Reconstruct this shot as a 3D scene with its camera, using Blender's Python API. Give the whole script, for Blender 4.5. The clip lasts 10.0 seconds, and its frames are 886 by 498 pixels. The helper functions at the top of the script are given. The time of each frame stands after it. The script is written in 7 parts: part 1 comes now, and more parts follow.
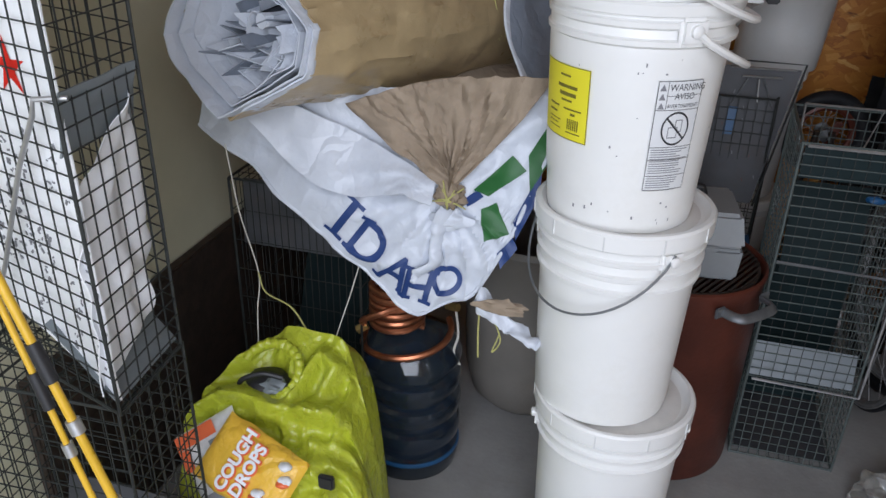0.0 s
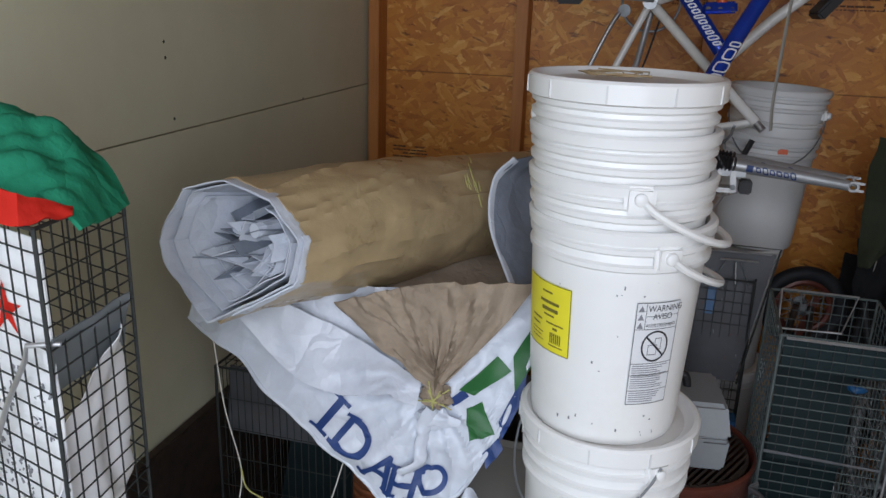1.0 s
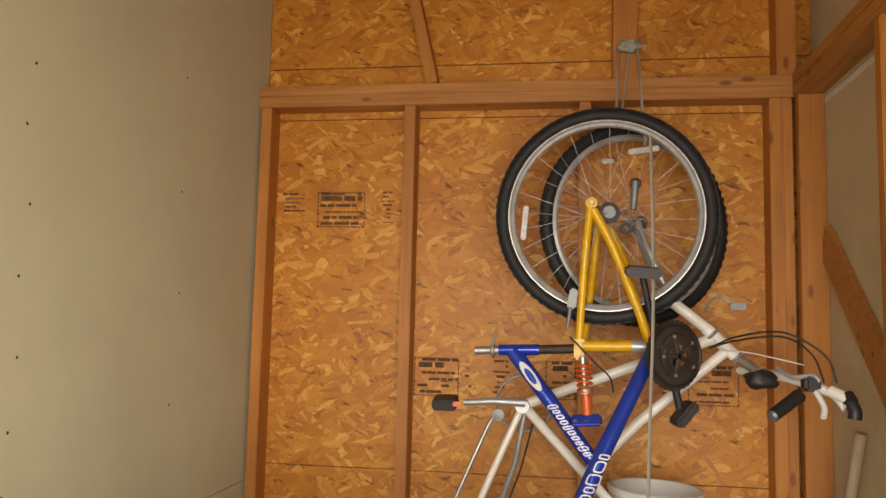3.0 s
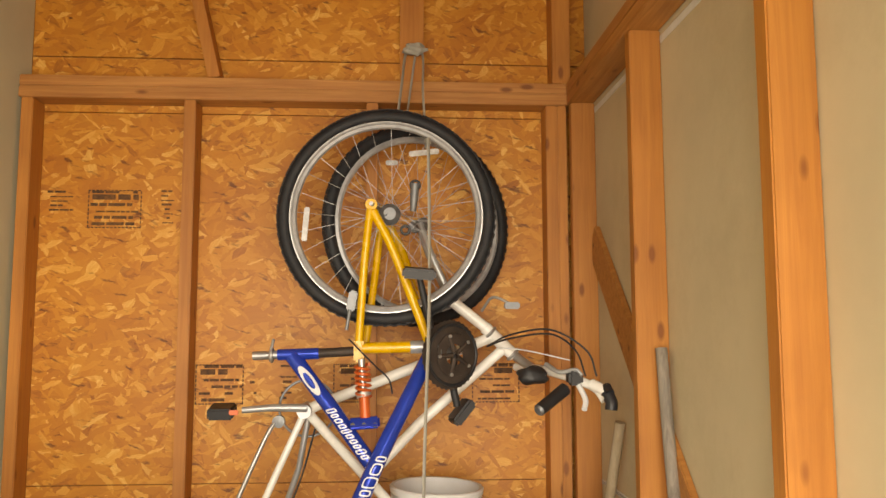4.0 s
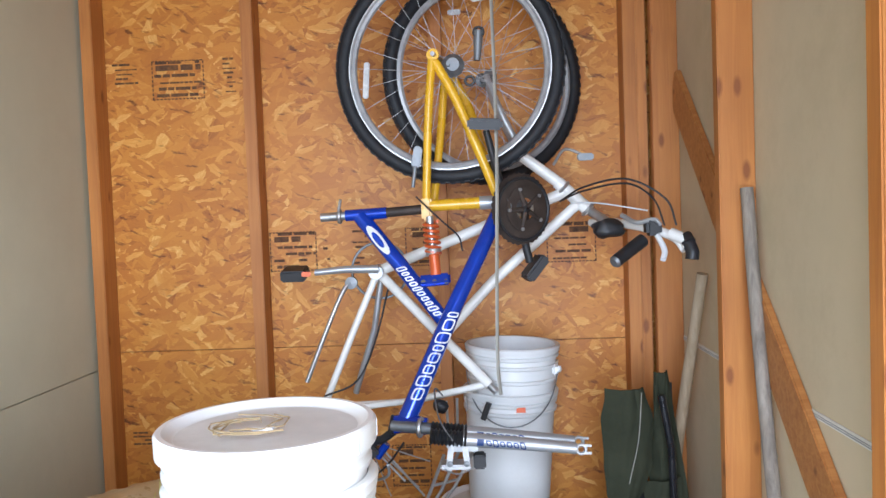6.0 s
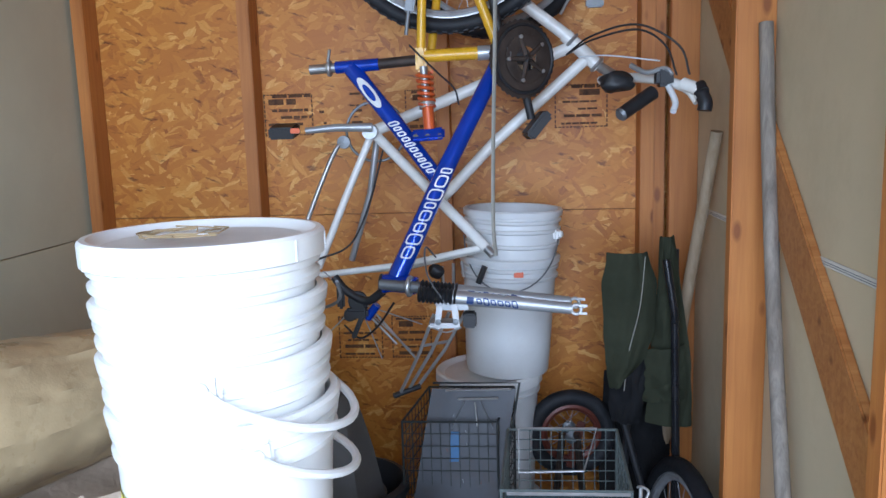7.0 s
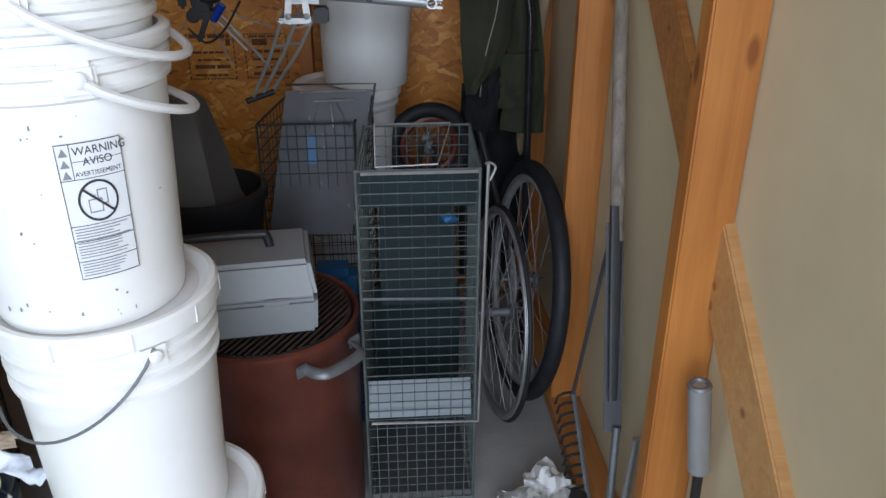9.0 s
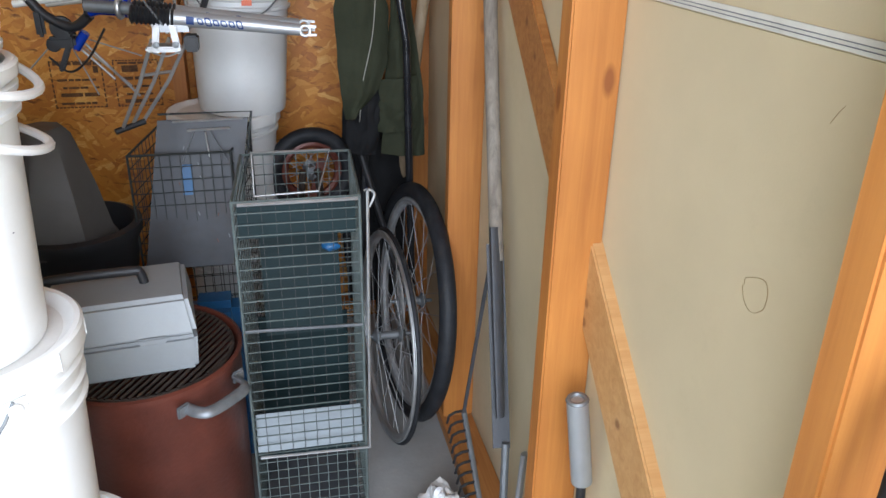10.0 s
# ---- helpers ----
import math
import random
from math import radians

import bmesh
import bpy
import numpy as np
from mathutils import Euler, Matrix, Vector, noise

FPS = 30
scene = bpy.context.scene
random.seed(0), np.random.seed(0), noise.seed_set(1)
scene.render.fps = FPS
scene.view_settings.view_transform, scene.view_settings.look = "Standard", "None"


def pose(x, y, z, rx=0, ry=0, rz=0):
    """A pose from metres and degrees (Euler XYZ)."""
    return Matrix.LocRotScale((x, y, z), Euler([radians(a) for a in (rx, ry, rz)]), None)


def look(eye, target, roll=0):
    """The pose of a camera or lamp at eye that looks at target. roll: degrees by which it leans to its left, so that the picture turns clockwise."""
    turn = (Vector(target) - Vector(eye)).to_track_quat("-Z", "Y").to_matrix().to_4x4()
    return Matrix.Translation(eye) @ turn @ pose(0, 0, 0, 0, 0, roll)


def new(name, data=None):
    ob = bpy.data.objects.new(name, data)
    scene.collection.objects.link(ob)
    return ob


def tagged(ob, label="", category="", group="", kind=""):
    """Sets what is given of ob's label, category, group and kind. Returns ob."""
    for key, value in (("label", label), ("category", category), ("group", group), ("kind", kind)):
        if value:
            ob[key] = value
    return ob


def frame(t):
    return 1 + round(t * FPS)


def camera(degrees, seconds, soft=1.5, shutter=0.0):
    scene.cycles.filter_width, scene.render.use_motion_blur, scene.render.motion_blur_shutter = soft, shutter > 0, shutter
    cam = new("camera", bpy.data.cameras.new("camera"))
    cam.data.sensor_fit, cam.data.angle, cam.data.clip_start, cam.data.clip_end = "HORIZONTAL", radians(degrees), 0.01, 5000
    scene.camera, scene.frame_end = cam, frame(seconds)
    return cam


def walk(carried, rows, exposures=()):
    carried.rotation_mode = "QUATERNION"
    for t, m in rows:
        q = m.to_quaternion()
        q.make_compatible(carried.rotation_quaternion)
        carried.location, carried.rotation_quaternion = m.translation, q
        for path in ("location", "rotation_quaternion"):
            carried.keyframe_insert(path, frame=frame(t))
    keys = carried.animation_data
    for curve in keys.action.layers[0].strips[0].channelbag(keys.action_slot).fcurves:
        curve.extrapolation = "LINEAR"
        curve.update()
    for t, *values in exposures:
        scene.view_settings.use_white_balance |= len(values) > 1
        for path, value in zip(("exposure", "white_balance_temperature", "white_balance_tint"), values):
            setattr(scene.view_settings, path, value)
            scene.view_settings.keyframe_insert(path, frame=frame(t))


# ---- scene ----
cam = camera(59.1, 10.0, 1.5)
PATH = [
    (0, (0.469, 0.441, 1.337), (-0.008, 2.157, 0.427), 1.4),
    (0.5, (0.468, 0.453, 1.388), (0.002, 2.247, 0.636), 1.4),
    (1, (0.462, 0.468, 1.462), (-0.028, 2.311, 0.857), 1.9),
    (1.3, (0.458, 0.482, 1.515), (-0.072, 2.366, 1.102), 1.0),
    (1.5, (0.454, 0.511, 1.558), (-0.064, 2.416, 1.235), 1.0),
    (2, (0.46, 0.517, 1.641), (-0.052, 2.444, 1.493), 1.3),
    (2.5, (0.489, 0.516, 1.728), (0.042, 2.466, 1.712), 2.6),
    (3, (0.524, 0.532, 1.717), (0.221, 2.499, 1.908), 1.3),
    (3.2, (0.577, 0.569, 1.707), (0.387, 2.547, 1.931), 0.6),
    (4.3, (0.668, 0.57, 1.728), (0.824, 2.556, 1.907), 0.0),
    (4.5, (0.669, 0.572, 1.724), (0.801, 2.561, 1.885), 0.1),
    (5, (0.65, 0.594, 1.688), (0.7, 2.593, 1.735), 0.7),
    (5.5, (0.641, 0.608, 1.658), (0.625, 2.607, 1.632), -0.1),
    (5.7, (0.662, 0.619, 1.653), (0.616, 2.618, 1.601), -1.2),
    (7, (0.79, 0.753, 1.486), (0.617, 2.722, 1.177), -1.7),
    (7.5, (0.802, 0.731, 1.402), (0.692, 2.642, 0.822), 1.1),
    (8, (0.801, 0.713, 1.347), (0.693, 2.563, 0.595), 1.5),
    (8.5, (0.808, 0.708, 1.335), (0.758, 2.535, 0.523), 1.0),
    (9, (0.823, 0.714, 1.322), (0.963, 2.513, 0.46), 0.1),
    (9.5, (0.846, 0.711, 1.34), (1.255, 2.493, 0.528), 1.3),
    (10, (0.85, 0.711, 1.342), (1.254, 2.489, 0.52), 1.1),
]
EXPOSURES = [(0, -0.3, 6050, 14), (1.0, -0.4, 6000, 13), (1.5, -0.45, 6200, 14), (2.0, -0.2, 6600, 15), (2.5, 0.45, 7400, 15), (3.2, 1.0, 8700, 14), (4.5, 1.4, 9200, 13), (5.5, 1.5, 6600, 12), (7.0, 0.9, 5100, 10), (8.0, 0.35, 5600, 10), (8.5, 0.2, 5600, 10), (9.0, 0.2, 5750, 10), (9.4, 1.0, 5900, 10), (10.0, 1.15, 5850, 10)]
walk(cam, [(t, look(eye, target, roll)) for t, eye, target, roll in PATH], EXPOSURES)

# ---- light ----
world = bpy.data.worlds.new("world")
scene.world = world
world.use_nodes = True
wn = world.node_tree
sky = wn.nodes.new("ShaderNodeTexSky")
sky.sky_type, sky.sun_disc = 'NISHITA', False
sky.sun_elevation, sky.sun_rotation = radians(48), radians(20)
wn.links.new(sky.outputs[0], wn.nodes["Background"].inputs[0])
wn.nodes["Background"].inputs[1].default_value = 0.12
sun = new("sun", bpy.data.lights.new("sun", 'SUN'))
sun.data.energy, sun.data.angle, sun.data.color = 3.0, radians(0.6), (1.0, 0.95, 0.86)
sun.matrix_world = look((2.0, 7.0, 8.0), (0.4, 0, 0))
door_light = new("door_light", bpy.data.lights.new("door_light", 'AREA'))
door_light.data.shape, door_light.data.size, door_light.data.size_y = 'RECTANGLE', 1.8, 2.1
door_light.data.energy, door_light.data.color = 40.0, (0.96, 0.98, 1.0)
door_light.data.spread = radians(140)
door_light.matrix_world = pose(0.55, -0.45, 1.4, 62, 0, 10)


# ---- materials ----
def node(nt, kind, **values):
    n = nt.nodes.new(kind)
    for key, v in values.items():
        if key in n.inputs:
            n.inputs[key].default_value = v
    return n


def plain(name, colour, rough=0.5, metal=0.0, vary=0.12, scale=14.0, bump=0.15, fine=180.0, dirt=None, dirt_amount=0.4, spec=0.5):
    """A painted, cast or woven surface with mottling, fine relief and grime of its own shape."""
    m = bpy.data.materials.new(name)
    m.use_nodes = True
    nt = m.node_tree
    b = nt.nodes["Principled BSDF"]
    co = nt.nodes.new("ShaderNodeTexCoord")
    n1 = node(nt, "ShaderNodeTexNoise", Scale=scale, Detail=6.0, Roughness=0.6)
    n2 = node(nt, "ShaderNodeTexNoise", Scale=fine, Detail=3.0)
    nt.links.new(co.outputs["Object"], n1.inputs["Vector"])
    nt.links.new(co.outputs["Object"], n2.inputs["Vector"])
    ramp = nt.nodes.new("ShaderNodeValToRGB")
    ramp.color_ramp.elements[0].position, ramp.color_ramp.elements[1].position = 0.3, 0.7
    ramp.color_ramp.elements[0].color = (*[c * (1 - vary) for c in colour], 1)
    ramp.color_ramp.elements[1].color = (*[min(1, c * (1 + vary)) for c in colour], 1)
    nt.links.new(n1.outputs[0], ramp.inputs[0])
    out = ramp.outputs[0]
    if dirt:
        n3 = node(nt, "ShaderNodeTexNoise", Scale=scale * 0.45, Detail=9.0, Roughness=0.75)
        nt.links.new(co.outputs["Object"], n3.inputs["Vector"])
        r3 = nt.nodes.new("ShaderNodeValToRGB")
        r3.color_ramp.elements[0].position, r3.color_ramp.elements[1].position = 0.5, 0.72
        r3.color_ramp.elements[1].color = (dirt_amount,) * 3 + (1,)
        nt.links.new(n3.outputs[0], r3.inputs[0])
        mix = nt.nodes.new("ShaderNodeMixRGB")
        mix.inputs[2].default_value = (*dirt, 1)
        nt.links.new(r3.outputs[0], mix.inputs[0])
        nt.links.new(out, mix.inputs[1])
        out = mix.outputs[0]
    nt.links.new(out, b.inputs["Base Color"])
    mr = nt.nodes.new("ShaderNodeMapRange")
    mr.inputs["To Min"].default_value, mr.inputs["To Max"].default_value = max(0.05, rough - 0.12), min(1, rough + 0.12)
    nt.links.new(n1.outputs[0], mr.inputs[0])
    nt.links.new(mr.outputs[0], b.inputs["Roughness"])
    b.inputs["Metallic"].default_value = metal
    b.inputs["Specular IOR Level"].default_value = spec
    bp = node(nt, "ShaderNodeBump", Strength=bump, Distance=0.002)
    nt.links.new(n2.outputs[0], bp.inputs["Height"])
    nt.links.new(bp.outputs[0], b.inputs["Normal"])
    return m


def lumber(name, colour, dark, axis="z", knots=True, rough=0.55):
    """Sawn softwood: long grain along an axis, growth bands, knots, uneven stain, different from board to board."""
    m = bpy.data.materials.new(name)
    m.use_nodes = True
    nt = m.node_tree
    b = nt.nodes["Principled BSDF"]
    co = nt.nodes.new("ShaderNodeTexCoord")
    info = nt.nodes.new("ShaderNodeObjectInfo")
    shift = nt.nodes.new("ShaderNodeVectorMath")
    shift.operation = 'MULTIPLY_ADD'
    comb = nt.nodes.new("ShaderNodeCombineXYZ")
    for i in range(3):
        nt.links.new(info.outputs["Random"], comb.inputs[i])
    shift.inputs[1].default_value = (9, 13, 7)
    nt.links.new(comb.outputs[0], shift.inputs[0])
    nt.links.new(co.outputs["Object"], shift.inputs[2])
    mp = nt.nodes.new("ShaderNodeMapping")
    long_way = {"x": (1.2, 28, 28), "y": (28, 1.2, 28), "z": (28, 28, 1.2)}[axis]
    mp.inputs["Scale"].default_value = long_way
    nt.links.new(shift.outputs[0], mp.inputs[0])
    grain = node(nt, "ShaderNodeTexNoise", Scale=2.2, Detail=7.0, Roughness=0.65, Distortion=0.6)
    nt.links.new(mp.outputs[0], grain.inputs["Vector"])
    ramp = nt.nodes.new("ShaderNodeValToRGB")
    ramp.color_ramp.elements[0].position, ramp.color_ramp.elements[1].position = 0.32, 0.68
    ramp.color_ramp.elements[0].color, ramp.color_ramp.elements[1].color = (*dark, 1), (*colour, 1)
    nt.links.new(grain.outputs[0], ramp.inputs[0])
    big = node(nt, "ShaderNodeTexNoise", Scale=3.0, Detail=3.0)
    nt.links.new(shift.outputs[0], big.inputs["Vector"])
    mix = nt.nodes.new("ShaderNodeMixRGB")
    mix.blend_type = 'MULTIPLY'
    mix.inputs[0].default_value = 0.7
    rb = nt.nodes.new("ShaderNodeValToRGB")
    rb.color_ramp.elements[0].position, rb.color_ramp.elements[1].position = 0.35, 0.65
    rb.color_ramp.elements[0].color, rb.color_ramp.elements[1].color = (0.72, 0.66, 0.6, 1), (1, 1, 1, 1)
    nt.links.new(big.outputs[0], rb.inputs[0])
    nt.links.new(ramp.outputs[0], mix.inputs[1])
    nt.links.new(rb.outputs[0], mix.inputs[2])
    out = mix.outputs[0]
    if knots:
        km = nt.nodes.new("ShaderNodeMapping")
        km.inputs["Scale"].default_value = {"x": (6, 15, 15), "y": (15, 6, 15), "z": (15, 15, 6)}[axis]
        nt.links.new(shift.outputs[0], km.inputs[0])
        kv = node(nt, "ShaderNodeTexVoronoi", Scale=1.0)
        nt.links.new(km.outputs[0], kv.inputs["Vector"])
        kr = nt.nodes.new("ShaderNodeValToRGB")
        kr.color_ramp.elements[0].position, kr.color_ramp.elements[1].position = 0.09, 0.17
        kr.color_ramp.elements[0].color, kr.color_ramp.elements[1].color = (0.85, 0.85, 0.85, 1), (0, 0, 0, 1)
        nt.links.new(kv.outputs["Distance"], kr.inputs[0])
        kmix = nt.nodes.new("ShaderNodeMixRGB")
        kmix.inputs[2].default_value = (dark[0] * 0.45, dark[1] * 0.35, dark[2] * 0.3, 1)
        nt.links.new(kr.outputs[0], kmix.inputs[0])
        nt.links.new(out, kmix.inputs[1])
        out = kmix.outputs[0]
    nt.links.new(out, b.inputs["Base Color"])
    b.inputs["Roughness"].default_value = rough
    bp = node(nt, "ShaderNodeBump", Strength=0.25, Distance=0.002)
    nt.links.new(grain.outputs[0], bp.inputs["Height"])
    nt.links.new(bp.outputs[0], b.inputs["Normal"])
    return m


def strand_board(name):
    """Oriented strand board: layers of ragged flakes at several angles, each with its own tint and grain."""
    m = bpy.data.materials.new(name)
    m.use_nodes = True
    nt = m.node_tree
    b = nt.nodes["Principled BSDF"]
    co = nt.nodes.new("ShaderNodeTexCoord")
    last = co.outputs["Object"]
    for scale, amount in ((7.0, 0.04), (40.0, 0.014), (120.0, 0.006)):
        warp = node(nt, "ShaderNodeTexNoise", Scale=scale, Detail=3.0)
        nt.links.new(co.outputs["Object"], warp.inputs["Vector"])
        ws = nt.nodes.new("ShaderNodeVectorMath")
        ws.operation = 'MULTIPLY_ADD'
        ws.inputs[1].default_value = (amount, 0.0, amount)
        nt.links.new(warp.outputs["Color"], ws.inputs[0])
        nt.links.new(last, ws.inputs[2])
        last = ws.outputs[0]
    out, height = None, None
    layers = ((12, 8, 25, 0), (-38, 9.5, 31, 0.5), (34, 9, 32, 0.52), (-14, 9, 34, 0.54), (75, 10, 33, 0.62), (22, 10, 38, 0.58), (-62, 12, 40, 0.64), (-4, 11, 43, 0.64), (48, 14, 54, 0.7), (-28, 16, 62, 0.74))
    for k, (angle, sx, sz, gate_at) in enumerate(layers):
        mp = nt.nodes.new("ShaderNodeMapping")
        mp.vector_type = 'TEXTURE'
        mp.inputs["Rotation"].default_value = (0, radians(angle), 0)
        mp.inputs["Scale"].default_value = (1 / sx, 1, 1 / sz)
        mp.inputs["Location"].default_value = (k * 3.7, 0, k * 5.1)
        nt.links.new(last, mp.inputs[0])
        v = node(nt, "ShaderNodeTexVoronoi", Scale=1.0, Randomness=1.0)
        v.voronoi_dimensions = '3D'
        nt.links.new(mp.outputs[0], v.inputs["Vector"])
        sep = nt.nodes.new("ShaderNodeSeparateColor")
        nt.links.new(v.outputs["Color"], sep.inputs[0])
        # grain inside the flake shifts its tint along the strand
        gm = nt.nodes.new("ShaderNodeMapping")
        gm.inputs["Scale"].default_value = (0.8, 1.0, 5.0)
        nt.links.new(mp.outputs[0], gm.inputs[0])
        grain = node(nt, "ShaderNodeTexNoise", Scale=1.6, Detail=4.0, Roughness=0.7)
        nt.links.new(gm.outputs[0], grain.inputs["Vector"])
        tint = nt.nodes.new("ShaderNodeMath")
        tint.operation = 'MULTIPLY_ADD'
        tint.inputs[1].default_value = 0.46
        nt.links.new(grain.outputs[0], tint.inputs[0])
        half = nt.nodes.new("ShaderNodeMath")
        half.operation = 'MULTIPLY_ADD'
        half.inputs[1].default_value, half.inputs[2].default_value = 0.86, -0.15
        nt.links.new(sep.outputs[0], half.inputs[0])
        nt.links.new(half.outputs[0], tint.inputs[2])
        ramp = nt.nodes.new("ShaderNodeValToRGB")
        cr = ramp.color_ramp
        cr.elements[0].position, cr.elements[0].color = 0.0, (0.25, 0.078, 0.010, 1)
        cr.elements[1].position, cr.elements[1].color = 1.0, (0.80, 0.48, 0.14, 1)
        for p, c in ((0.06, (0.36, 0.118, 0.013, 1)), (0.14, (0.47, 0.165, 0.018, 1)), (0.45, (0.53, 0.203, 0.022, 1)), (0.72, (0.59, 0.245, 0.030, 1)), (0.88, (0.68, 0.325, 0.056, 1))):
            cr.elements.new(p).color = c
        nt.links.new(tint.outputs[0], ramp.inputs[0])
        if out is None:
            out, height = ramp.outputs[0], sep.outputs[0]
        else:
            gate = nt.nodes.new("ShaderNodeMapRange")
            gate.inputs["From Min"].default_value, gate.inputs["From Max"].default_value = gate_at, gate_at + 0.06
            nt.links.new(sep.outputs[1], gate.inputs[0])
            mix = nt.nodes.new("ShaderNodeMixRGB")
            nt.links.new(gate.outputs[0], mix.inputs[0])
            nt.links.new(out, mix.inputs[1])
            nt.links.new(ramp.outputs[0], mix.inputs[2])
            out = mix.outputs[0]
            hm = nt.nodes.new("ShaderNodeMixRGB")
            nt.links.new(gate.outputs[0], hm.inputs[0])
            nt.links.new(height, hm.inputs[1])
            nt.links.new(sep.outputs[2], hm.inputs[2])
            height = hm.outputs[0]
    # dark bark slivers and broad weathering
    for scale, lo, hi, dark in (((1 / 15, 1, 1 / 62), 0.29, 0.38, (0.34, 0.26, 0.2, 1)), ((0.4, 1, 0.5), 0.3, 0.62, (0.86, 0.8, 0.74, 1))):
        fm = nt.nodes.new("ShaderNodeMapping")
        fm.vector_type = 'TEXTURE'
        fm.inputs["Scale"].default_value = scale
        fm.inputs["Rotation"].default_value = (0, radians(15), 0)
        nt.links.new(last, fm.inputs[0])
        fleck = node(nt, "ShaderNodeTexNoise", Scale=1.0, Detail=4.0)
        nt.links.new(fm.outputs[0], fleck.inputs["Vector"])
        fr = nt.nodes.new("ShaderNodeValToRGB")
        fr.color_ramp.elements[0].position, fr.color_ramp.elements[1].position = lo, hi
        fr.color_ramp.elements[0].color = dark
        nt.links.new(fleck.outputs[0], fr.inputs[0])
        mul = nt.nodes.new("ShaderNodeMixRGB")
        mul.blend_type = 'MULTIPLY'
        mul.inputs[0].default_value = 1.0
        nt.links.new(out, mul.inputs[1])
        nt.links.new(fr.outputs[0], mul.inputs[2])
        out = mul.outputs[0]
    nt.links.new(out, b.inputs["Base Color"])
    b.inputs["Roughness"].default_value = 0.5
    bp = node(nt, "ShaderNodeBump", Strength=0.35, Distance=0.003)
    nt.links.new(height, bp.inputs["Height"])
    nt.links.new(bp.outputs[0], b.inputs["Normal"])
    return m


def cloth(name, colour, second=None, crease=9.0, strength=0.6, rough=0.5, spec=0.4, vary=0.15):
    """Crumpled sheet: creases at two sizes over a mottled colour."""
    m = plain(name, colour, rough, 0, vary, 10.0, 0.2, 260.0, second, 0.5, spec)
    nt = m.node_tree
    b = nt.nodes["Principled BSDF"]
    co = nt.nodes["Texture Coordinate"]
    v = node(nt, "ShaderNodeTexVoronoi", Scale=crease)
    v.feature = 'DISTANCE_TO_EDGE'
    wob = node(nt, "ShaderNodeTexNoise", Scale=crease * 0.8, Detail=4.0)
    nt.links.new(co.outputs["Object"], wob.inputs["Vector"])
    nt.links.new(wob.outputs["Color"], v.inputs["Vector"])
    mixv = nt.nodes.new("ShaderNodeVectorMath")
    mixv.operation = 'MULTIPLY_ADD'
    mixv.inputs[1].default_value = (0.25, 0.25, 0.25)
    nt.links.new(wob.outputs["Color"], mixv.inputs[0])
    nt.links.new(co.outputs["Object"], mixv.inputs[2])
    nt.links.new(mixv.outputs[0], v.inputs["Vector"])
    old = nt.nodes["Bump"]
    bp = node(nt, "ShaderNodeBump", Strength=strength, Distance=0.012)
    nt.links.new(v.outputs["Distance"], bp.inputs["Height"])
    nt.links.new(old.outputs[0], bp.inputs["Normal"])
    nt.links.new(bp.outputs[0], b.inputs["Normal"])
    return m


OSB = strand_board("strand_board")
STUD = lumber("stud_wood_upright", (0.55, 0.226, 0.047), (0.43, 0.156, 0.031), "z")
PALE_X = lumber("pale_brace_wood", (0.62, 0.36, 0.15), (0.50, 0.26, 0.09), "x")
PLATE_X = lumber("stud_wood_across", (0.56, 0.26, 0.075), (0.38, 0.145, 0.036), "x")
PLATE_Y = lumber("stud_wood_along", (0.58, 0.27, 0.08), (0.39, 0.15, 0.037), "y")
GREY_WOOD = lumber("weathered_handle", (0.36, 0.32, 0.27), (0.17, 0.145, 0.12), "z", False, 0.75)
TAN_WOOD = lumber("tan_handle", (0.44, 0.35, 0.24), (0.30, 0.22, 0.13), "z", False, 0.7)
DRYWALL = plain("drywall_paper", (0.60, 0.505, 0.335), 0.85, 0, 0.08, 2.6, 0.08, 300, (0.44, 0.35, 0.215), 0.55, 0.2)
DRYWALL_GREY = plain("drywall_paper_grey", (0.57, 0.555, 0.405), 0.85, 0, 0.06, 2.0, 0.08, 300, (0.46, 0.44, 0.315), 0.4, 0.2)
TAPE = plain("white_paper_tape", (0.72, 0.70, 0.64), 0.7)
BLACK_LINE = plain("dark_print", (0.035, 0.03, 0.028), 0.7)
STAMP_INK = plain("stamp_ink", (0.10, 0.045, 0.018), 0.8, 0, 0.5, 60, 0.15, 180, (0.30, 0.12, 0.025), 0.55)
STAIN = plain("water_stain", (0.38, 0.28, 0.15), 0.85)
CONCRETE = plain("concrete_floor", (0.30, 0.295, 0.285), 0.85, 0, 0.18, 3.5, 0.4, 90, (0.17, 0.16, 0.15), 0.6, 0.3)
GRAVEL = plain("gravel_ground", (0.28, 0.26, 0.23), 0.95, 0, 0.3, 25, 1.0, 60)
PAIL = plain("white_pail_plastic", (0.80, 0.80, 0.785), 0.32, 0, 0.03, 7, 0.04, 120, (0.60, 0.57, 0.50), 0.28)
PAIL_GREY = plain("dusty_pail_plastic", (0.66, 0.665, 0.66), 0.42, 0, 0.05, 7, 0.05, 120, (0.48, 0.45, 0.40), 0.35)
LID = plain("dusty_lid_plastic", (0.70, 0.68, 0.65), 0.55, 0, 0.10, 12, 0.1, 120, (0.52, 0.50, 0.47), 0.5)
RIM_METAL = plain("dull_alloy", (0.34, 0.34, 0.345), 0.45, 0.25, 0.2, 30, 0.05, 180, (0.12, 0.11, 0.10), 0.4)
STEEL = plain("bright_steel", (0.46, 0.46, 0.46), 0.42, 0.8, 0.15, 30, 0.05)
DULL_STEEL = plain("dull_steel", (0.20, 0.21, 0.22), 0.5, 0.6, 0.2, 30, 0.1)
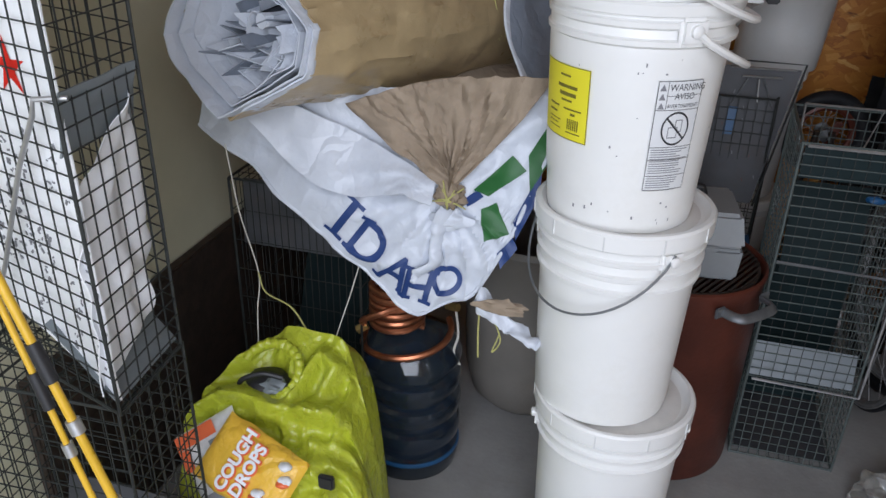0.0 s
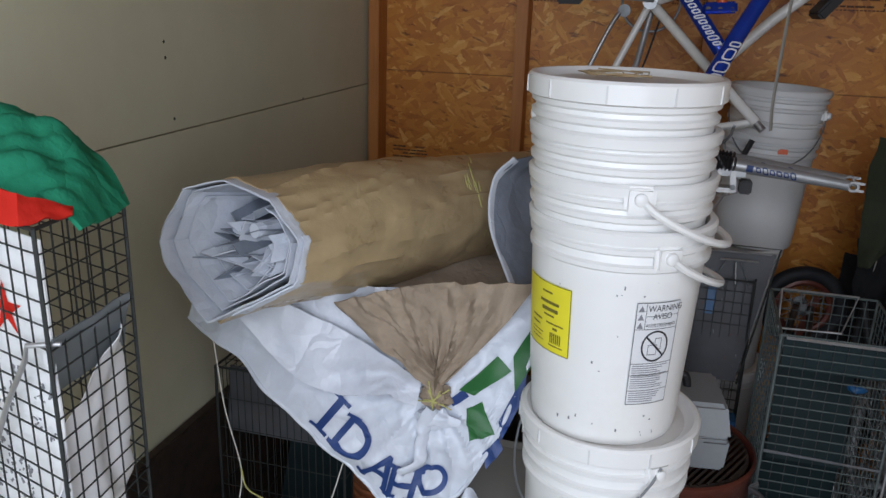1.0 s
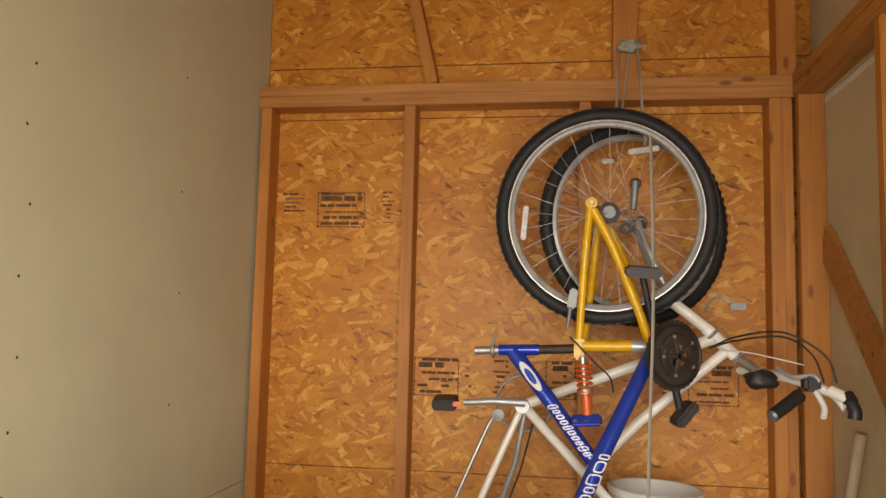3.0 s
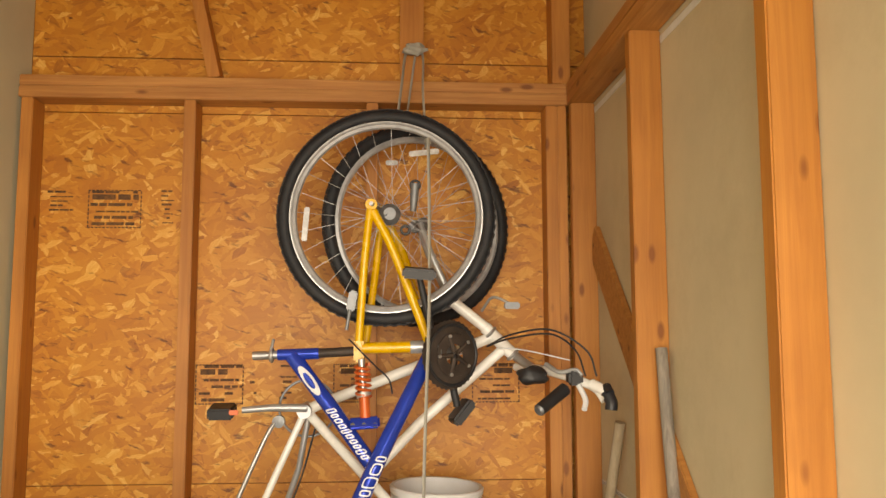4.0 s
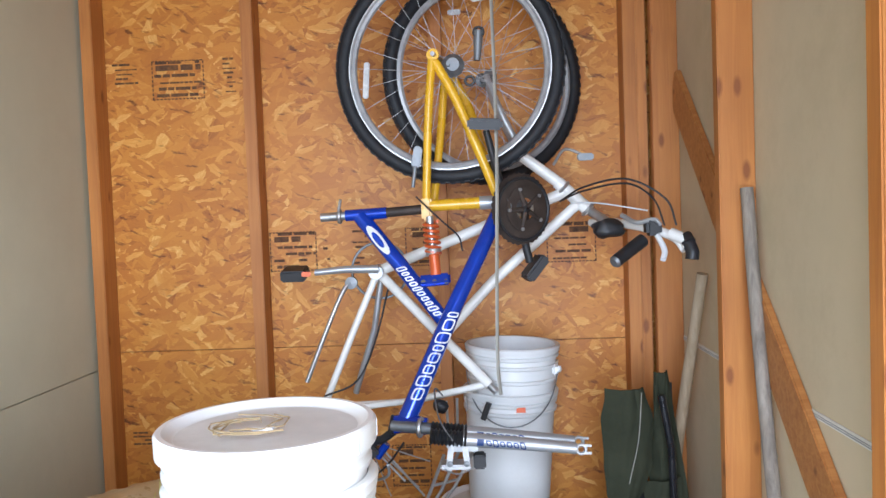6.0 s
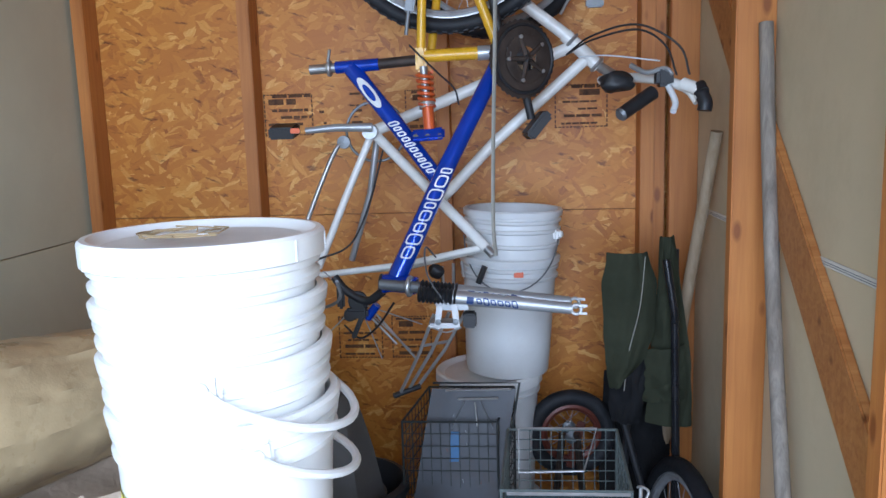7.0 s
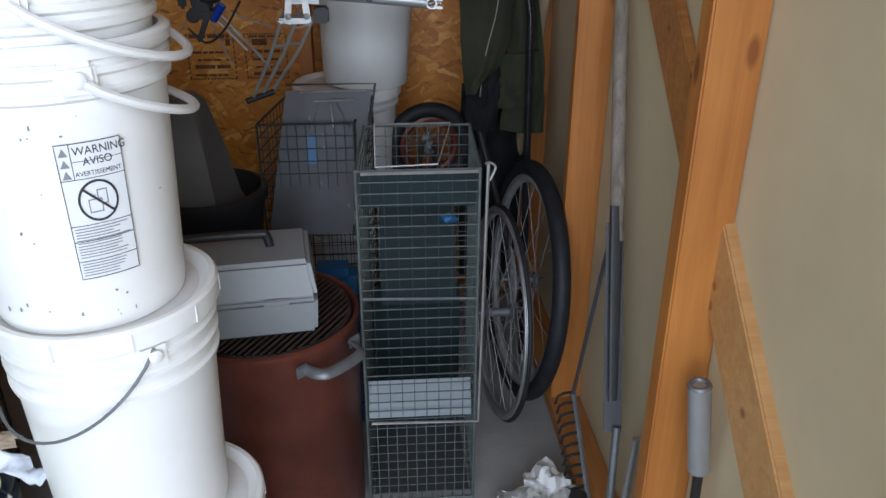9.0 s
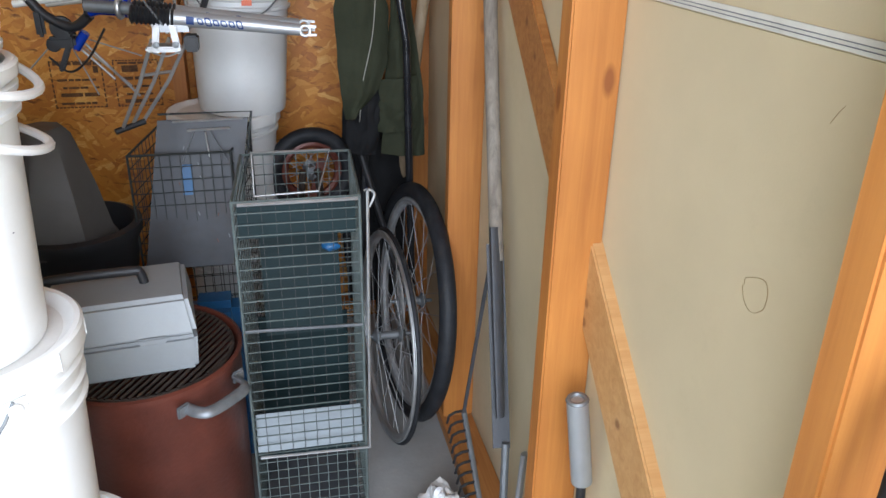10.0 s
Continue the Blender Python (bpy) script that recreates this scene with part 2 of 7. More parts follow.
GALV = plain("trap_plate", (0.060, 0.062, 0.069), 0.5, 0.1, 0.2, 12, 0.1, 150, (0.065, 0.048, 0.04), 0.7, 0.4)
GALV_LIGHT = plain("trap_plate_light", (0.19, 0.215, 0.23), 0.5, 0.1, 0.12, 12, 0.1)
WIRE = plain("trap_wire_dark", (0.018, 0.021, 0.02), 0.6, 0.0, 0.3, 40, 0.1)
WIRE_GREEN = plain("trap_wire_green", (0.085, 0.105, 0.10), 0.5, 0.0, 0.3, 40, 0.1)
GREEN_PLATE = plain("green_plate", (0.011, 0.022, 0.024), 0.6, 0.0, 0.2, 15, 0.1, 180, None, 0.4, 0.15)
RUBBER = plain("tyre_rubber", (0.013, 0.014, 0.017), 0.6, 0, 0.3, 40, 0.5, 200, (0.055, 0.05, 0.045), 0.3, 0.35)
# BLACK also paints shade inside the tarp roll, hood and toolbox seam
BLACK = plain("black_plastic_and_shade", (0.018, 0.018, 0.02), 0.5, 0, 0.2, 30, 0.1)
BLACK_GLOSS = plain("black_enamel", (0.014, 0.014, 0.016), 0.18, 0, 0.2, 20, 0.03)
YELLOW = plain("yellow_frame_paint", (0.72, 0.40, 0.012), 0.28, 0, 0.07, 18, 0.03, 120, (0.35, 0.2, 0.03), 0.35)
BLUE = plain("blue_frame_paint", (0.014, 0.06, 0.50), 0.2, 0.45, 0.15, 12, 0.02)
BLUE.node_tree.nodes["Principled BSDF"].inputs["Coat Weight"].default_value = 0.6
WHITE_PAINT = plain("white_frame_paint", (0.82, 0.81, 0.77), 0.25, 0, 0.04, 18, 0.03, 120, (0.42, 0.37, 0.29), 0.3)
SILVER = plain("silver_paint", (0.40, 0.41, 0.42), 0.38, 0.5, 0.08, 18, 0.03)
ORANGE = plain("orange_spring", (0.55, 0.10, 0.02), 0.35, 0.1)
PRINT_WHITE = plain("white_print", (0.72, 0.74, 0.76), 0.4)
PRINT_BLUE = plain("blue_print", (0.016, 0.045, 0.17), 0.5)
LABEL_YELLOW = plain("yellow_label", (0.80, 0.72, 0.03), 0.45, 0, 0.04)
LABEL_WHITE = plain("white_label", (0.70, 0.71, 0.72), 0.5, 0, 0.03)
INK = plain("label_ink", (0.03, 0.03, 0.035), 0.6)
INK_OLIVE = plain("label_ink_olive", (0.17, 0.145, 0.02), 0.6)
INK_GREY = plain("label_ink_grey", (0.22, 0.22, 0.24), 0.6)
TARP_TAN = cloth("tan_tarp", (0.40, 0.30, 0.165), (0.30, 0.22, 0.125), 5.5, 0.7, 0.3, 0.5, 0.1)
TARP_WHITE = cloth("white_tarp", (0.60, 0.635, 0.70), (0.40, 0.44, 0.52), 8.0, 0.9, 0.34, 0.5, 0.06)
TARP_BLUE_GREY = cloth("grey_blue_tarp", (0.19, 0.215, 0.26), (0.11, 0.125, 0.155), 8.0, 0.7, 0.45, 0.4)
BURLAP = cloth("creased_tan_sheet", (0.31, 0.245, 0.18), (0.19, 0.145, 0.10), 9.0, 1.0, 0.75, 0.2)
LIME = cloth("lime_raincoat", (0.42, 0.465, 0.03), (0.30, 0.35, 0.02), 16.0, 0.45, 0.28, 0.6, 0.08)
GREEN_CLOTH = cloth("green_cloth", (0.025, 0.22, 0.12), (0.015, 0.13, 0.07), 11.0, 0.6, 0.85, 0.1)
RED = cloth("red_cloth", (0.55, 0.025, 0.015), None, 11.0, 0.5, 0.8, 0.1)
GREEN_PRINT = plain("green_print", (0.018, 0.12, 0.025), 0.5)
PAPER = cloth("white_sheet", (0.84, 0.85, 0.87), (0.62, 0.64, 0.66), 5.0, 0.4, 0.6, 0.2, 0.05)
OLIVE = cloth("olive_canvas", (0.036, 0.039, 0.024), (0.022, 0.025, 0.015), 10.0, 0.4, 0.9, 0.1)
DARK_CLOTH = cloth("black_canvas", (0.014, 0.014, 0.015), (0.03, 0.028, 0.024), 10.0, 0.4, 0.95, 0.1)
BRASS = plain("brass", (0.42, 0.30, 0.11), 0.4, 0.8, 0.2, 30)
COPPER = plain("copper_tube", (0.50, 0.19, 0.095), 0.35, 0.85, 0.25, 25, 0.05)
RUST = plain("rust_red_steel", (0.105, 0.028, 0.017), 0.42, 0.2, 0.4, 6, 0.35, 90, (0.035, 0.016, 0.013), 0.85)
RUST_DARK = plain("dark_rusted_bar", (0.055, 0.04, 0.032), 0.6, 0.4, 0.4, 30, 0.3)
TOOLBOX = plain("grey_toolbox_plastic", (0.25, 0.265, 0.275), 0.5, 0, 0.06, 8, 0.12, 240, (0.17, 0.17, 0.165), 0.35)
COVER_GREY = plain("dark_grey_plastic", (0.085, 0.08, 0.075), 0.6, 0, 0.15, 6, 0.1, 120, (0.06, 0.05, 0.045), 0.5)
TUB_GREY = plain("grey_tub_plastic", (0.20, 0.185, 0.165), 0.55, 0, 0.12, 6, 0.1, 120, (0.13, 0.11, 0.09), 0.5)
YELLOW_ROD = plain("yellow_rod", (0.66, 0.40, 0.03), 0.3, 0, 0.1)
ROPE_GREEN = plain("green_twine", (0.42, 0.40, 0.14), 0.8)
ROPE_WHITE = plain("white_cord", (0.58, 0.56, 0.50), 0.8)
STRAP = plain("grey_strap", (0.33, 0.315, 0.27), 0.8)
REFLECTOR = plain("clear_reflector", (0.48, 0.48, 0.47), 0.25, 0, 0.2, 60)
BLUE_PLASTIC = plain("blue_plastic", (0.014, 0.085, 0.21), 0.45, 0, 0.15, 20, 0.1, 120, (0.03, 0.06, 0.1), 0.5)
ORANGE_PACK = plain("orange_print", (0.70, 0.13, 0.04), 0.35)
PACK_YELLOW = cloth("yellow_foil_bag", (0.76, 0.46, 0.045), (0.66, 0.30, 0.04), 14.0, 0.5, 0.3, 0.5)
PACK_WHITE = cloth("pale_foil_bag", (0.70, 0.70, 0.70), (0.5, 0.5, 0.52), 14.0, 0.4, 0.3, 0.5)


def clear_plastic(name, colour, rough=0.12):
    m = bpy.data.materials.new(name)
    m.use_nodes = True
    b = m.node_tree.nodes["Principled BSDF"]
    b.inputs["Base Color"].default_value = (*colour, 1)
    b.inputs["Transmission Weight"].default_value = 0.85
    b.inputs["Roughness"].default_value = rough
    b.inputs["IOR"].default_value = 1.4
    return m


JUG_BLUE = clear_plastic("blue_jug_plastic", (0.09, 0.13, 0.18), 0.1)
JUG_BLUE.node_tree.nodes["Principled BSDF"].inputs["Coat Weight"].default_value = 0.8
CLEAR_BAG = clear_plastic("clear_film", (0.75, 0.74, 0.70), 0.2)

# ---- mesh helpers ----
HOME = {}


def thing(name, label, category, at=(0, 0, 0), group="", kind=""):
    """An empty at the base of a thing; its parts are made in world places."""
    ob = new(name)
    ob.empty_display_size = 0.1
    ob.location = at
    HOME[ob] = Vector(at)
    return tagged(ob, label, category, group, kind)


def part(name, bm, material, parent=None, label="", smooth=True):
    """Links a bmesh, built in world places, as one mesh under a thing or a part."""
    home = HOME.get(parent, Vector())
    bmesh.ops.translate(bm, verts=bm.verts, vec=-home)
    bmesh.ops.recalc_face_normals(bm, faces=bm.faces)
    me = bpy.data.meshes.new(name)
    bm.to_mesh(me)
    bm.free()
    for m in (material if isinstance(material, (list, tuple)) else [material]):
        me.materials.append(m)
    if smooth:
        me.shade_smooth()
        me.set_sharp_from_angle(angle=radians(38))
    ob = new(name, me)
    ob.parent = parent
    HOME[ob] = home
    if label:
        ob["label"] = label
    return ob


def structure(name, bm, material, label, category, smooth=False):
    return tagged(part(name, bm, material, None, "", smooth), label, category, "", "structure")


def box(bm, lo, hi, bevel=0.0, m=None):
    lo, hi = Vector(lo), Vector(hi)
    r = bmesh.ops.create_cube(bm, size=1.0)
    vs = r["verts"]
    for v in vs:
        v.co = Vector([lo[i] + (v.co[i] + 0.5) * (hi[i] - lo[i]) for i in range(3)])
    if bevel:
        es = list({e for v in vs for e in v.link_edges})
        vs = list({v for f in bmesh.ops.bevel(bm, geom=es, offset=bevel, segments=2, affect='EDGES')["faces"] for v in f.verts} | {v for v in vs if v.is_valid})
    if m is not None:
        bmesh.ops.transform(bm, matrix=m, verts=vs)
    return bm


def tube(bm, pts, r, n=8, r_end=None, closed=False, flat=1.0):
    """A round bar along a line of places."""
    pts = [Vector(p) for p in pts]
    count = len(pts)
    rings, side = [], None
    for i, p in enumerate(pts):
        if closed:
            d = pts[(i + 1) % count] - pts[i - 1]
        else:
            d = pts[min(i + 1, count - 1)] - pts[max(i - 1, 0)]
        d.normalize()
        if side is None:
            side = d.orthogonal().normalized()
        side = (side - d * side.dot(d)).normalized()
        up = d.cross(side)
        rr = r if r_end is None else r + (r_end - r) * i / max(1, count - 1)
        rings.append([bm.verts.new(p + rr * (math.cos(a) * side + flat * math.sin(a) * up)) for a in (2 * math.pi * k / n for k in range(n))])
    for i in range(count if closed else count - 1):
        a, b = rings[i], rings[(i + 1) % count]
        for k in range(n):
            bm.faces.new((a[k], a[(k + 1) % n], b[(k + 1) % n], b[k]))
    if not closed:
        bm.faces.new(rings[0][::-1])
        bm.faces.new(rings[-1])
    return bm


def lathe(bm, profile, at, n=48, m=None, wobble=0.0):
    """Turns (radius, height) pairs round an upright axis at a place."""
    rings = []
    at = Vector(at)
    for r, z in profile:
        ring = []
        for k in range(n):
            a = 2 * math.pi * k / n
            rr = r + wobble * noise.noise(Vector((math.cos(a) * 1.5, math.sin(a) * 1.5, z * 5)))
            c = Vector((rr * math.cos(a), rr * math.sin(a), z))
            ring.append(bm.verts.new((m @ c if m else c) + at))
        rings.append(ring)
    for a, b in zip(rings, rings[1:]):
        for k in range(n):
            bm.faces.new((a[k], a[(k + 1) % n], b[(k + 1) % n], b[k]))
    if profile[0][0] > 1e-6:
        bm.faces.new(rings[0][::-1])
    if profile[-1][0] > 1e-6:
        bm.faces.new(rings[-1])
    return bm


def sheet(bm, fn, nu, nv, thick=0.002):
    """A bent sheet with thickness: fn(u, v) gives its places."""
    top = [[bm.verts.new(fn(i / nu, j / nv)) for j in range(nv + 1)] for i in range(nu + 1)]
    faces = [bm.faces.new((top[i][j], top[i + 1][j], top[i + 1][j + 1], top[i][j + 1])) for i in range(nu) for j in range(nv)]
    bm.normal_update()
    if thick:
        bmesh.ops.solidify(bm, geom=faces, thickness=thick)
    return bm


def bar(bm, p, q, r):
    """A thin square bar, for wire mesh."""
    p, q = Vector(p), Vector(q)
    d = (q - p).normalized()
    s = d.orthogonal().normalized() * r
    t = d.cross(s)
    a = [bm.verts.new(p + o) for o in (s, t, -s, -t)]
    b = [bm.verts.new(q + o) for o in (s, t, -s, -t)]
    for k in range(4):
        bm.faces.new((a[k], a[(k + 1) % 4], b[(k + 1) % 4], b[k]))


def wire_panel(o, u, v, nu, nv, r=0.0011):
    """A panel of welded wire on the corner o with sides u and v."""
    bm = bmesh.new()
    o, u, v = Vector(o), Vector(u), Vector(v)
    lift = u.cross(v).normalized() * r * 1.6
    for i in range(nu + 1):
        bar(bm, o + u * i / nu, o + u * i / nu + v, r)
    for j in range(nv + 1):
        bar(bm, o + v * j / nv + lift, o + v * j / nv + u + lift, r)
    return bm


def lettering(text, size, bold=0.0):
    """Flat letters of the built-in font as a mesh, with their lower left corner at the origin."""
    c = bpy.data.curves.new("lettering", 'FONT')
    c.body, c.size, c.extrude, c.offset = text, size, 0.0, bold
    ob = bpy.data.objects.new("lettering", c)
    scene.collection.objects.link(ob)
    bpy.context.view_layer.update()
    me = bpy.data.meshes.new_from_object(ob.evaluated_get(bpy.context.evaluated_depsgraph_get()))
    bm = bmesh.new()
    bm.from_mesh(me)
    bpy.data.objects.remove(ob)
    bpy.data.meshes.remove(me)
    bpy.data.curves.remove(c)
    return bm


def mapped(bm, fn, cut=0):
    """Subdivides a flat mesh and lays it on a surface: fn(x, y) gives places."""
    if cut:
        bmesh.ops.triangulate(bm, faces=bm.faces)
        bmesh.ops.subdivide_edges(bm, edges=bm.edges, cuts=cut, use_grid_fill=True)
    for v in bm.verts:
        v.co = fn(v.co.x, v.co.y)
    return bm


def rect(x0, y0, x1, y1, nx=1, ny=1):
    bm = bmesh.new()
    g = [[bm.verts.new((x0 + (x1 - x0) * i / nx, y0 + (y1 - y0) * j / ny, 0)) for j in range(ny + 1)] for i in range(nx + 1)]
    for i in range(nx):
        for j in range(ny):
            bm.faces.new((g[i][j], g[i + 1][j], g[i + 1][j + 1], g[i][j + 1]))
    return bm


def join(bm, other):
    me = bpy.data.meshes.new("joined")
    other.to_mesh(me)
    other.free()
    bm.from_mesh(me)
    bpy.data.meshes.remove(me)
    return bm


def lump(at, size, seed=0.0, rough=0.25, freq=2.0, sub=4, flat=0.0):
    """A soft heap: a ball pulled out of shape by noise and flattened on its base."""
    bm = bmesh.new()
    bmesh.ops.create_icosphere(bm, subdivisions=sub, radius=1.0)
    for v in bm.verts:
        d = v.co.normalized()
        k = 1 + rough * noise.noise(d * freq + Vector((seed, 0, 0))) + rough * 0.45 * abs(noise.noise(d * freq * 2.7 + Vector((0, seed, 0)))) + rough * 0.2 * abs(noise.noise(d * freq * 6 + Vector((0, 0, seed))))
        c = d * k
        c.z = max(c.z, -flat) if flat else c.z
        v.co = Vector((at[0] + c.x * size[0], at[1] + c.y * size[1], at[2] + c.z * size[2]))
    return bm

# ---- the shed ----
LEFT, RIGHT, BACK, ROOF = -0.545, 1.333, 3.2, 3.2
ground = structure("ground", box(bmesh.new(), (-40, -60, -0.3), (40, 60, -0.12)), GRAVEL, "grey gravel ground outside the shed", "ground")
floor = structure("floor", box(bmesh.new(), (-0.7, -0.25, -0.1), (1.5, 3.35, 0.0), 0.006), CONCRETE, "dusty grey concrete shed floor", "floor")

wall_left = structure("wall_left", box(bmesh.new(), (LEFT - 0.12, -0.1, 0), (LEFT - 0.013, 3.3, ROOF)), STUD, "unpainted drywall side wall with rows of screws", "wall")
for lo, hi in ((0.012, 1.1705), (1.1735, ROOF)):
    part("drywall_sheet", box(bmesh.new(), (LEFT - 0.0125, -0.09, lo), (LEFT, BACK - 0.002, hi), 0.0015), DRYWALL_GREY, wall_left, "", False)
screw_mesh = part("screw", lathe(bmesh.new(), ((0.0035, 0), (0.0035, 0.0008), (0.002, 0.001)), (0, 0, 0), 8, pose(0, 0, 0, 0, 90, 0)), BLACK_LINE, wall_left)
screw_mesh.location = (LEFT, 1.935, 1.363)
for col, (y, z0, dz, count) in enumerate(((1.94, 1.19, 0.15, 9), (2.585, 1.16, 0.31, 5), (1.3, 1.2, 0.17, 8))):
    for k in range(count):
        s = screw_mesh.copy()
        scene.collection.objects.link(s)
        s.location = (LEFT, y + random.uniform(-0.02, 0.02), z0 + dz * k + random.uniform(-0.02, 0.02))

wall_right = structure("wall_right", box(bmesh.new(), (RIGHT + 0.013, -0.1, 0), (RIGHT + 0.12, 3.3, ROOF)), DRYWALL, "open stud side wall backed with tan drywall", "wall")
for lo, hi in ((0.012, 1.228), (1.231, 2.448), (2.451, ROOF)):
    part("drywall_sheet", box(bmesh.new(), (RIGHT, -0.09, lo), (RIGHT + 0.0125, BACK - 0.002, hi), 0.0015), DRYWALL, wall_right, "", False)


def board(name, parent, lo, hi, material, m=None, label=""):
    return part(name, box(bmesh.new(), lo, hi, 0.003, m), material, parent, label)


for y in (0.46, 1.12, 1.733, 2.43, 3.072):
    board("stud", wall_right, (1.252, y - (0.004 if y == 1.733 else 0), 0.039), (RIGHT - 0.001, y + 0.038, 2.464), STUD)
board("sole_plate", wall_right, (1.246, -0.08, 0.0), (RIGHT - 0.001, BACK - 0.09, 0.038), PLATE_Y)
board("top_plate", wall_right, (1.246, -0.08, 2.465), (RIGHT - 0.001, BACK - 0.09, 2.502), PLATE_Y)
board("top_plate", wall_right, (1.246, -0.08, 2.503), (RIGHT - 0.001, BACK - 0.09, 2.54), PLATE_Y)
BRACE = pose(RIGHT - 0.0105, 2.0, 1.032, 0, 0, 0) @ pose(0, 0, 0, 0, 0, 90) @ pose(0, 0, 0, 90, 0, 0) @ pose(0, 0, 0, 0, 0, 42.2)
for x0, x1, front, wood in ((-0.345, 1.45, 0.009, PLATE_X), (-1.45, -0.355, 0.030, PALE_X)):
    bm = box(bmesh.new(), (x0, -0.056, -0.009), (x1, 0.056, front), 0.003)
    for v in bm.verts:
        if abs(v.co.x + 0.35) < 0.02:
            v.co.x += v.co.y * math.tan(radians(42.2))
    bmesh.ops.transform(bm, matrix=BRACE, verts=bm.verts)
    part("diagonal_brace", bm, wood, wall_right)
# white taped edge under the plate and the printed tape over the sheet joint
for y0, y1 in ((2.47, 3.07), (1.773, 2.428), (1.16, 1.731), (0.5, 1.118)):
    part("edge_tape", box(bmesh.new(), (RIGHT - 0.003, y0, 2.43), (RIGHT - 0.0005, y1, 2.448)), TAPE, wall_right, "", False)
    part("joint_tape", box(bmesh.new(), (RIGHT - 0.003, y0, 1.2285), (RIGHT - 0.0005, y1, 1.2425)), TAPE, wall_right, "", False)
    for dz in (1.2325, 1.2365):
        part("printed_line", box(bmesh.new(), (RIGHT - 0.0045, y0, dz), (RIGHT - 0.003, y1, dz + 0.0007)), INK_GREY, wall_right, "", False)
ring = [(RIGHT - 0.0012, 1.35 + 0.021 * math.cos(a) + 0.003 * math.sin(2.3 * a), 0.967 + 0.020 * math.sin(a) + 0.003 * math.cos(3 * a)) for a in (2 * math.pi * k / 36 for k in range(36))]
part("water_mark", tube(bmesh.new(), ring, 0.0005, 6, None, True, 0.6), STAIN, wall_right, "brown water ring")
part("scratch", tube(bmesh.new(), [(RIGHT - 0.0002, 1.284, 1.184), (RIGHT - 0.0002, 1.291, 1.176), (RIGHT - 0.0002, 1.298, 1.165)], 0.0004, 5), STAIN, wall_right)

wall_back = structure("wall_back", box(bmesh.new(), (-0.7, BACK + 0.013, 0), (1.5, BACK + 0.1, ROOF)), PLATE_X, "strand board back wall with fir studs and top plate", "wall")
for lo, hi in ((0.01, 1.2185), (1.2215, 2.4385), (2.4415, 2.628), (2.633, ROOF)):
    part("strand_board_sheet", box(bmesh.new(), (LEFT, BACK, lo), (RIGHT, BACK + 0.0125, hi), 0.0012), OSB, wall_back, "", False)
for x in (-0.5345, -0.018, 0.575, 1.175):
    board("stud", wall_back, (x, 3.111, 0.039), (x + 0.038, BACK - 0.001, 2.464), STUD)
board("corner_block", wall_back, (1.2135, 3.1115, 0.039), (1.245, BACK - 0.001, 2.464), STUD)
board("sole_plate", wall_back, (LEFT + 0.001, 3.111, 0.0), (RIGHT - 0.001, BACK - 0.001, 0.038), PLATE_X)
board("top_plate", wall_back, (LEFT + 0.001, 3.109, 2.465), (RIGHT - 0.001, BACK - 0.001, 2.502), PLATE_X)
board("top_plate", wall_back, (LEFT + 0.001, 3.111, 2.503), (RIGHT - 0.001, BACK - 0.001, 2.54), PLATE_X)
board("gable_stud", wall_back, (-0.019, -0.0445, 0), (0.019, 0.0445, 0.66), STUD, pose(0.075, 3.155, 2.541, 0, -13, 0))
board("gable_stud", wall_back, (0.685, 3.125, 2.541), (0.765, BACK - 0.001, ROOF - 0.001), STUD)
board("gable_stud", wall_back, (1.2, 3.111, 2.541), (1.262, BACK - 0.001, ROOF - 0.001), STUD)


def stamp(x0, x1, z0, z1, rows, frame_line=True, dashes=5):
    """A mill stamp: unreadable bars in a frame of print."""
    bm = bmesh.new()
    y0, y1 = BACK - 0.0012, BACK + 0.001
    if frame_line:
        for a, b, c, d in ((x0, x1, z1 - 0.004, z1), (x0, x1, z0, z0 + 0.004), (x0, x0 + 0.004, z0, z1), (x1 - 0.004, x1, z0, z1)):
            n = 14 if b - a > d - c else 9
            for k in range(n):
                if b - a > d - c:
                    box(bm, (a + (b - a) * k / n, y0, c), (a + (b - a) * (k + 0.7) / n, y1, d))
                else:
                    box(bm, (a, y0, c + (d - c) * k / n), (b, y1, c + (d - c) * (k + 0.7) / n))
    lines = rows + 2
    for j in range(lines):
        z = z0 + (z1 - z0) * (j + 0.45) / lines
        tall = j == lines - 2 and frame_line
        h = (z1 - z0) / lines * (1.05 if tall else random.choice((0.35, 0.5, 0.6)))
        x = x0 + random.uniform(0.008, 0.03)
        end = x1 - random.uniform(0.008, 0.035)
        while x < end:
            w = min(h * random.uniform(1.2, 4.5), end - x + 0.004)
            if random.random() < 0.9:
                box(bm, (x, y0, z), (x + w, y1, z + h * 0.8))
            x += w + h * 0.4
    return part("mill_stamp", bm, STAMP_INK, wall_back, "dark unreadable mill stamp", False)


stamp(-0.492, -0.385, 2.10, 2.175, 3, False)
stamp(-0.344, -0.17, 2.05, 2.178, 4)
stamp(-0.116, -0.055, 2.06, 2.18, 6, False, 3)
stamp(0.022, 0.178, 1.472, 1.602, 4)
stamp(0.19, 0.225, 1.48, 1.60, 5, False, 3)
stamp(0.285, 0.36, 1.48, 1.602, 5, False, 4)
stamp(0.47, 0.57, 1.475, 1.602, 4)
stamp(0.93, 1.09, 1.472, 1.602, 4)
stamp(0.82, 0.9, 1.475, 1.6, 4, False)
stamp(0.225, 0.37, 0.745, 0.885, 4)
stamp(0.40, 0.53, 0.745, 0.885, 4)
stamp(-0.48, -0.33, 0.90, 0.95, 2, False)

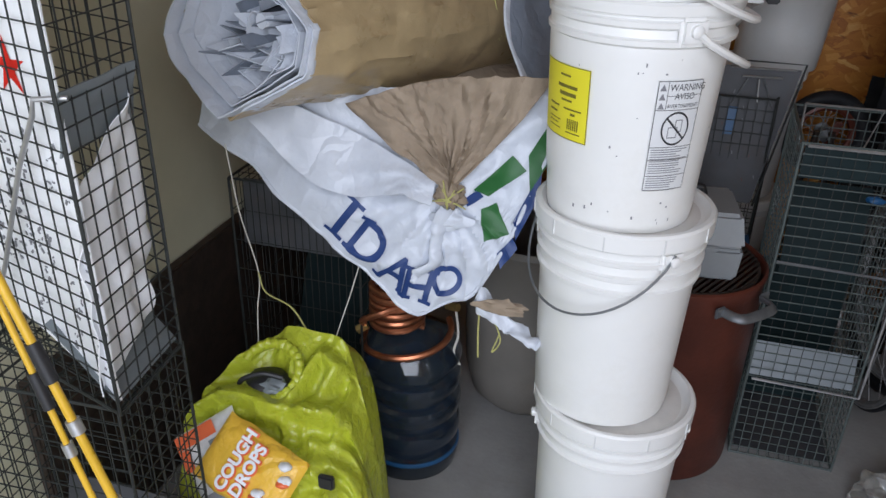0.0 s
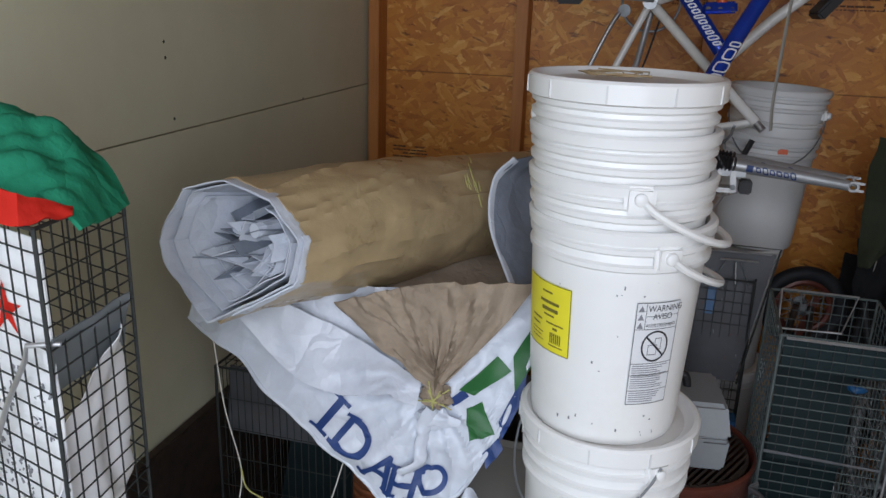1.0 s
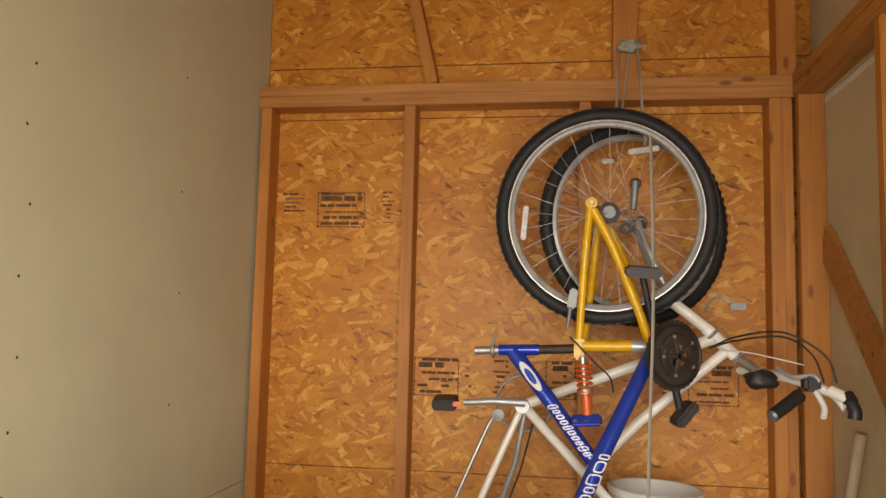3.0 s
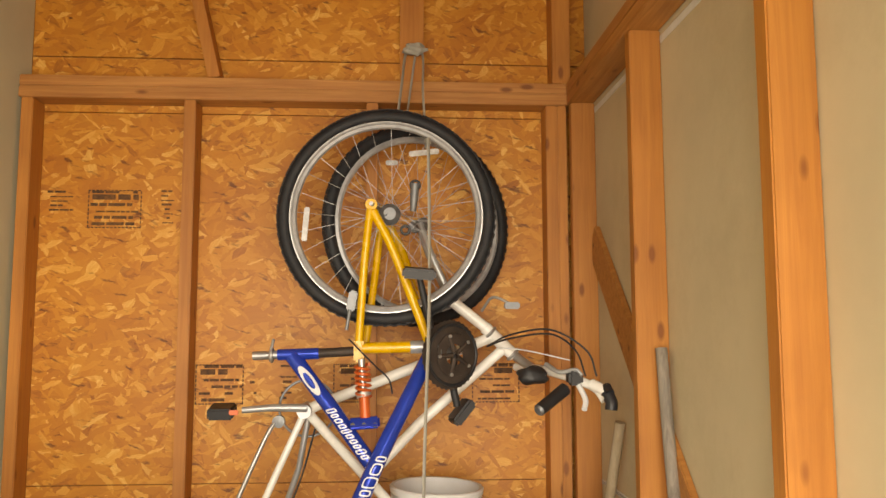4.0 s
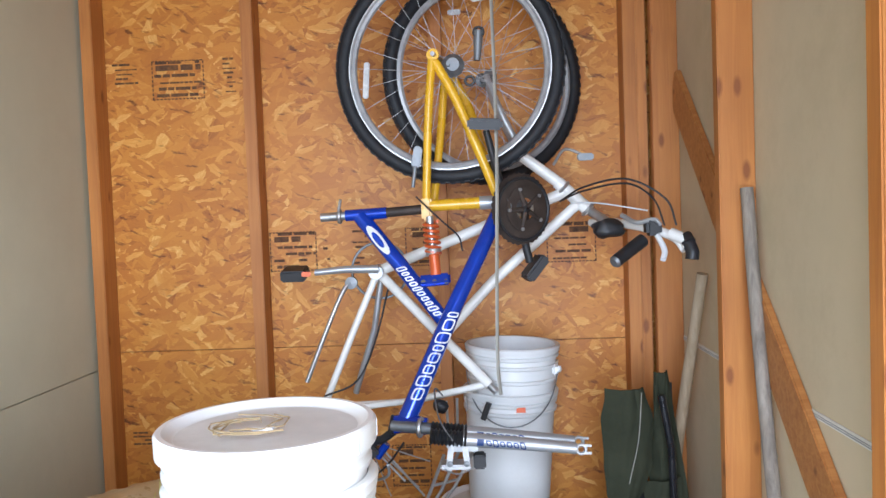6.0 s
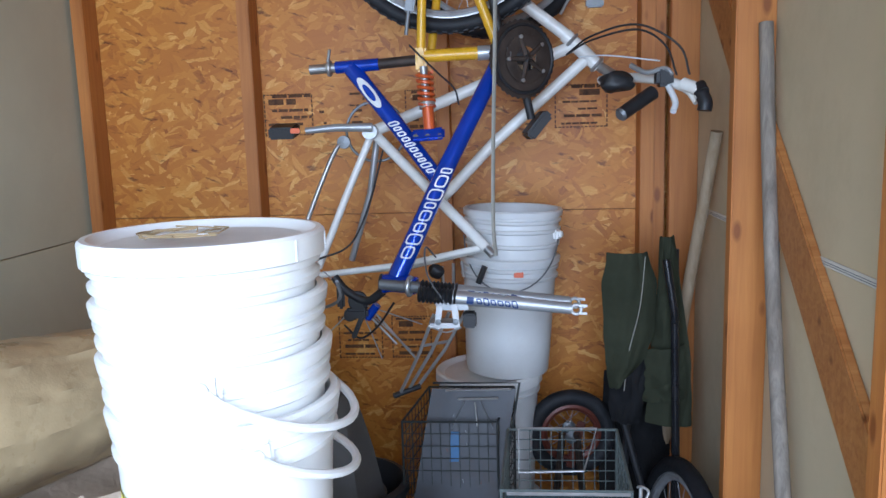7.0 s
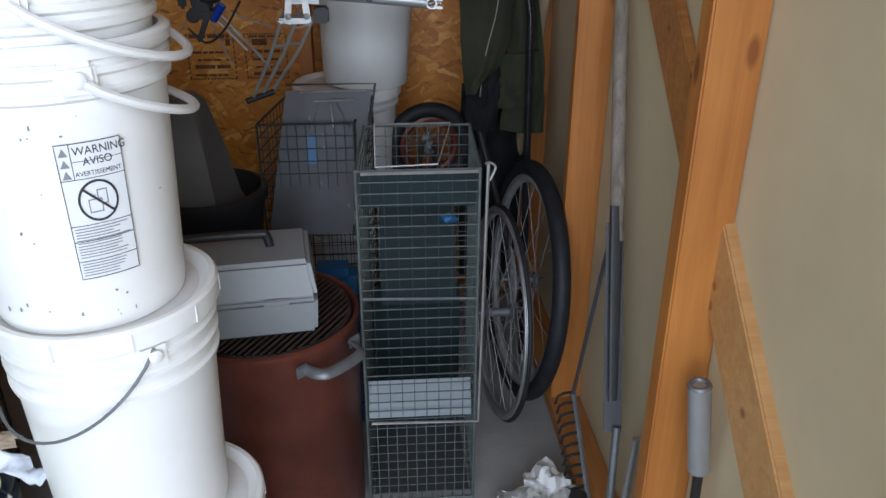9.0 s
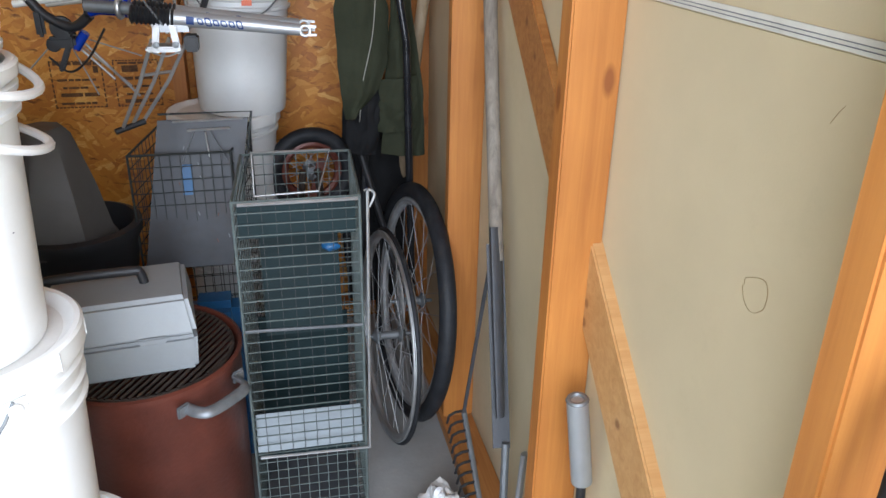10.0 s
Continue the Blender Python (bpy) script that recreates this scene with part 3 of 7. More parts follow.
ceiling = structure("ceiling", box(bmesh.new(), (-0.75, -0.2, ROOF), (1.55, 3.4, ROOF + 0.05)), OSB, "strand board roof deck", "ceiling")
header = structure("wall_front", box(bmesh.new(), (-0.7, -0.1, 2.35), (1.5, -0.005, ROOF)), PLATE_X, "wooden header above the open door", "wall")

# ---- pails ----


def pail(at, h, rb, rt, material, label, ribs=(0.028, 0.05, 0.074), lid=None, group="white pails", lean=0.0, skirt=True):
    x, y, z = at
    ob = thing("pail", label, "bucket", at, group)
    m = pose(0, 0, 0, 0, lean, 0)
    rad = lambda d: rb + (rt - rb) * (h - d) / h
    prof = [(rb - 0.012, 0.0), (rb - 0.002, 0.004), (rb, 0.014)]
    body = [(h * k / 6) for k in range(1, 5)]
    prof += [(rb + (rt - rb) * q / h, q) for q in body if q < h - max(ribs) - 0.03]
    for d in sorted(ribs, reverse=True):
        r0 = rad(d)
        prof += [(r0, h - d - 0.008), (r0 + 0.0065, h - d - 0.004), (r0 + 0.0075, h - d + 0.003), (r0 + 0.002, h - d + 0.006)]
    prof += [(rt + 0.001, h - 0.020), (rt + 0.008, h - 0.018), (rt + 0.010, h - 0.004), (rt + 0.006, h), (rt - 0.003, h - 0.001), (rt - 0.006, h - 0.05)]
    part("body", lathe(bmesh.new(), prof, at, 56, m, 0.0012), material, ob)
    if lid:
        lp = [(rt + 0.009, h - 0.026), (rt + 0.012, h - 0.024), (rt + 0.0125, h + 0.002), (rt + 0.009, h + 0.006), (rt + 0.002, h + 0.006), (rt - 0.006, h - 0.004), (rt - 0.010, h - 0.006), (0.02, h - 0.0045), (0.0, h - 0.0045)]
        lo = part("lid", lathe(bmesh.new(), lp[:6] + [(rt - 0.012, h - 0.0055)], at, 56, m, 0.001), PAIL, ob)
        part("lid_panel", lathe(bmesh.new(), [(rt - 0.0125, h - 0.009), (rt - 0.0125, h - 0.005), (0.0, h - 0.0035)], at, 48, m), lid, lo, "dusty lid panel")
        for k in range(10):
            a = 2 * math.pi * (k + 0.3) / 10
            c = Vector(at) + m @ Vector(((rt + 0.0125) * math.cos(a), (rt + 0.0125) * math.sin(a), h - 0.012))
            part("lid_slit", box(bmesh.new(), (-0.001, -0.0012, -0.012), (0.0012, 0.0012, 0.012), 0, Matrix.Translation(c) @ pose(0, 0, 0, 0, 0, math.degrees(a))), PAIL_GREY, lo, "", False)
    return ob


def ear(ob, centre, a, z, r, w=0.022):
    c = Vector((centre[0] + r * math.cos(a), centre[1] + r * math.sin(a), z))
    t = Matrix.Translation(c) @ pose(0, 0, 0, 0, 0, math.degrees(a))
    e = part("ear", box(bmesh.new(), (-0.008, -w, -w), (0.006, w, w * 0.8), 0.006, t), PAIL, ob)
    part("ear_pin", lathe(bmesh.new(), ((0.0, -0.001), (0.009, 0), (0.009, 0.006), (0.006, 0.008)), c, 14, pose(0, 0, 0, 0, 0, math.degrees(a)) @ pose(0.006, 0, 0, 0, 90, 0)), PAIL, e)


def bail(ob, centre, z, r, a0, a1, drop, thick, material, grip=None):
    pts = []
    for k in range(25):
        s = k / 24
        a = radians(a0 + (a1 - a0) * s)
        bulge = r + 0.014 * math.sin(math.pi * s)
        pts.append((centre[0] + bulge * math.cos(a), centre[1] + bulge * math.sin(a), z - drop * math.sin(math.pi * s) ** 0.8))
    h = part("bail", tube(bmesh.new(), pts, thick, 8), material, ob)
    if grip:
        part("grip", tube(bmesh.new(), pts[9:16], grip, 10), PAIL, h)
    return h


low = pail((0.466, 1.68, 0.0), 0.440, 0.122, 0.136, PAIL, "bottom white plastic pail of a tall stack, scuffed", (0.035, 0.058, 0.085), LID)
ear(low, (0.466, 1.68), radians(-172), 0.367, 0.137)
ear(low, (0.466, 1.68), radians(8), 0.367, 0.137)
mid = pail((0.438, 1.68, 0.439), 0.380, 0.122, 0.136, PAIL, "white plastic pail with a wire bail, in a stack", (0.048, 0.075, 0.102), LID)
ear(mid, (0.438, 1.68), radians(-52), 0.778, 0.138)
ear(mid, (0.438, 1.68), radians(-190), 0.755, 0.138)
bail(mid, (0.438, 1.68), 0.79, 0.146, -52, -190, 0.115, 0.0021, DULL_STEEL)
C0 = (0.426, 1.68)
top = pail((*C0, 0.812), 0.352, 0.119, 0.1345, PAIL, "white plastic pail with a yellow label and a warning label", (0.03, 0.055))
nest = [pail((0.423 - 0.003 * k, 1.68, 0.812 + 0.066 * k), 0.352, 0.119, 0.1335, PAIL, "white plastic pail nested in the stack" + (", closed with a dusty lid" if k == 3 else ""), (0.03, 0.05), LID if k == 3 else None) for k in (1, 2, 3)]
ear(top, C0, radians(-58), 1.128, 0.140)
bail(top, C0, 1.128, 0.148, -58, 122, 0.075, 0.0058, PAIL)
ear(nest[0], C0, radians(-79), 1.213, 0.140)
bail(nest[0], C0, 1.213, 0.148, -79, 101, 0.085, 0.0058, PAIL)
ear(nest[1], C0, radians(-190), 1.262, 0.138)
ear(nest[2], C0, radians(-185), 1.30, 0.140)
bail(nest[2], C0, 1.30, 0.148, -185, -355, 0.075, 0.0022, DULL_STEEL)


def on_pail(a0, z0, slope=0.0, lift=0.0006, tall=1.0):
    """Lays flat print on the labelled pail: x runs round it, y up."""
    def fn(x, y):
        z = z0 + y * tall + slope * x
        r = 0.119 + (0.1345 - 0.119) * (z - 0.812) / 0.352 + lift + 0.001
        a = radians(a0) + (x - 0.1 * slope * y) / 0.137
        return Vector((C0[0] + r * math.cos(a), C0[1] + r * math.sin(a), z))
    return fn


label = part("warning_label", mapped(rect(0, 0, 0.073, 0.152, 12, 2), on_pail(-73, 0.891, 0, 0.0022, 1.1)), LABEL_WHITE, top, "white label with black warning print")
bm = bmesh.new()
for x0, y0, x1, y1 in ((0, 0, 0.0009, 0.152), (0.0721, 0, 0.073, 0.152), (0, 0, 0.073, 0.0009), (0, 0.1511, 0.073, 0.152), (0.016, 0.132, 0.073, 0.1326), (0.0, 0.113, 0.073, 0.1138), (0.0, 0.062, 0.073, 0.0628), (0.0, 0.044, 0.073, 0.0448), (0.0, 0.021, 0.073, 0.0218), (0.015, 0.113, 0.0158, 0.152)):
    join(bm, rect(x0, y0, x1, y1, 8))
mapped(bm, on_pail(-73, 0.891, 0, 0.0030, 1.1))
part("label_rule", bm, INK, label, "", False)
for text, size, x, y in (("WARNING", 0.0125, 0.018, 0.139), ("AVISO", 0.012, 0.027, 0.1275), ("AVERTISSEMENT", 0.0072, 0.017, 0.1165)):
    bm = lettering(text, size)
    bmesh.ops.translate(bm, verts=bm.verts, vec=(x, y, 0))
    part("lettering", mapped(bm, on_pail(-73, 0.891, 0, 0.0030, 1.1)), INK, label, "", False)
bm = bmesh.new()
for y in (0.119, 0.131, 0.143):
    v = [bm.verts.new(c) for c in ((0.003, y - 0.004, 0), (0.013, y - 0.004, 0), (0.008, y + 0.005, 0))]
    bm.faces.new(v)
part("warning_triangles", mapped(bm, on_pail(-73, 0.891, 0, 0.0030, 1.1)), INK_GREY, label, "", False)
bm = bmesh.new()
for k in range(40):
    a, b = 2 * math.pi * k / 40, 2 * math.pi * (k + 1) / 40
    bm.faces.new([bm.verts.new((0.037 + r * math.cos(q), 0.088 + r * math.sin(q), 0)) for r, q in ((0.0232, a), (0.0232, b), (0.0205, b), (0.0205, a))])
s = rect(-0.0215, -0.0014, 0.0215, 0.0014, 8)
bmesh.ops.transform(s, matrix=pose(0.037, 0.088, 0, 0, 0, -42), verts=s.verts)
part("prohibition_sign", mapped(join(bm, s), on_pail(-73, 0.891, 0, 0.0034, 1.1)), INK, label, "", False)
bm = bmesh.new()
for x0, y0, x1, y1 in ((0.025, 0.075, 0.041, 0.0763), (0.025, 0.089, 0.041, 0.0903), (0.025, 0.075, 0.0263, 0.0903), (0.0397, 0.075, 0.041, 0.0903), (0.036, 0.0903, 0.0373, 0.100), (0.036, 0.0987, 0.048, 0.100), (0.0467, 0.083, 0.048, 0.100), (0.041, 0.083, 0.048, 0.0843), (0.029, 0.093, 0.034, 0.0945)):
    join(bm, rect(x0, y0, x1, y1, 3))
part("pictogram", mapped(bm, on_pail(-73, 0.891, 0, 0.0029, 1.1)), INK_GREY, label, "grey pail pictogram", False)
bm = bmesh.new()
for k in range(17):
    y = 0.004 + k * 0.0033 + (0.0015 if k > 5 else 0)
    join(bm, rect(0.004, y, 0.004 + random.uniform(0.04, 0.065), y + 0.0012, 6))
part("small_print", mapped(bm, on_pail(-73, 0.891, 0, 0.0030, 1.1)), INK_GREY, label, "", False)
ylab = part("yellow_label", mapped(rect(-0.01, 0, 0.112, 0.112, 16, 2), on_pail(-161.5, 0.950, 0, 0.0022)), LABEL_YELLOW, top, "yellow label with small dark print")
bm = bmesh.new()
for x0, y0, x1, y1 in ((0.045, 0.078, 0.09, 0.083), (0.05, 0.066, 0.088, 0.072), (0.055, 0.058, 0.08, 0.061), (0.02, 0.046, 0.05, 0.049), (0.062, 0.046, 0.1, 0.0485), (0.02, 0.036, 0.045, 0.039), (0.078, 0.038, 0.088, 0.042), (0.02, 0.026, 0.055, 0.0275), (0.02, 0.02, 0.05, 0.0215), (0.02, 0.013, 0.055, 0.0145), (0.07, 0.0105, 0.1, 0.0125), (0.05, 0.095, 0.075, 0.098), (0, 0, 0.112, 0.0012), (0.1108, 0, 0.112, 0.112), (0, 0.1108, 0.112, 0.112)):
    join(bm, rect(x0, y0, x1, y1, 6))
for k in range(6):
    join(bm, rect(0.072 + k * 0.0042, 0.016, 0.0745 + k * 0.0042, 0.033, 1))
part("small_print", mapped(bm, on_pail(-161.5, 0.950, 0, 0.0030)), INK_OLIVE, ylab, "", False)
for k in range(26):
    a0, z = random.uniform(-150, -20), random.choice((random.uniform(0.83, 0.87), random.uniform(0.83, 1.1)))
    w = random.uniform(0.001, 0.004)
    part("scuff_mark", mapped(rect(0, 0, w, random.uniform(0.001, 0.006), 1), on_pail(a0, z, 0, 0.0002)), INK_GREY, top, "", False)
# twig and tag lying on the lid
twig = thing("twine_tangle", "dry tangled twine lying on the pail lid", "twine", (0.40, 1.66, 1.371))
bm = bmesh.new()
for k in range(7):
    a = random.uniform(0, 6.28)
    pts = [(0.395 + 0.055 * math.cos(a + q * 0.7) * (0.4 + 0.15 * q) + random.uniform(-.008, .008), 1.655 + 0.055 * math.sin(a + q * 0.7) * (0.4 + 0.12 * q), 1.368 + 0.004 * abs(math.sin(q * 2 + k))) for q in range(6)]
    tube(bm, pts, 0.0011, 5)
part("strands", bm, STAIN, twig)
tagged(part("paper_scrap", box(bmesh.new(), (0.405, 1.632, 1.3675), (0.435, 1.642, 1.3705), 0.001), PAPER), "small white scrap on the pail lid", "scrap")

lowb = [pail((0.725, 2.925, 0.0), 0.40, 0.125, 0.14, PAIL_GREY, "dusty white pail standing on the floor by the back wall", (0.03, 0.05), LID, "white pails at the back"),
        pail((0.722, 2.925, 0.402), 0.39, 0.125, 0.14, PAIL_GREY, "dusty white pail stacked on another", (0.03, 0.05), LID, "white pails at the back")]
backp = pail((0.775, 2.925, 0.796), 0.335, 0.117, 0.131, PAIL_GREY, "dusty white pail on a stack by the back wall", (0.03, 0.055), None, "white pails at the back", 2.0)
backq = pail((0.785, 2.925, 0.925), 0.335, 0.116, 0.129, PAIL_GREY, "dusty white pail nested in another, no lid", (0.03, 0.055, 0.095), None, "white pails at the back", 2.0)
ear(backq, (0.795, 2.925), radians(-25), 1.19, 0.135, 0.018)
bail(backq, (0.795, 2.925), 1.19, 0.138, -25, -165, 0.14, 0.002, DULL_STEEL)
part("sticker", box(bmesh.new(), (0.797, 2.789, 1.086), (0.822, 2.792, 1.100), 0, None), ORANGE_PACK, backp, "small orange sticker", False)

# ---- bicycles hung on the back wall ----


def torus(c, normal, R, r, n=56, k=10, flat=1.0):
    q = Vector((0, 0, 1)).rotation_difference(Vector(normal)).to_matrix()
    bm = bmesh.new()
    rings = []
    for i in range(n):
        a = 2 * math.pi * i / n
        ring = []
        for j in range(k):
            b = 2 * math.pi * j / k
            p = Vector(((R + r * math.cos(b)) * math.cos(a), (R + r * math.cos(b)) * math.sin(a), r * flat * math.sin(b)))
            ring.append(bm.verts.new(Vector(c) + q @ p))
        rings.append(ring)
    for i in range(n):
        for j in range(k):
            a, b = rings[i], rings[(i + 1) % n]
            bm.faces.new((a[j], a[(j + 1) % k], b[(j + 1) % k], b[j]))
    return bm


def wheel(parent, c, normal, R, r, spokes=28, name="wheel", knobs=True, tyre="black knobbly tyre", metal=None):
    """Rim with its tyre, hub and spokes; R is the tyre's outer radius."""
    c, normal = Vector(c), Vector(normal).normalized()
    rim = part(name, torus(c, normal, R - 2 * r - 0.006, 0.0115, 64, 8, 1.0), metal or RIM_METAL, parent, "silver rim")
    part("braking_edge", torus(c - normal * 0.009, normal, R - 2 * r + 0.002, 0.003, 64, 6), STEEL, rim, "bright worn rim edge")
    part("tyre", torus(c, normal, R - r, r, 64, 12), RUBBER, rim, tyre)
    q = Vector((0, 0, 1)).rotation_difference(normal).to_matrix().to_4x4()
    part("hub", lathe(bmesh.new(), ((0.004, -0.06), (0.006, -0.045), (0.021, -0.034), (0.021, -0.03), (0.011, -0.024), (0.011, 0.024), (0.021, 0.03), (0.021, 0.034), (0.006, 0.045), (0.004, 0.06)), c, 20, q), DULL_STEEL, rim)
    if knobs:
        bm = bmesh.new()
        for k in range(72):
            for side in (-0.55, 0.55, 0):
                a = 2 * math.pi * (k + (0.5 if side == 0 else 0)) / 72
                rr = R - r + r * math.cos(side)
                t = Matrix.Translation(c) @ q @ pose(0, 0, 0, 0, 0, math.degrees(a)) @ pose(rr, 0, r * math.sin(side) * 1.05)
                box(bm, (-0.002, -0.0065, -0.0045), (0.0018, 0.0065, 0.0045), 0, t)
        part("tread", bm, RUBBER, rim, "", False)
    for k in range(spokes):
        s = 1 if k % 2 else -1
        a = 2 * math.pi * k / spokes
        b = a + (0.9 if k % 4 < 2 else -0.9)
        inner = Vector((0.020 * math.cos(b), 0.020 * math.sin(b), 0.032 * s))
        outer = Vector(((R - 2 * r - 0.016) * math.cos(a), (R - 2 * r - 0.012) * math.sin(a), 0))
        bm = bmesh.new()
        bar(bm, c + q.to_3x3() @ inner, c + q.to_3x3() @ outer, 0.0009)
        part("spoke", bm, RIM_METAL, rim)
    return rim


def reflector(parent, c, along, normal, w=0.05):
    along, normal = Vector(along).normalized(), Vector(normal).normalized()
    other = along.cross(normal)
    m = Matrix((along, other, normal)).transposed().to_4x4()
    part("reflector", box(bmesh.new(), (-w, -0.008, -0.005), (w, 0.008, 0.005), 0.003, Matrix.Translation(c) @ m), REFLECTOR, parent, "clear spoke reflector")


def crumpled(ob, amount, size):
    """Creases a finished soft part out of its even shape."""
    for v in ob.data.vertices:
        v.co += noise.noise_vector(v.co * size) * amount + noise.noise_vector(v.co * size * 2.7) * amount * 0.4
    return ob


def rod(name, pts, r, mat, parent, label="", n=12, r_end=None, flat=1.0):
    return part(name, tube(bmesh.new(), pts, r, n, r_end, False, flat), mat, parent, label)


def smooth_line(pts, steps=8):
    """A soft line through places."""
    p = [Vector(q) for q in pts]
    p = [p[0] * 2 - p[1]] + p + [p[-1] * 2 - p[-2]]
    out = []
    for i in range(1, len(p) - 2):
        for s in range(steps):
            t = s / steps
            out.append(0.5 * (2 * p[i] + (p[i + 1] - p[i - 1]) * t + (2 * p[i - 1] - 5 * p[i] + 4 * p[i + 1] - p[i + 2]) * t * t + (3 * p[i] - p[i - 1] - 3 * p[i + 1] + p[i + 2]) * t ** 3))
    return out + [p[-2]]


bike = thing("mountain_bike", "blue and yellow suspension mountain bike hung by its rear wheel", "bicycle", (0.642, 2.84, 1.06))
w1 = wheel(bike, (0.645, 2.845, 2.045), (0.05, 1, 0), 0.320, 0.0205)
reflector(w1, (0.412, 2.835, 2.02), (0.08, 0, 1), (0, -1, 0))
reflector(w1, (0.755, 2.835, 2.235), (1, 0, 0.12), (0, -1, 0), 0.045)
# swingarm
for side, dy in ((0, 0.0), (1, 0.13)):
    y = 2.765 + dy
    dx = 0.03 * side
    part("dropout", lathe(bmesh.new(), ((0.0, -0.004), (0.0165, -0.004), (0.018, 0), (0.0165, 0.004), (0.0, 0.004)), (0.603 + dx, y, 2.068), 20, pose(0, 0, 0, 90, 0, 0)), YELLOW, bike)
    rod("seat_stay", smooth_line([(0.600 + dx, y, 2.055), (0.585 + dx, y, 1.9), (0.570 + dx * 0.5, y + 0.01 - dy * 0.3, 1.66)]), 0.0115, YELLOW, bike)
    rod("chain_stay", smooth_line([(0.608 + dx, y, 2.05), (0.66 + dx, y, 1.95), (0.72 + dx * 0.5, y - dy * 0.2, 1.80), (0.772, y + 0.01 - dy * 0.4, 1.665)]), 0.013, YELLOW, bike)
rod("axle", [(0.603, 2.745, 2.068), (0.64, 2.93, 2.068)], 0.006, STEEL, bike)
rod("stay_bridge", [(0.560, 2.78, 1.664), (0.735, 2.78, 1.668)], 0.016, YELLOW, bike)
rod("pivot_sleeve", [(0.715, 2.78, 1.667), (0.76, 2.78, 1.668)], 0.0185, SILVER, bike)
part("pivot_gusset", box(bmesh.new(), (0.755, 2.765, 1.625), (0.80, 2.79, 1.665), 0.008), YELLOW, bike)
part("frame_joint", box(bmesh.new(), (0.557, 2.762, 1.625), (0.585, 2.80, 1.69), 0.006), YELLOW, bike)
# seat post and blue frame
rod("seat_post", [(0.275, 2.81, 1.643), (0.35, 2.805, 1.646)], 0.0125, STEEL, bike, "steel seat post")
part("seat_clamp", torus((0.327, 2.806, 1.645), (1, -0.06, 0), 0.016, 0.006, 20, 8), STEEL, bike)
rod("quick_release", [(0.327, 2.79, 1.66), (0.335, 2.78, 1.69)], 0.004, STEEL, bike)
rod("seat_tube", [(0.345, 2.805, 1.646), (0.46, 2.795, 1.65)], 0.0165, BLUE, bike)
rod("lower_post", [(0.455, 2.795, 1.65), (0.56, 2.785, 1.656)], 0.0135, RUST_DARK, bike, "scratched dark seat post")
diag = rod("seat_mast", [(0.385, 2.80, 1.643), (0.50, 2.76, 1.50), (0.612, 2.72, 1.352)], 0.0225, BLUE, bike, "blue tube with white lettering bars", 16, 0.021)
down = rod("down_tube", [(0.768, 2.775, 1.645), (0.64, 2.70, 1.398), (0.512, 2.605, 1.125)], 0.0205, BLUE, bike, "blue tube with outlined white lettering bars", 18, 0.0245)
rod("head_tube", [(0.478, 2.60, 1.112), (0.500, 2.598, 1.116), (0.535, 2.595, 1.113), (0.562, 2.592, 1.108)], 0.024, BLUE, bike, "", 16, 0.022)
part("head_lug", torus((0.476, 2.60, 1.112), (1, -0.05, 0), 0.021, 0.005, 22, 8), BLACK, bike)
part("shock_plate", box(bmesh.new(), (-0.045, -0.006, -0.018), (0.04, 0.006, 0.018), 0.006, pose(0.592, 2.70, 1.468, -32, -4, 0)), BLUE, bike)
for dx in (-0.03, 0.0, 0.03):
    part("plate_hole", lathe(bmesh.new(), ((0.0, 0), (0.0065, 0), (0.0065, 0.002)), (0.59 + dx, 2.6935, 1.464), 14, pose(0, 0, 0, 90, 0, 0)), BLACK, bike)


def along_tube(p, q, r, lift=0.0012):
    """Lays flat print along a bar, on the side that faces the door: x runs along it, y round it."""
    p, q = Vector(p), Vector(q)
    d = (q - p).normalized()
    out = (Vector((0.0, -1, 0)) - d * Vector((0.0, -1, 0)).dot(d)).normalized()
    side = d.cross(out)
    def fn(x, y):
        a = y / r
        return p + d * x + (out * math.cos(a) + side * math.sin(a)) * (r + lift)
    return fn


def outline_glyphs(widths, height, line, slant=0.35):
    """Unlettered brand print: slanted, rounded outline shapes of uneven height in a row."""
    bm = bmesh.new()
    x = 0
    for k, w in enumerate(widths):
        h = height * (1.25 if k % 4 == 1 else 0.92)
        ring = []
        for q in range(13):
            a = 2 * math.pi * q / 12
            c, d = math.cos(a), math.sin(a)
            ring.append((math.copysign(abs(c) ** 0.55, c), math.copysign(abs(d) ** 0.55, d)))
        for q in range(12):
            quad = []
            for (u, v), inset in ((ring[q], 0), (ring[q + 1], 0), (ring[q + 1], line), (ring[q], line)):
                yy = v * (h / 2 - inset)
                quad.append(bm.verts.new((x + w / 2 + u * (w / 2 - inset) + slant * yy, yy, 0)))
            bm.faces.new(quad)
        x += w + line * 0.9
    return bm


part("brand_print", mapped(outline_glyphs((0.034, 0.030, 0.026, 0.030, 0.018, 0.032, 0.034, 0.016), 0.030, 0.0042), along_tube((0.532, 2.62, 1.168), (0.768, 2.775, 1.645), 0.0243)), PRINT_WHITE, down, "", False)
part("brand_print", mapped(outline_glyphs((0.013, 0.015, 0.012, 0.013, 0.014, 0.012, 0.014, 0.015, 0.012, 0.014), 0.021, 0.0042, -0.5), along_tube((0.60, 2.72, 1.37), (0.385, 2.80, 1.643), 0.0222)), PRINT_WHITE, diag, "", False)
bm = bmesh.new()
for k in range(24):
    a, b = 2 * math.pi * k / 24, 2 * math.pi * (k + 1) / 24
    bm.faces.new([bm.verts.new((0.265 + 0.05 * s * math.cos(q), 0.014 * s * math.sin(q), 0)) for s, q in ((1, a), (1, b), (0.55, b), (0.55, a))])
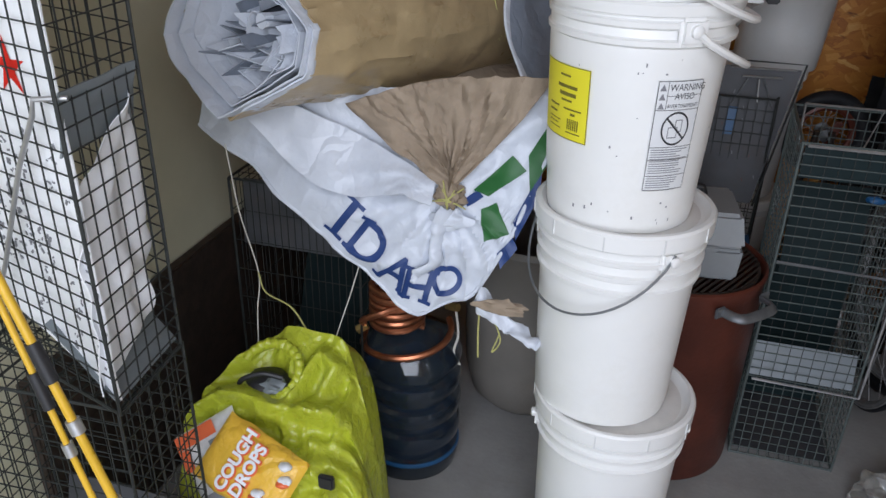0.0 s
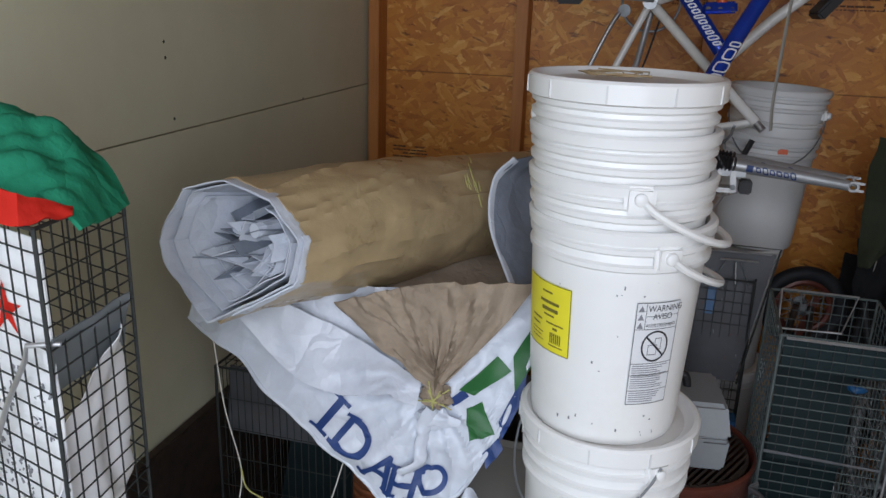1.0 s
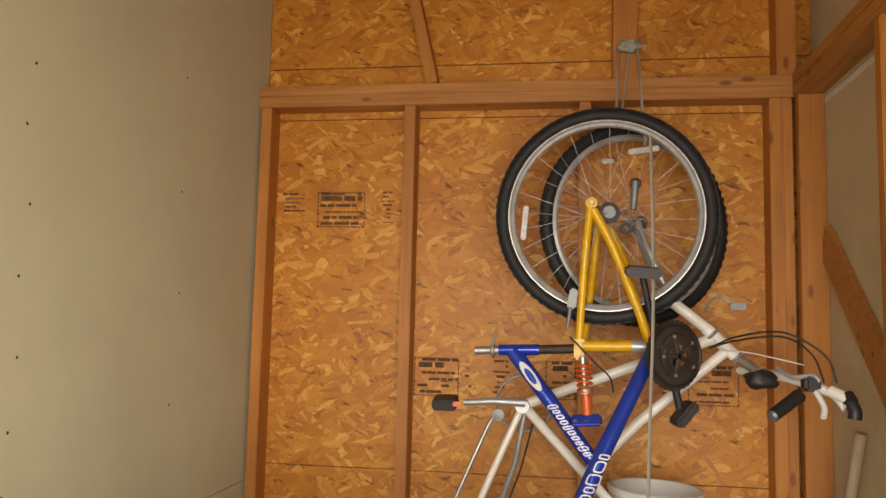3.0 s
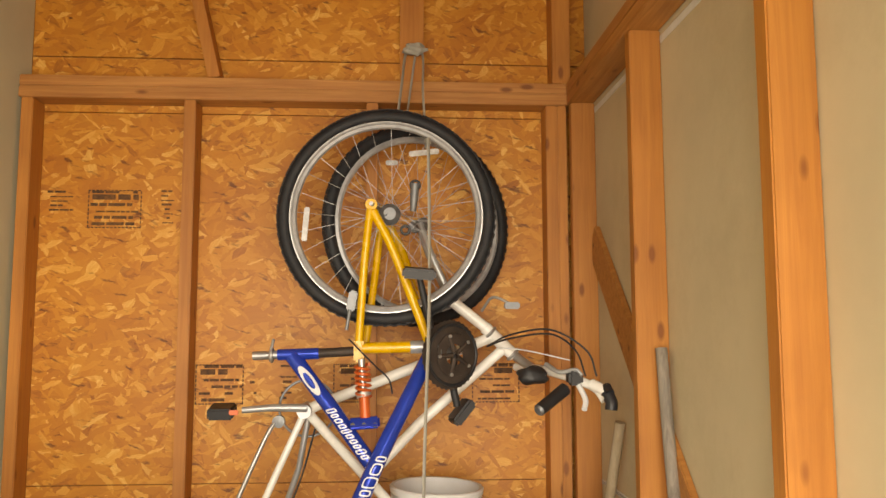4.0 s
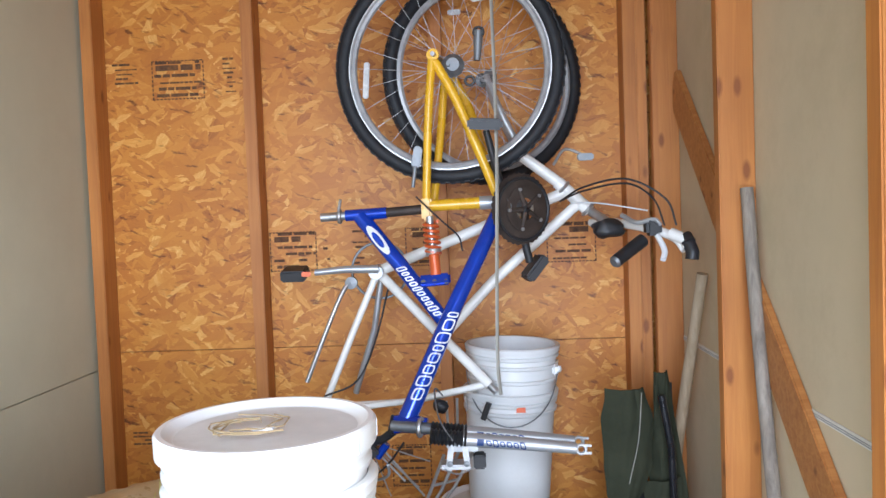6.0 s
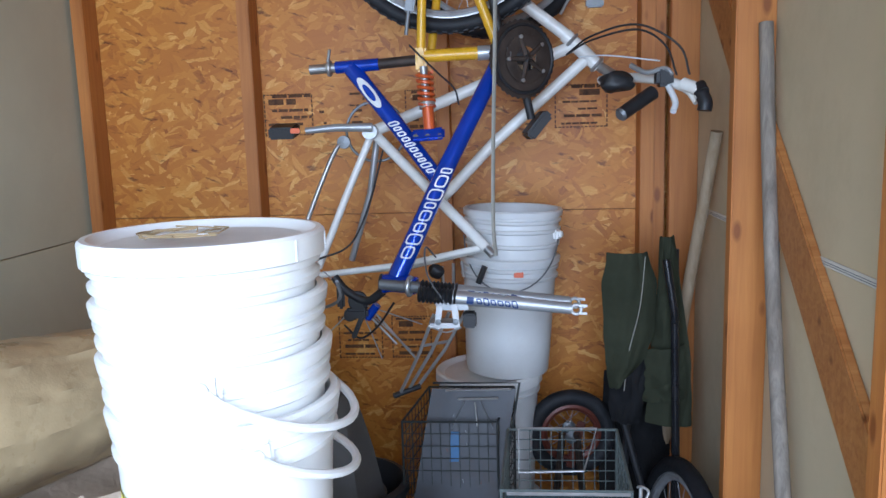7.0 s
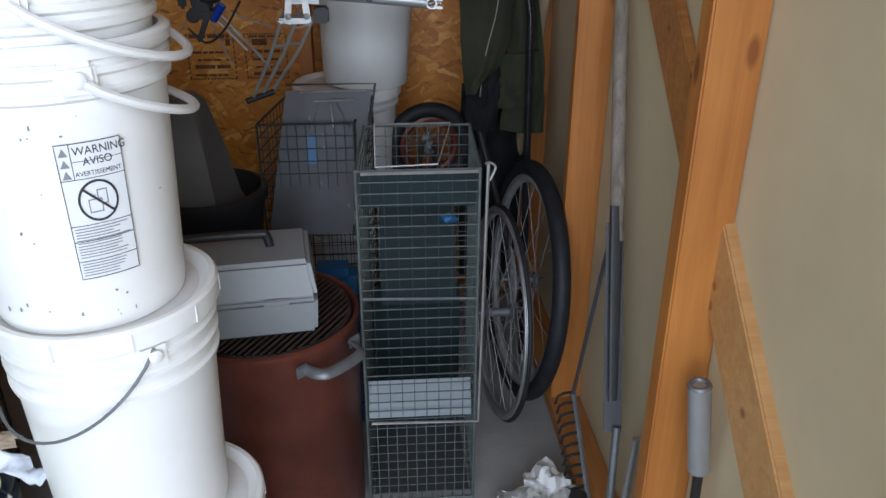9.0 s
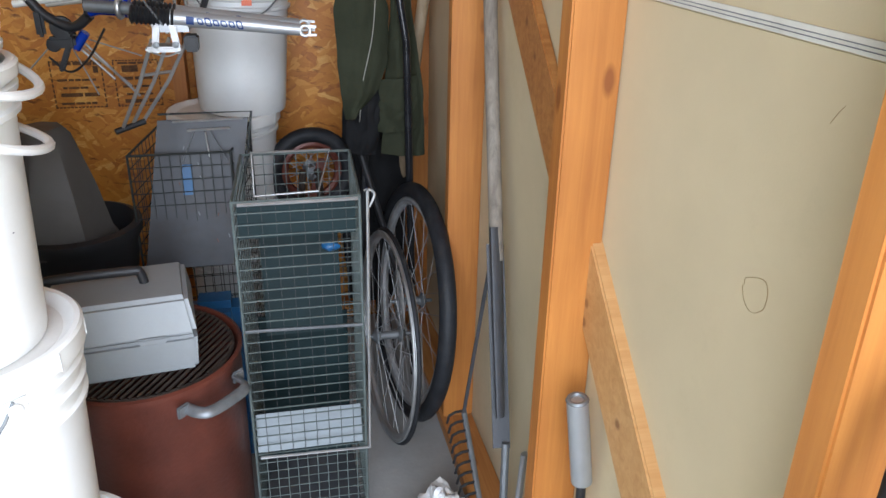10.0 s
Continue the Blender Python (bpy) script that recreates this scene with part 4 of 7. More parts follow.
part("brand_oval", mapped(bm, along_tube((0.60, 2.72, 1.37), (0.385, 2.80, 1.643), 0.0228)), PRINT_WHITE, diag, "", False)
# coil shock
coil = []
for k in range(97):
    s = k / 96
    a = s * 2 * math.pi * 6
    coil.append((0.582 + 0.006 * s + 0.019 * math.cos(a), 2.735 - 0.01 * s + 0.019 * math.sin(a), 1.622 - 0.085 * s))
rod("shock_spring", coil, 0.0045, ORANGE, bike, "orange coil spring", 7)
rod("shock_body", [(0.580, 2.737, 1.635), (0.592, 2.722, 1.475)], 0.0095, STEEL, bike)
rod("shock_eye", [(0.589, 2.722, 1.535), (0.593, 2.715, 1.48)], 0.0145, ORANGE, bike)
rod("shock_collar", [(0.5875, 2.725, 1.545), (0.589, 2.722, 1.533)], 0.021, STEEL, bike)
# crank set
RING_AXIS = Vector((0.66, -1, 0)).normalized()
RING_AT = Vector((0.831, 2.745, 1.646))
RING_TURN = Vector((0, 0, 1)).rotation_difference(RING_AXIS).to_matrix()
for R, inner, off in ((0.094, 0.064, -0.010), (0.077, 0.052, 0.0), (0.058, 0.030, 0.008)):
    ring_profile = ((inner, -0.0015), (R - 0.004, -0.002), (R, -0.001), (R, 0.001), (R - 0.004, 0.002), (inner, 0.0015), (inner, -0.0015))
    bm = bmesh.new()
    turns = []
    for k in range(72):
        a = 2 * math.pi * k / 72
        tooth = 0.004 if k % 2 else 0.0
        turns.append([bm.verts.new(RING_AT + RING_AXIS * off + RING_TURN @ Vector(((r + (tooth if r >= R - 0.001 else 0)) * math.cos(a), (r + (tooth if r >= R - 0.001 else 0)) * math.sin(a), z))) for r, z in ring_profile[:-1]])
    for k in range(72):
        p, q = turns[k], turns[(k + 1) % 72]
        for j in range(6):
            bm.faces.new((p[j], p[(j + 1) % 6], q[(j + 1) % 6], q[j]))
    part("chainring", bm, RUST_DARK, bike, "greasy dark toothed chainring")
chain = [RING_AT + RING_AXIS * 0.002 + RING_TURN @ Vector((0.083 * math.cos(a), 0.083 * math.sin(a), 0)) for a in (2 * math.pi * k / 60 for k in range(60))]
part("chain", tube(bmesh.new(), chain, 0.0042, 6, None, True), BLACK, bike, "black greasy chain")
for k in range(5):
    d = RING_TURN @ Vector((math.cos(k * 1.2566), math.sin(k * 1.2566), 0))
    rod("spider_arm", [RING_AT + RING_AXIS * 0.012 + d * 0.01, RING_AT + RING_AXIS * 0.012 + d * 0.055], 0.007, RUST_DARK, bike, "", 8, 0.005)
    part("ring_bolt", lathe(bmesh.new(), ((0.0, -0.002), (0.005, -0.002), (0.005, 0.003), (0.0, 0.004)), RING_AT + RING_AXIS * 0.014 + d * 0.055, 10, RING_TURN), STEEL, bike)
rod("crank_arm", smooth_line([(0.782, 2.735, 1.655), (0.765, 2.725, 1.74), (0.738, 2.70, 1.855)]), 0.012, BLACK, bike, "", 10, 0.009)
pd = part("pedal", box(bmesh.new(), (-0.045, -0.045, -0.014), (0.045, 0.04, 0.014), 0.006, pose(0.735, 2.665, 1.867, 8, 4, 0)), BLACK, bike)
rod("pedal_axle", [(0.738, 2.70, 1.857), (0.735, 2.63, 1.867)], 0.006, STEEL, pd)
rod("crank_arm", smooth_line([(0.84, 2.79, 1.65), (0.835, 2.80, 1.57), (0.848, 2.81, 1.50)]), 0.011, BLACK, bike)
part("pedal", box(bmesh.new(), (-0.04, -0.04, -0.014), (0.04, 0.04, 0.014), 0.006, pose(0.862, 2.82, 1.483, 0, -50, 10)), BLACK, bike)
rod("bottom_bracket", [(0.78, 2.72, 1.656), (0.83, 2.80, 1.656)], 0.021, DULL_STEEL, bike)
# rear brake and gear changer
rod("brake_arm", smooth_line([(0.555, 2.752, 1.825), (0.548, 2.745, 1.78), (0.538, 2.748, 1.715)]), 0.005, DULL_STEEL, bike)
part("brake_block", box(bmesh.new(), (-0.012, -0.01, -0.028), (0.012, 0.01, 0.028), 0.004, pose(0.552, 2.75, 1.795, 0, 10, 0)), DULL_STEEL, bike)
rod("gear_cage", [(0.728, 2.80, 2.135), (0.722, 2.80, 2.055)], 0.014, DULL_STEEL, bike, "", 10, 0.009)
part("gear_wheel", torus((0.728, 2.795, 2.13), (0, 1, 0), 0.013, 0.004, 20, 6), BLACK, bike)
part("gear_wheel", torus((0.700, 2.795, 2.00), (0, 1, 0), 0.012, 0.004, 20, 6), BLACK, bike)
part("cassette", lathe(bmesh.new(), ((0.03, -0.012), (0.032, -0.006), (0.026, 0.0), (0.027, 0.004), (0.02, 0.01), (0.018, 0.014)), (0.655, 2.81, 2.047), 28, pose(0, 0, 0, 90, 0, 0)), DULL_STEEL, bike)
rod("brake_cable", smooth_line([(0.545, 2.75, 1.69), (0.575, 2.735, 1.66), (0.62, 2.74, 1.615), (0.655, 2.75, 1.58), (0.665, 2.76, 1.54)]), 0.0026, BLACK, bike, "", 6)
# fork
rod("steerer", [(0.475, 2.585, 1.115), (0.60, 2.56, 1.108)], 0.014, DULL_STEEL, bike)
part("headset_cup", torus((0.548, 2.57, 1.112), (1, -0.2, -0.05), 0.02, 0.006, 22, 8), STEEL, bike)
for dz, dy in ((-0.006, 0.006), (-0.010, -0.048)):
    pts = [(0.575 + 0.0105 * k, 2.55 + dy * 0.9, 1.117 + dz - 0.0012 * k) for k in range(9)]
    prof = []
    for k in range(10):
        prof += [(0.0155, 0.009 * k), (0.021, 0.009 * k + 0.0045)]
    part("fork_boot", lathe(bmesh.new(), prof + [(0.0155, 0.09)], pts[0], 20, Vector((0, 0, 1)).rotation_difference(Vector((1, 0, -0.11))).to_matrix()), BLACK, bike, "black rubber bellows")
    leg = rod("fork_leg", [(0.655, 2.55 + dy * 0.9, 1.108 + dz), (0.80, 2.55 + dy * 0.9, 1.093 + dz), (0.925, 2.55 + dy * 0.9, 1.079 + dz)], 0.0175, SILVER, bike, "silver fork leg with a dark blue print", 16, 0.013)
    tip_y, tip_z = 2.55 + dy * 0.9, 1.077 + dz
    part("fork_tip", torus((0.936, tip_y, tip_z), (0, 1, 0), 0.011, 0.0042, 18, 6, 0.8), STEEL, leg)
    for up in (-0.009, 0.009):
        part("dropout_prong", box(bmesh.new(), (-0.002, -0.003, -0.003), (0.016, 0.003, 0.003), 0.001, pose(0.945, tip_y, tip_z + up, 0, 4, 0)), STEEL, leg)
    if dz < 0:
        part("brand_print", mapped(outline_glyphs((0.013, 0.014, 0.013, 0.014, 0.013, 0.014), 0.014, 0.003), along_tube((0.71, 2.55 + dy * 0.9, 1.1023 + dz), (0.925, 2.55 + dy * 0.9, 1.079 + dz), 0.0168)), PRINT_BLUE, leg, "", False)
        part("print_block", mapped(rect(-0.012, -0.008, 0.004, 0.008, 3, 3), along_tube((0.70, 2.55 + dy * 0.9, 1.1033 + dz), (0.925, 2.55 + dy * 0.9, 1.079 + dz), 0.0170)), PRINT_BLUE, leg, "", False)
part("fork_arch", box(bmesh.new(), (0.615, 2.495, 1.068), (0.70, 2.575, 1.098), 0.01), SILVER, bike)
part("brake_boss", box(bmesh.new(), (0.598, 2.49, 1.028), (0.668, 2.545, 1.040), 0.004), STEEL, bike)
for x, lean in ((0.622, 8), (0.662, -6)):
    part("brake_arm", box(bmesh.new(), (-0.007, -0.006, -0.03), (0.007, 0.006, 0.03), 0.003, pose(x, 2.492, 1.055, 0, lean, 0)), STEEL, bike)
    part("brake_bolt", lathe(bmesh.new(), ((0.0, -0.006), (0.007, -0.006), (0.007, 0.004), (0.0, 0.005)), (x, 2.486, 1.045), 10, pose(0, 0, 0, 90, 0, 0)), DULL_STEEL, bike)
part("brake_pad", box(bmesh.new(), (0.678, 2.49, 1.028), (0.708, 2.53, 1.062), 0.004), BLACK, bike)
rod("brake_spring", smooth_line([(0.61, 2.488, 1.03), (0.64, 2.482, 1.022), (0.675, 2.488, 1.032)]), 0.002, STEEL, bike, "", 6)
rod("brake_cable", smooth_line([(0.64, 2.49, 1.085), (0.60, 2.50, 1.15), (0.585, 2.60, 1.20), (0.60, 2.70, 1.16)]), 0.0022, DULL_STEEL, bike, "", 6)

second = thing("road_bike", "white steel bicycle frame hung beside another bicycle, front wheel up", "bicycle", (0.70, 2.98, 1.1))
w2 = wheel(second, (0.748, 3.0, 2.04), (0.42, -1, 0), 0.316, 0.019)
reflector(w2, (0.66, 2.985, 2.235), (1, 0.3, 0.1), (0, -1, 0), 0.02)
for dy in (-0.05, 0.05):
    rod("fork_blade", smooth_line([(0.748, 3.0 + dy, 2.04), (0.785, 2.97 + dy, 1.93), (0.845, 2.95 + dy * 0.6, 1.80)]), 0.009, SILVER, second, "", 10, 0.012)
rod("fork_crown", [(0.827, 2.95, 1.815), (0.955, 2.95, 1.715)], 0.017, WHITE_PAINT, second)
rod("head_tube", [(0.945, 2.95, 1.722), (1.035, 2.95, 1.635)], 0.0195, WHITE_PAINT, second)
part("headset_cup", torus((0.962, 2.95, 1.705), (1, 0, -0.95), 0.02, 0.005, 22, 8), STEEL, second)
part("headset_cup", torus((1.03, 2.95, 1.64), (1, 0, -0.95), 0.02, 0.005, 22, 8), STEEL, second)
bb = Vector((0.408, 2.95, 1.478))
rod("down_tube", [bb, (0.70, 2.95, 1.59), (0.975, 2.95, 1.695)], 0.0165, WHITE_PAINT, second)
rod("top_tube", [(0.595, 2.95, 1.28), (0.75, 2.95, 1.44), (1.0, 2.95, 1.655)], 0.0155, WHITE_PAINT, second)
rod("seat_tube", [bb, (0.57, 2.862, 1.320), (0.727, 2.766, 1.170)], 0.0145, WHITE_PAINT, second)
rod("seat_post", [(0.720, 2.770, 1.177), (0.744, 2.756, 1.153)], 0.011, STEEL, second)
rod("chain_stay", [bb, (0.33, 2.92, 1.30), (0.245, 2.90, 1.10)], 0.0105, WHITE_PAINT, second)
rod("chain_stay", [(0.415, 2.99, 1.47), (0.385, 3.0, 1.30), (0.315, 3.03, 1.10)], 0.0095, SILVER, second)
rod("seat_stay", [(0.718, 2.772, 1.172), (0.5, 2.82, 1.12), (0.255, 2.87, 1.085)], 0.009, WHITE_PAINT, second)
rod("seat_stay", [(0.718, 2.785, 1.166), (0.5, 2.90, 1.10), (0.30, 3.0, 1.07)], 0.009, WHITE_PAINT, second)
rod("kickstand", smooth_line([(0.345, 2.90, 1.462), (0.315, 2.88, 1.43), (0.27, 2.86, 1.33), (0.205, 2.85, 1.175)]), 0.0065, STEEL, second)
part("kickstand_mount", lathe(bmesh.new(), ((0.0, -0.01), (0.018, -0.008), (0.018, 0.008), (0.0, 0.01)), (0.338, 2.89, 1.452), 18, pose(0, 0, 0, 90, 0, 0)), DULL_STEEL, second)
rod("bottom_bracket", [bb + Vector((0, -0.05, 0)), bb + Vector((0, 0.05, 0))], 0.021, SILVER, second)
part("chainring", torus(bb + Vector((0, 0.055, 0)), (0, 1, 0), 0.085, 0.004, 40, 6), DULL_STEEL, second)
rod("crank_arm", [bb + Vector((0.01, -0.06, 0.012)), (0.32, 2.885, 1.492), (0.235, 2.88, 1.486)], 0.0125, SILVER, second, "", 12, 0.009)
pd2 = part("pedal", box(bmesh.new(), (-0.04, -0.035, -0.017), (0.03, 0.04, 0.015), 0.005, pose(0.19, 2.845, 1.487, 10, 0, 0)), BLACK, second)
part("pedal_reflector", box(bmesh.new(), (0.212, 2.806, 1.48), (0.238, 2.812, 1.494), 0.002), ORANGE, pd2, "amber pedal reflector")
rod("gear_cable", smooth_line([(0.44, 2.93, 1.43), (0.40, 2.89, 1.28), (0.345, 2.87, 1.17), (0.25, 2.86, 1.13)]), 0.003, BLACK, second, "", 6)
# handlebar and levers
rod("stem", [(1.03, 2.95, 1.64), (1.08, 2.90, 1.60)], 0.014, STEEL, second)
rod("handlebar", smooth_line([(1.045, 2.98, 1.60), (1.09, 2.88, 1.60), (1.15, 2.74, 1.585), (1.21, 2.68, 1.56), (1.232, 2.655, 1.528)]), 0.0125, WHITE_PAINT, second)
rod("grip", [(1.138, 2.715, 1.553), (1.055, 2.66, 1.502)], 0.018, BLACK, second, "black rubber grip", 16, 0.0165)
part("grip_end", lathe(bmesh.new(), ((0.0, -0.004), (0.012, -0.003), (0.017, 0.004)), (1.053, 2.658, 1.501), 18, Vector((0, 0, -1)).rotation_difference(Vector((-0.083, -0.055, -0.051))).to_matrix()), DULL_STEEL, second)
part("shifter", lump((1.062, 2.80, 1.585), (0.045, 0.03, 0.026), 3.0, 0.3, 1.5, 3), BLACK, second, "black shifter housing")
rod("brake_lever", smooth_line([(1.09, 2.74, 1.62), (1.12, 2.70, 1.60), (1.16, 2.68, 1.607), (1.175, 2.67, 1.592)]), 0.007, SILVER, second, "", 8, 0.005)
rod("brake_lever", smooth_line([(1.165, 2.69, 1.575), (1.18, 2.66, 1.53), (1.172, 2.64, 1.505)]), 0.0075, PRINT_WHITE, second)
part("lever_clamp", box(bmesh.new(), (1.14, 2.67, 1.565), (1.18, 2.72, 1.605), 0.008), BLACK, second)
rod("bar_end", smooth_line([(1.20, 2.67, 1.57), (1.228, 2.64, 1.553), (1.234, 2.63, 1.535)]), 0.015, WHITE_PAINT, second)
rod("bar_end_grip", smooth_line([(1.232, 2.635, 1.55), (1.240, 2.622, 1.525), (1.238, 2.62, 1.505)]), 0.0165, BLACK, second, "black rubber end")
rod("bar_plug", [(1.232, 2.64, 1.565), (1.236, 2.62, 1.548)], 0.013, BLACK, second)
for k in range(2):
    rod("brake_cable", smooth_line([(0.945, 2.90, 1.665), (1.0, 2.80, 1.70 - 0.01 * k), (1.10, 2.72, 1.715 - 0.012 * k), (1.19 - 0.03 * k, 2.68, 1.66), (1.215 - 0.03 * k, 2.67, 1.59)]), 0.0027, BLACK, second, "", 6)
rod("bare_cable", smooth_line([(0.98, 2.92, 1.66), (1.05, 2.85, 1.655), (1.16, 2.75, 1.63)]), 0.002, PRINT_WHITE, second, "", 6)
rod("brake_arm", smooth_line([(0.93, 2.90, 1.77), (0.96, 2.87, 1.81), (1.01, 2.85, 1.79), (1.03, 2.84, 1.78)]), 0.004, STEEL, second)
part("brake_pad", box(bmesh.new(), (0.99, 2.83, 1.775), (1.035, 2.85, 1.795), 0.004), DULL_STEEL, second)

rack = thing("luggage_rack", "thin chromed luggage rack hanging below a bicycle", "rack", (0.55, 2.66, 0.84))
for dx, dy in ((0, 0), (0.035, 0.02), (0.075, 0.04)):
    rod("rail", [(0.605 + dx, 2.56 + dy, 1.045), (0.565 + dx * 0.8, 2.57 + dy, 0.945), (0.515 + dx * 0.5, 2.58 + dy, 0.845)], 0.0042, STEEL, rack, "", 8)
rod("rack_foot", [(0.497, 2.58, 0.835), (0.56, 2.61, 0.85)], 0.007, BLACK, rack)
rod("cross_bar", [(0.575, 2.57, 0.965), (0.635, 2.61, 0.965)], 0.0035, STEEL, rack)
rod("strut", [(0.435, 2.70, 1.02), (0.54, 2.72, 0.885)], 0.003, STEEL, rack)
rod("strut", [(0.395, 2.70, 1.04), (0.49, 2.71, 0.93)], 0.003, STEEL, rack)
gear = thing("gear_changer", "black and chromed gear changer hanging from the frame", "bicycle part", (0.40, 2.66, 1.02))
part("cage", box(bmesh.new(), (0.352, 2.64, 1.04), (0.372, 2.655, 1.10), 0.006), BLACK, gear)
part("arm", box(bmesh.new(), (0.37, 2.64, 1.015), (0.43, 2.665, 1.04), 0.006), BLACK, gear)
part("bolt", box(bmesh.new(), (-0.006, -0.008, -0.04), (0.006, 0.008, 0.04), 0.003, pose(0.405, 2.65, 1.0, 0, 24, 0)), BLACK, gear)
part("guide_wheel", lathe(bmesh.new(), ((0.0, -0.006), (0.024, -0.005), (0.026, 0), (0.024, 0.005), (0.0, 0.006)), (0.405, 2.65, 1.06), 20, pose(0, 0, 0, 90, 0, 0)), BLACK, gear)
part("guide_wheel", lathe(bmesh.new(), ((0.0, -0.005), (0.014, -0.004), (0.016, 0), (0.014, 0.004), (0.0, 0.005)), (0.382, 2.65, 1.022), 18, pose(0, 0, 0, 90, 0, 0)), BLACK, gear)
rod("cable", smooth_line([(0.47, 2.64, 1.12), (0.455, 2.63, 1.075), (0.42, 2.64, 1.05)]), 0.004, BLACK, gear, "", 6)
for k, (p, q) in enumerate((((0.60, 2.87, 1.105), (0.605, 2.86, 1.01)), ((0.632, 2.86, 1.115), (0.63, 2.86, 1.03)), ((0.655, 2.86, 1.12), (0.66, 2.85, 1.08)))):
    rod("rod", [p, q], 0.004, STEEL, gear, "", 8)
part("knob", lump((0.585, 2.85, 1.095), (0.02, 0.015, 0.02), 7, 0.3, 2, 2), BLACK, gear)
rod("lever", [(0.722, 2.755, 1.125), (0.704, 2.75, 1.080)], 0.008, BLACK, gear, "", 8)

hub_at = Vector((0.398, 2.69, 1.045))
part("hub", lathe(bmesh.new(), ((0.005, -0.05), (0.008, -0.04), (0.024, -0.03), (0.024, -0.024), (0.012, -0.018), (0.012, 0.018), (0.024, 0.024), (0.024, 0.03), (0.008, 0.04), (0.005, 0.05)), hub_at, 18, pose(0, 0, 0, 70, 20, 0)), BLACK, gear, "black greasy hub")
for q in (Vector((0.528, 2.70, 0.915)), Vector((0.56, 2.70, 0.985)), Vector((0.455, 2.68, 0.90)), Vector((0.30, 2.70, 0.95)), Vector((0.31, 2.69, 1.13))):
    rod("spoke", [hub_at + (q - hub_at) * 0.1, q], 0.0019, STEEL, gear, "", 6)
rod("stem", smooth_line([(0.345, 2.66, 1.12), (0.375, 2.655, 1.085), (0.43, 2.64, 1.062), (0.475, 2.62, 1.09)]), 0.011, BLACK, gear, "black bent stem", 10)
rod("sleeve", [(0.425, 2.66, 1.012), (0.452, 2.655, 1.048)], 0.011, BLUE, gear, "dark blue sleeve", 12)
rod("cable", smooth_line([(0.50, 2.62, 1.06), (0.45, 2.66, 0.99), (0.40, 2.68, 0.955), (0.36, 2.68, 0.99)]), 0.0028, BLACK, gear, "", 6)

strap = thing("hanging_strap", "grey webbing strap looped over a gable stud, holding the bicycles", "strap", (0.72, 2.95, 2.55))
rod("loop", smooth_line([(0.675, 2.84, 2.33), (0.69, 2.95, 2.48), (0.705, 3.10, 2.63), (0.735, 3.10, 2.66), (0.76, 3.09, 2.62), (0.755, 2.93, 2.45), (0.762, 2.84, 2.25)]), 0.006, STRAP, strap, "", 8, None, 0.4)
rod("loop", smooth_line([(0.70, 2.99, 2.34), (0.715, 3.06, 2.46), (0.735, 3.1, 2.62)]), 0.005, STRAP, strap, "", 8, None, 0.4)
part("knot", lump((0.733, 3.085, 2.64), (0.035, 0.02, 0.018), 2, 0.5, 2, 3), STRAP, strap)
rod("tail", smooth_line([(0.762, 2.72, 2.25), (0.764, 2.69, 2.0), (0.762, 2.67, 1.75), (0.752, 2.665, 1.45), (0.748, 2.67, 1.25), (0.753, 2.67, 1.165)]), 0.0065, STRAP, strap, "", 8, None, 0.35)
rod("tail", smooth_line([(0.762, 2.84, 2.25), (0.764, 2.78, 2.26), (0.762, 2.72, 2.25)]), 0.0065, STRAP, strap, "", 8, None, 0.35)

# ---- traps, tarp and heap along the left wall ----


def trap(name, label, o, u, v, h, cu, cv, ch, mat, r=0.0011, edge=0.0025, faces="fblrt", group="wire cage traps"):
    """An upright cage of welded wire on the corner o: u runs along its front, v to its back."""
    o, u, v, up = Vector(o), Vector(u), Vector(v), Vector((0, 0, h))
    ob = thing(name, label, "animal trap", tuple(o), group)
    if "f" in faces:
        part("front_mesh", wire_panel(o, u, up, cu, ch, r), mat, ob, "", False)
    if "b" in faces:
        part("back_mesh", wire_panel(o + v, u, up, cu, ch, r), mat, ob, "", False)
    if "l" in faces:
        part("side_mesh", wire_panel(o + u, v, up, cv, ch, r), mat, ob, "", False)
    if "r" in faces:
        part("side_mesh", wire_panel(o, v, up, cv, ch, r), mat, ob, "", False)
    if "t" in faces:
        part("top_mesh", wire_panel(o + up, u, v, cu, cv, r), mat, ob, "", False)
    part("bottom_mesh", wire_panel(o + Vector((0, 0, edge)), u, v, cu, cv, r), mat, ob, "", False)
    for a in (o, o + u, o + v, o + u + v):
        rod("corner_rod", [a, a + up], edge, mat, ob, "", 6)
    for z in (Vector((0, 0, edge)), up):
        ring_pts = [o + z, o + u + z, o + u + v + z, o + v + z]
        for k in range(4):
            rod("edge_rod", [ring_pts[k], ring_pts[(k + 1) % 4]], edge, mat, ob, "", 6)
    return ob


def plate(parent, name, p, u, v, mat, label="", thick=0.002, wave=0.0):
    p, u, v = Vector(p), Vector(u), Vector(v)
    n = u.cross(v).normalized()
    return part(name, sheet(bmesh.new(), lambda a, b: p + u * a + v * b + n * wave * noise.noise(Vector((a * 3, b * 3, p.x * 9))), 10, 10, thick), mat, parent, label)


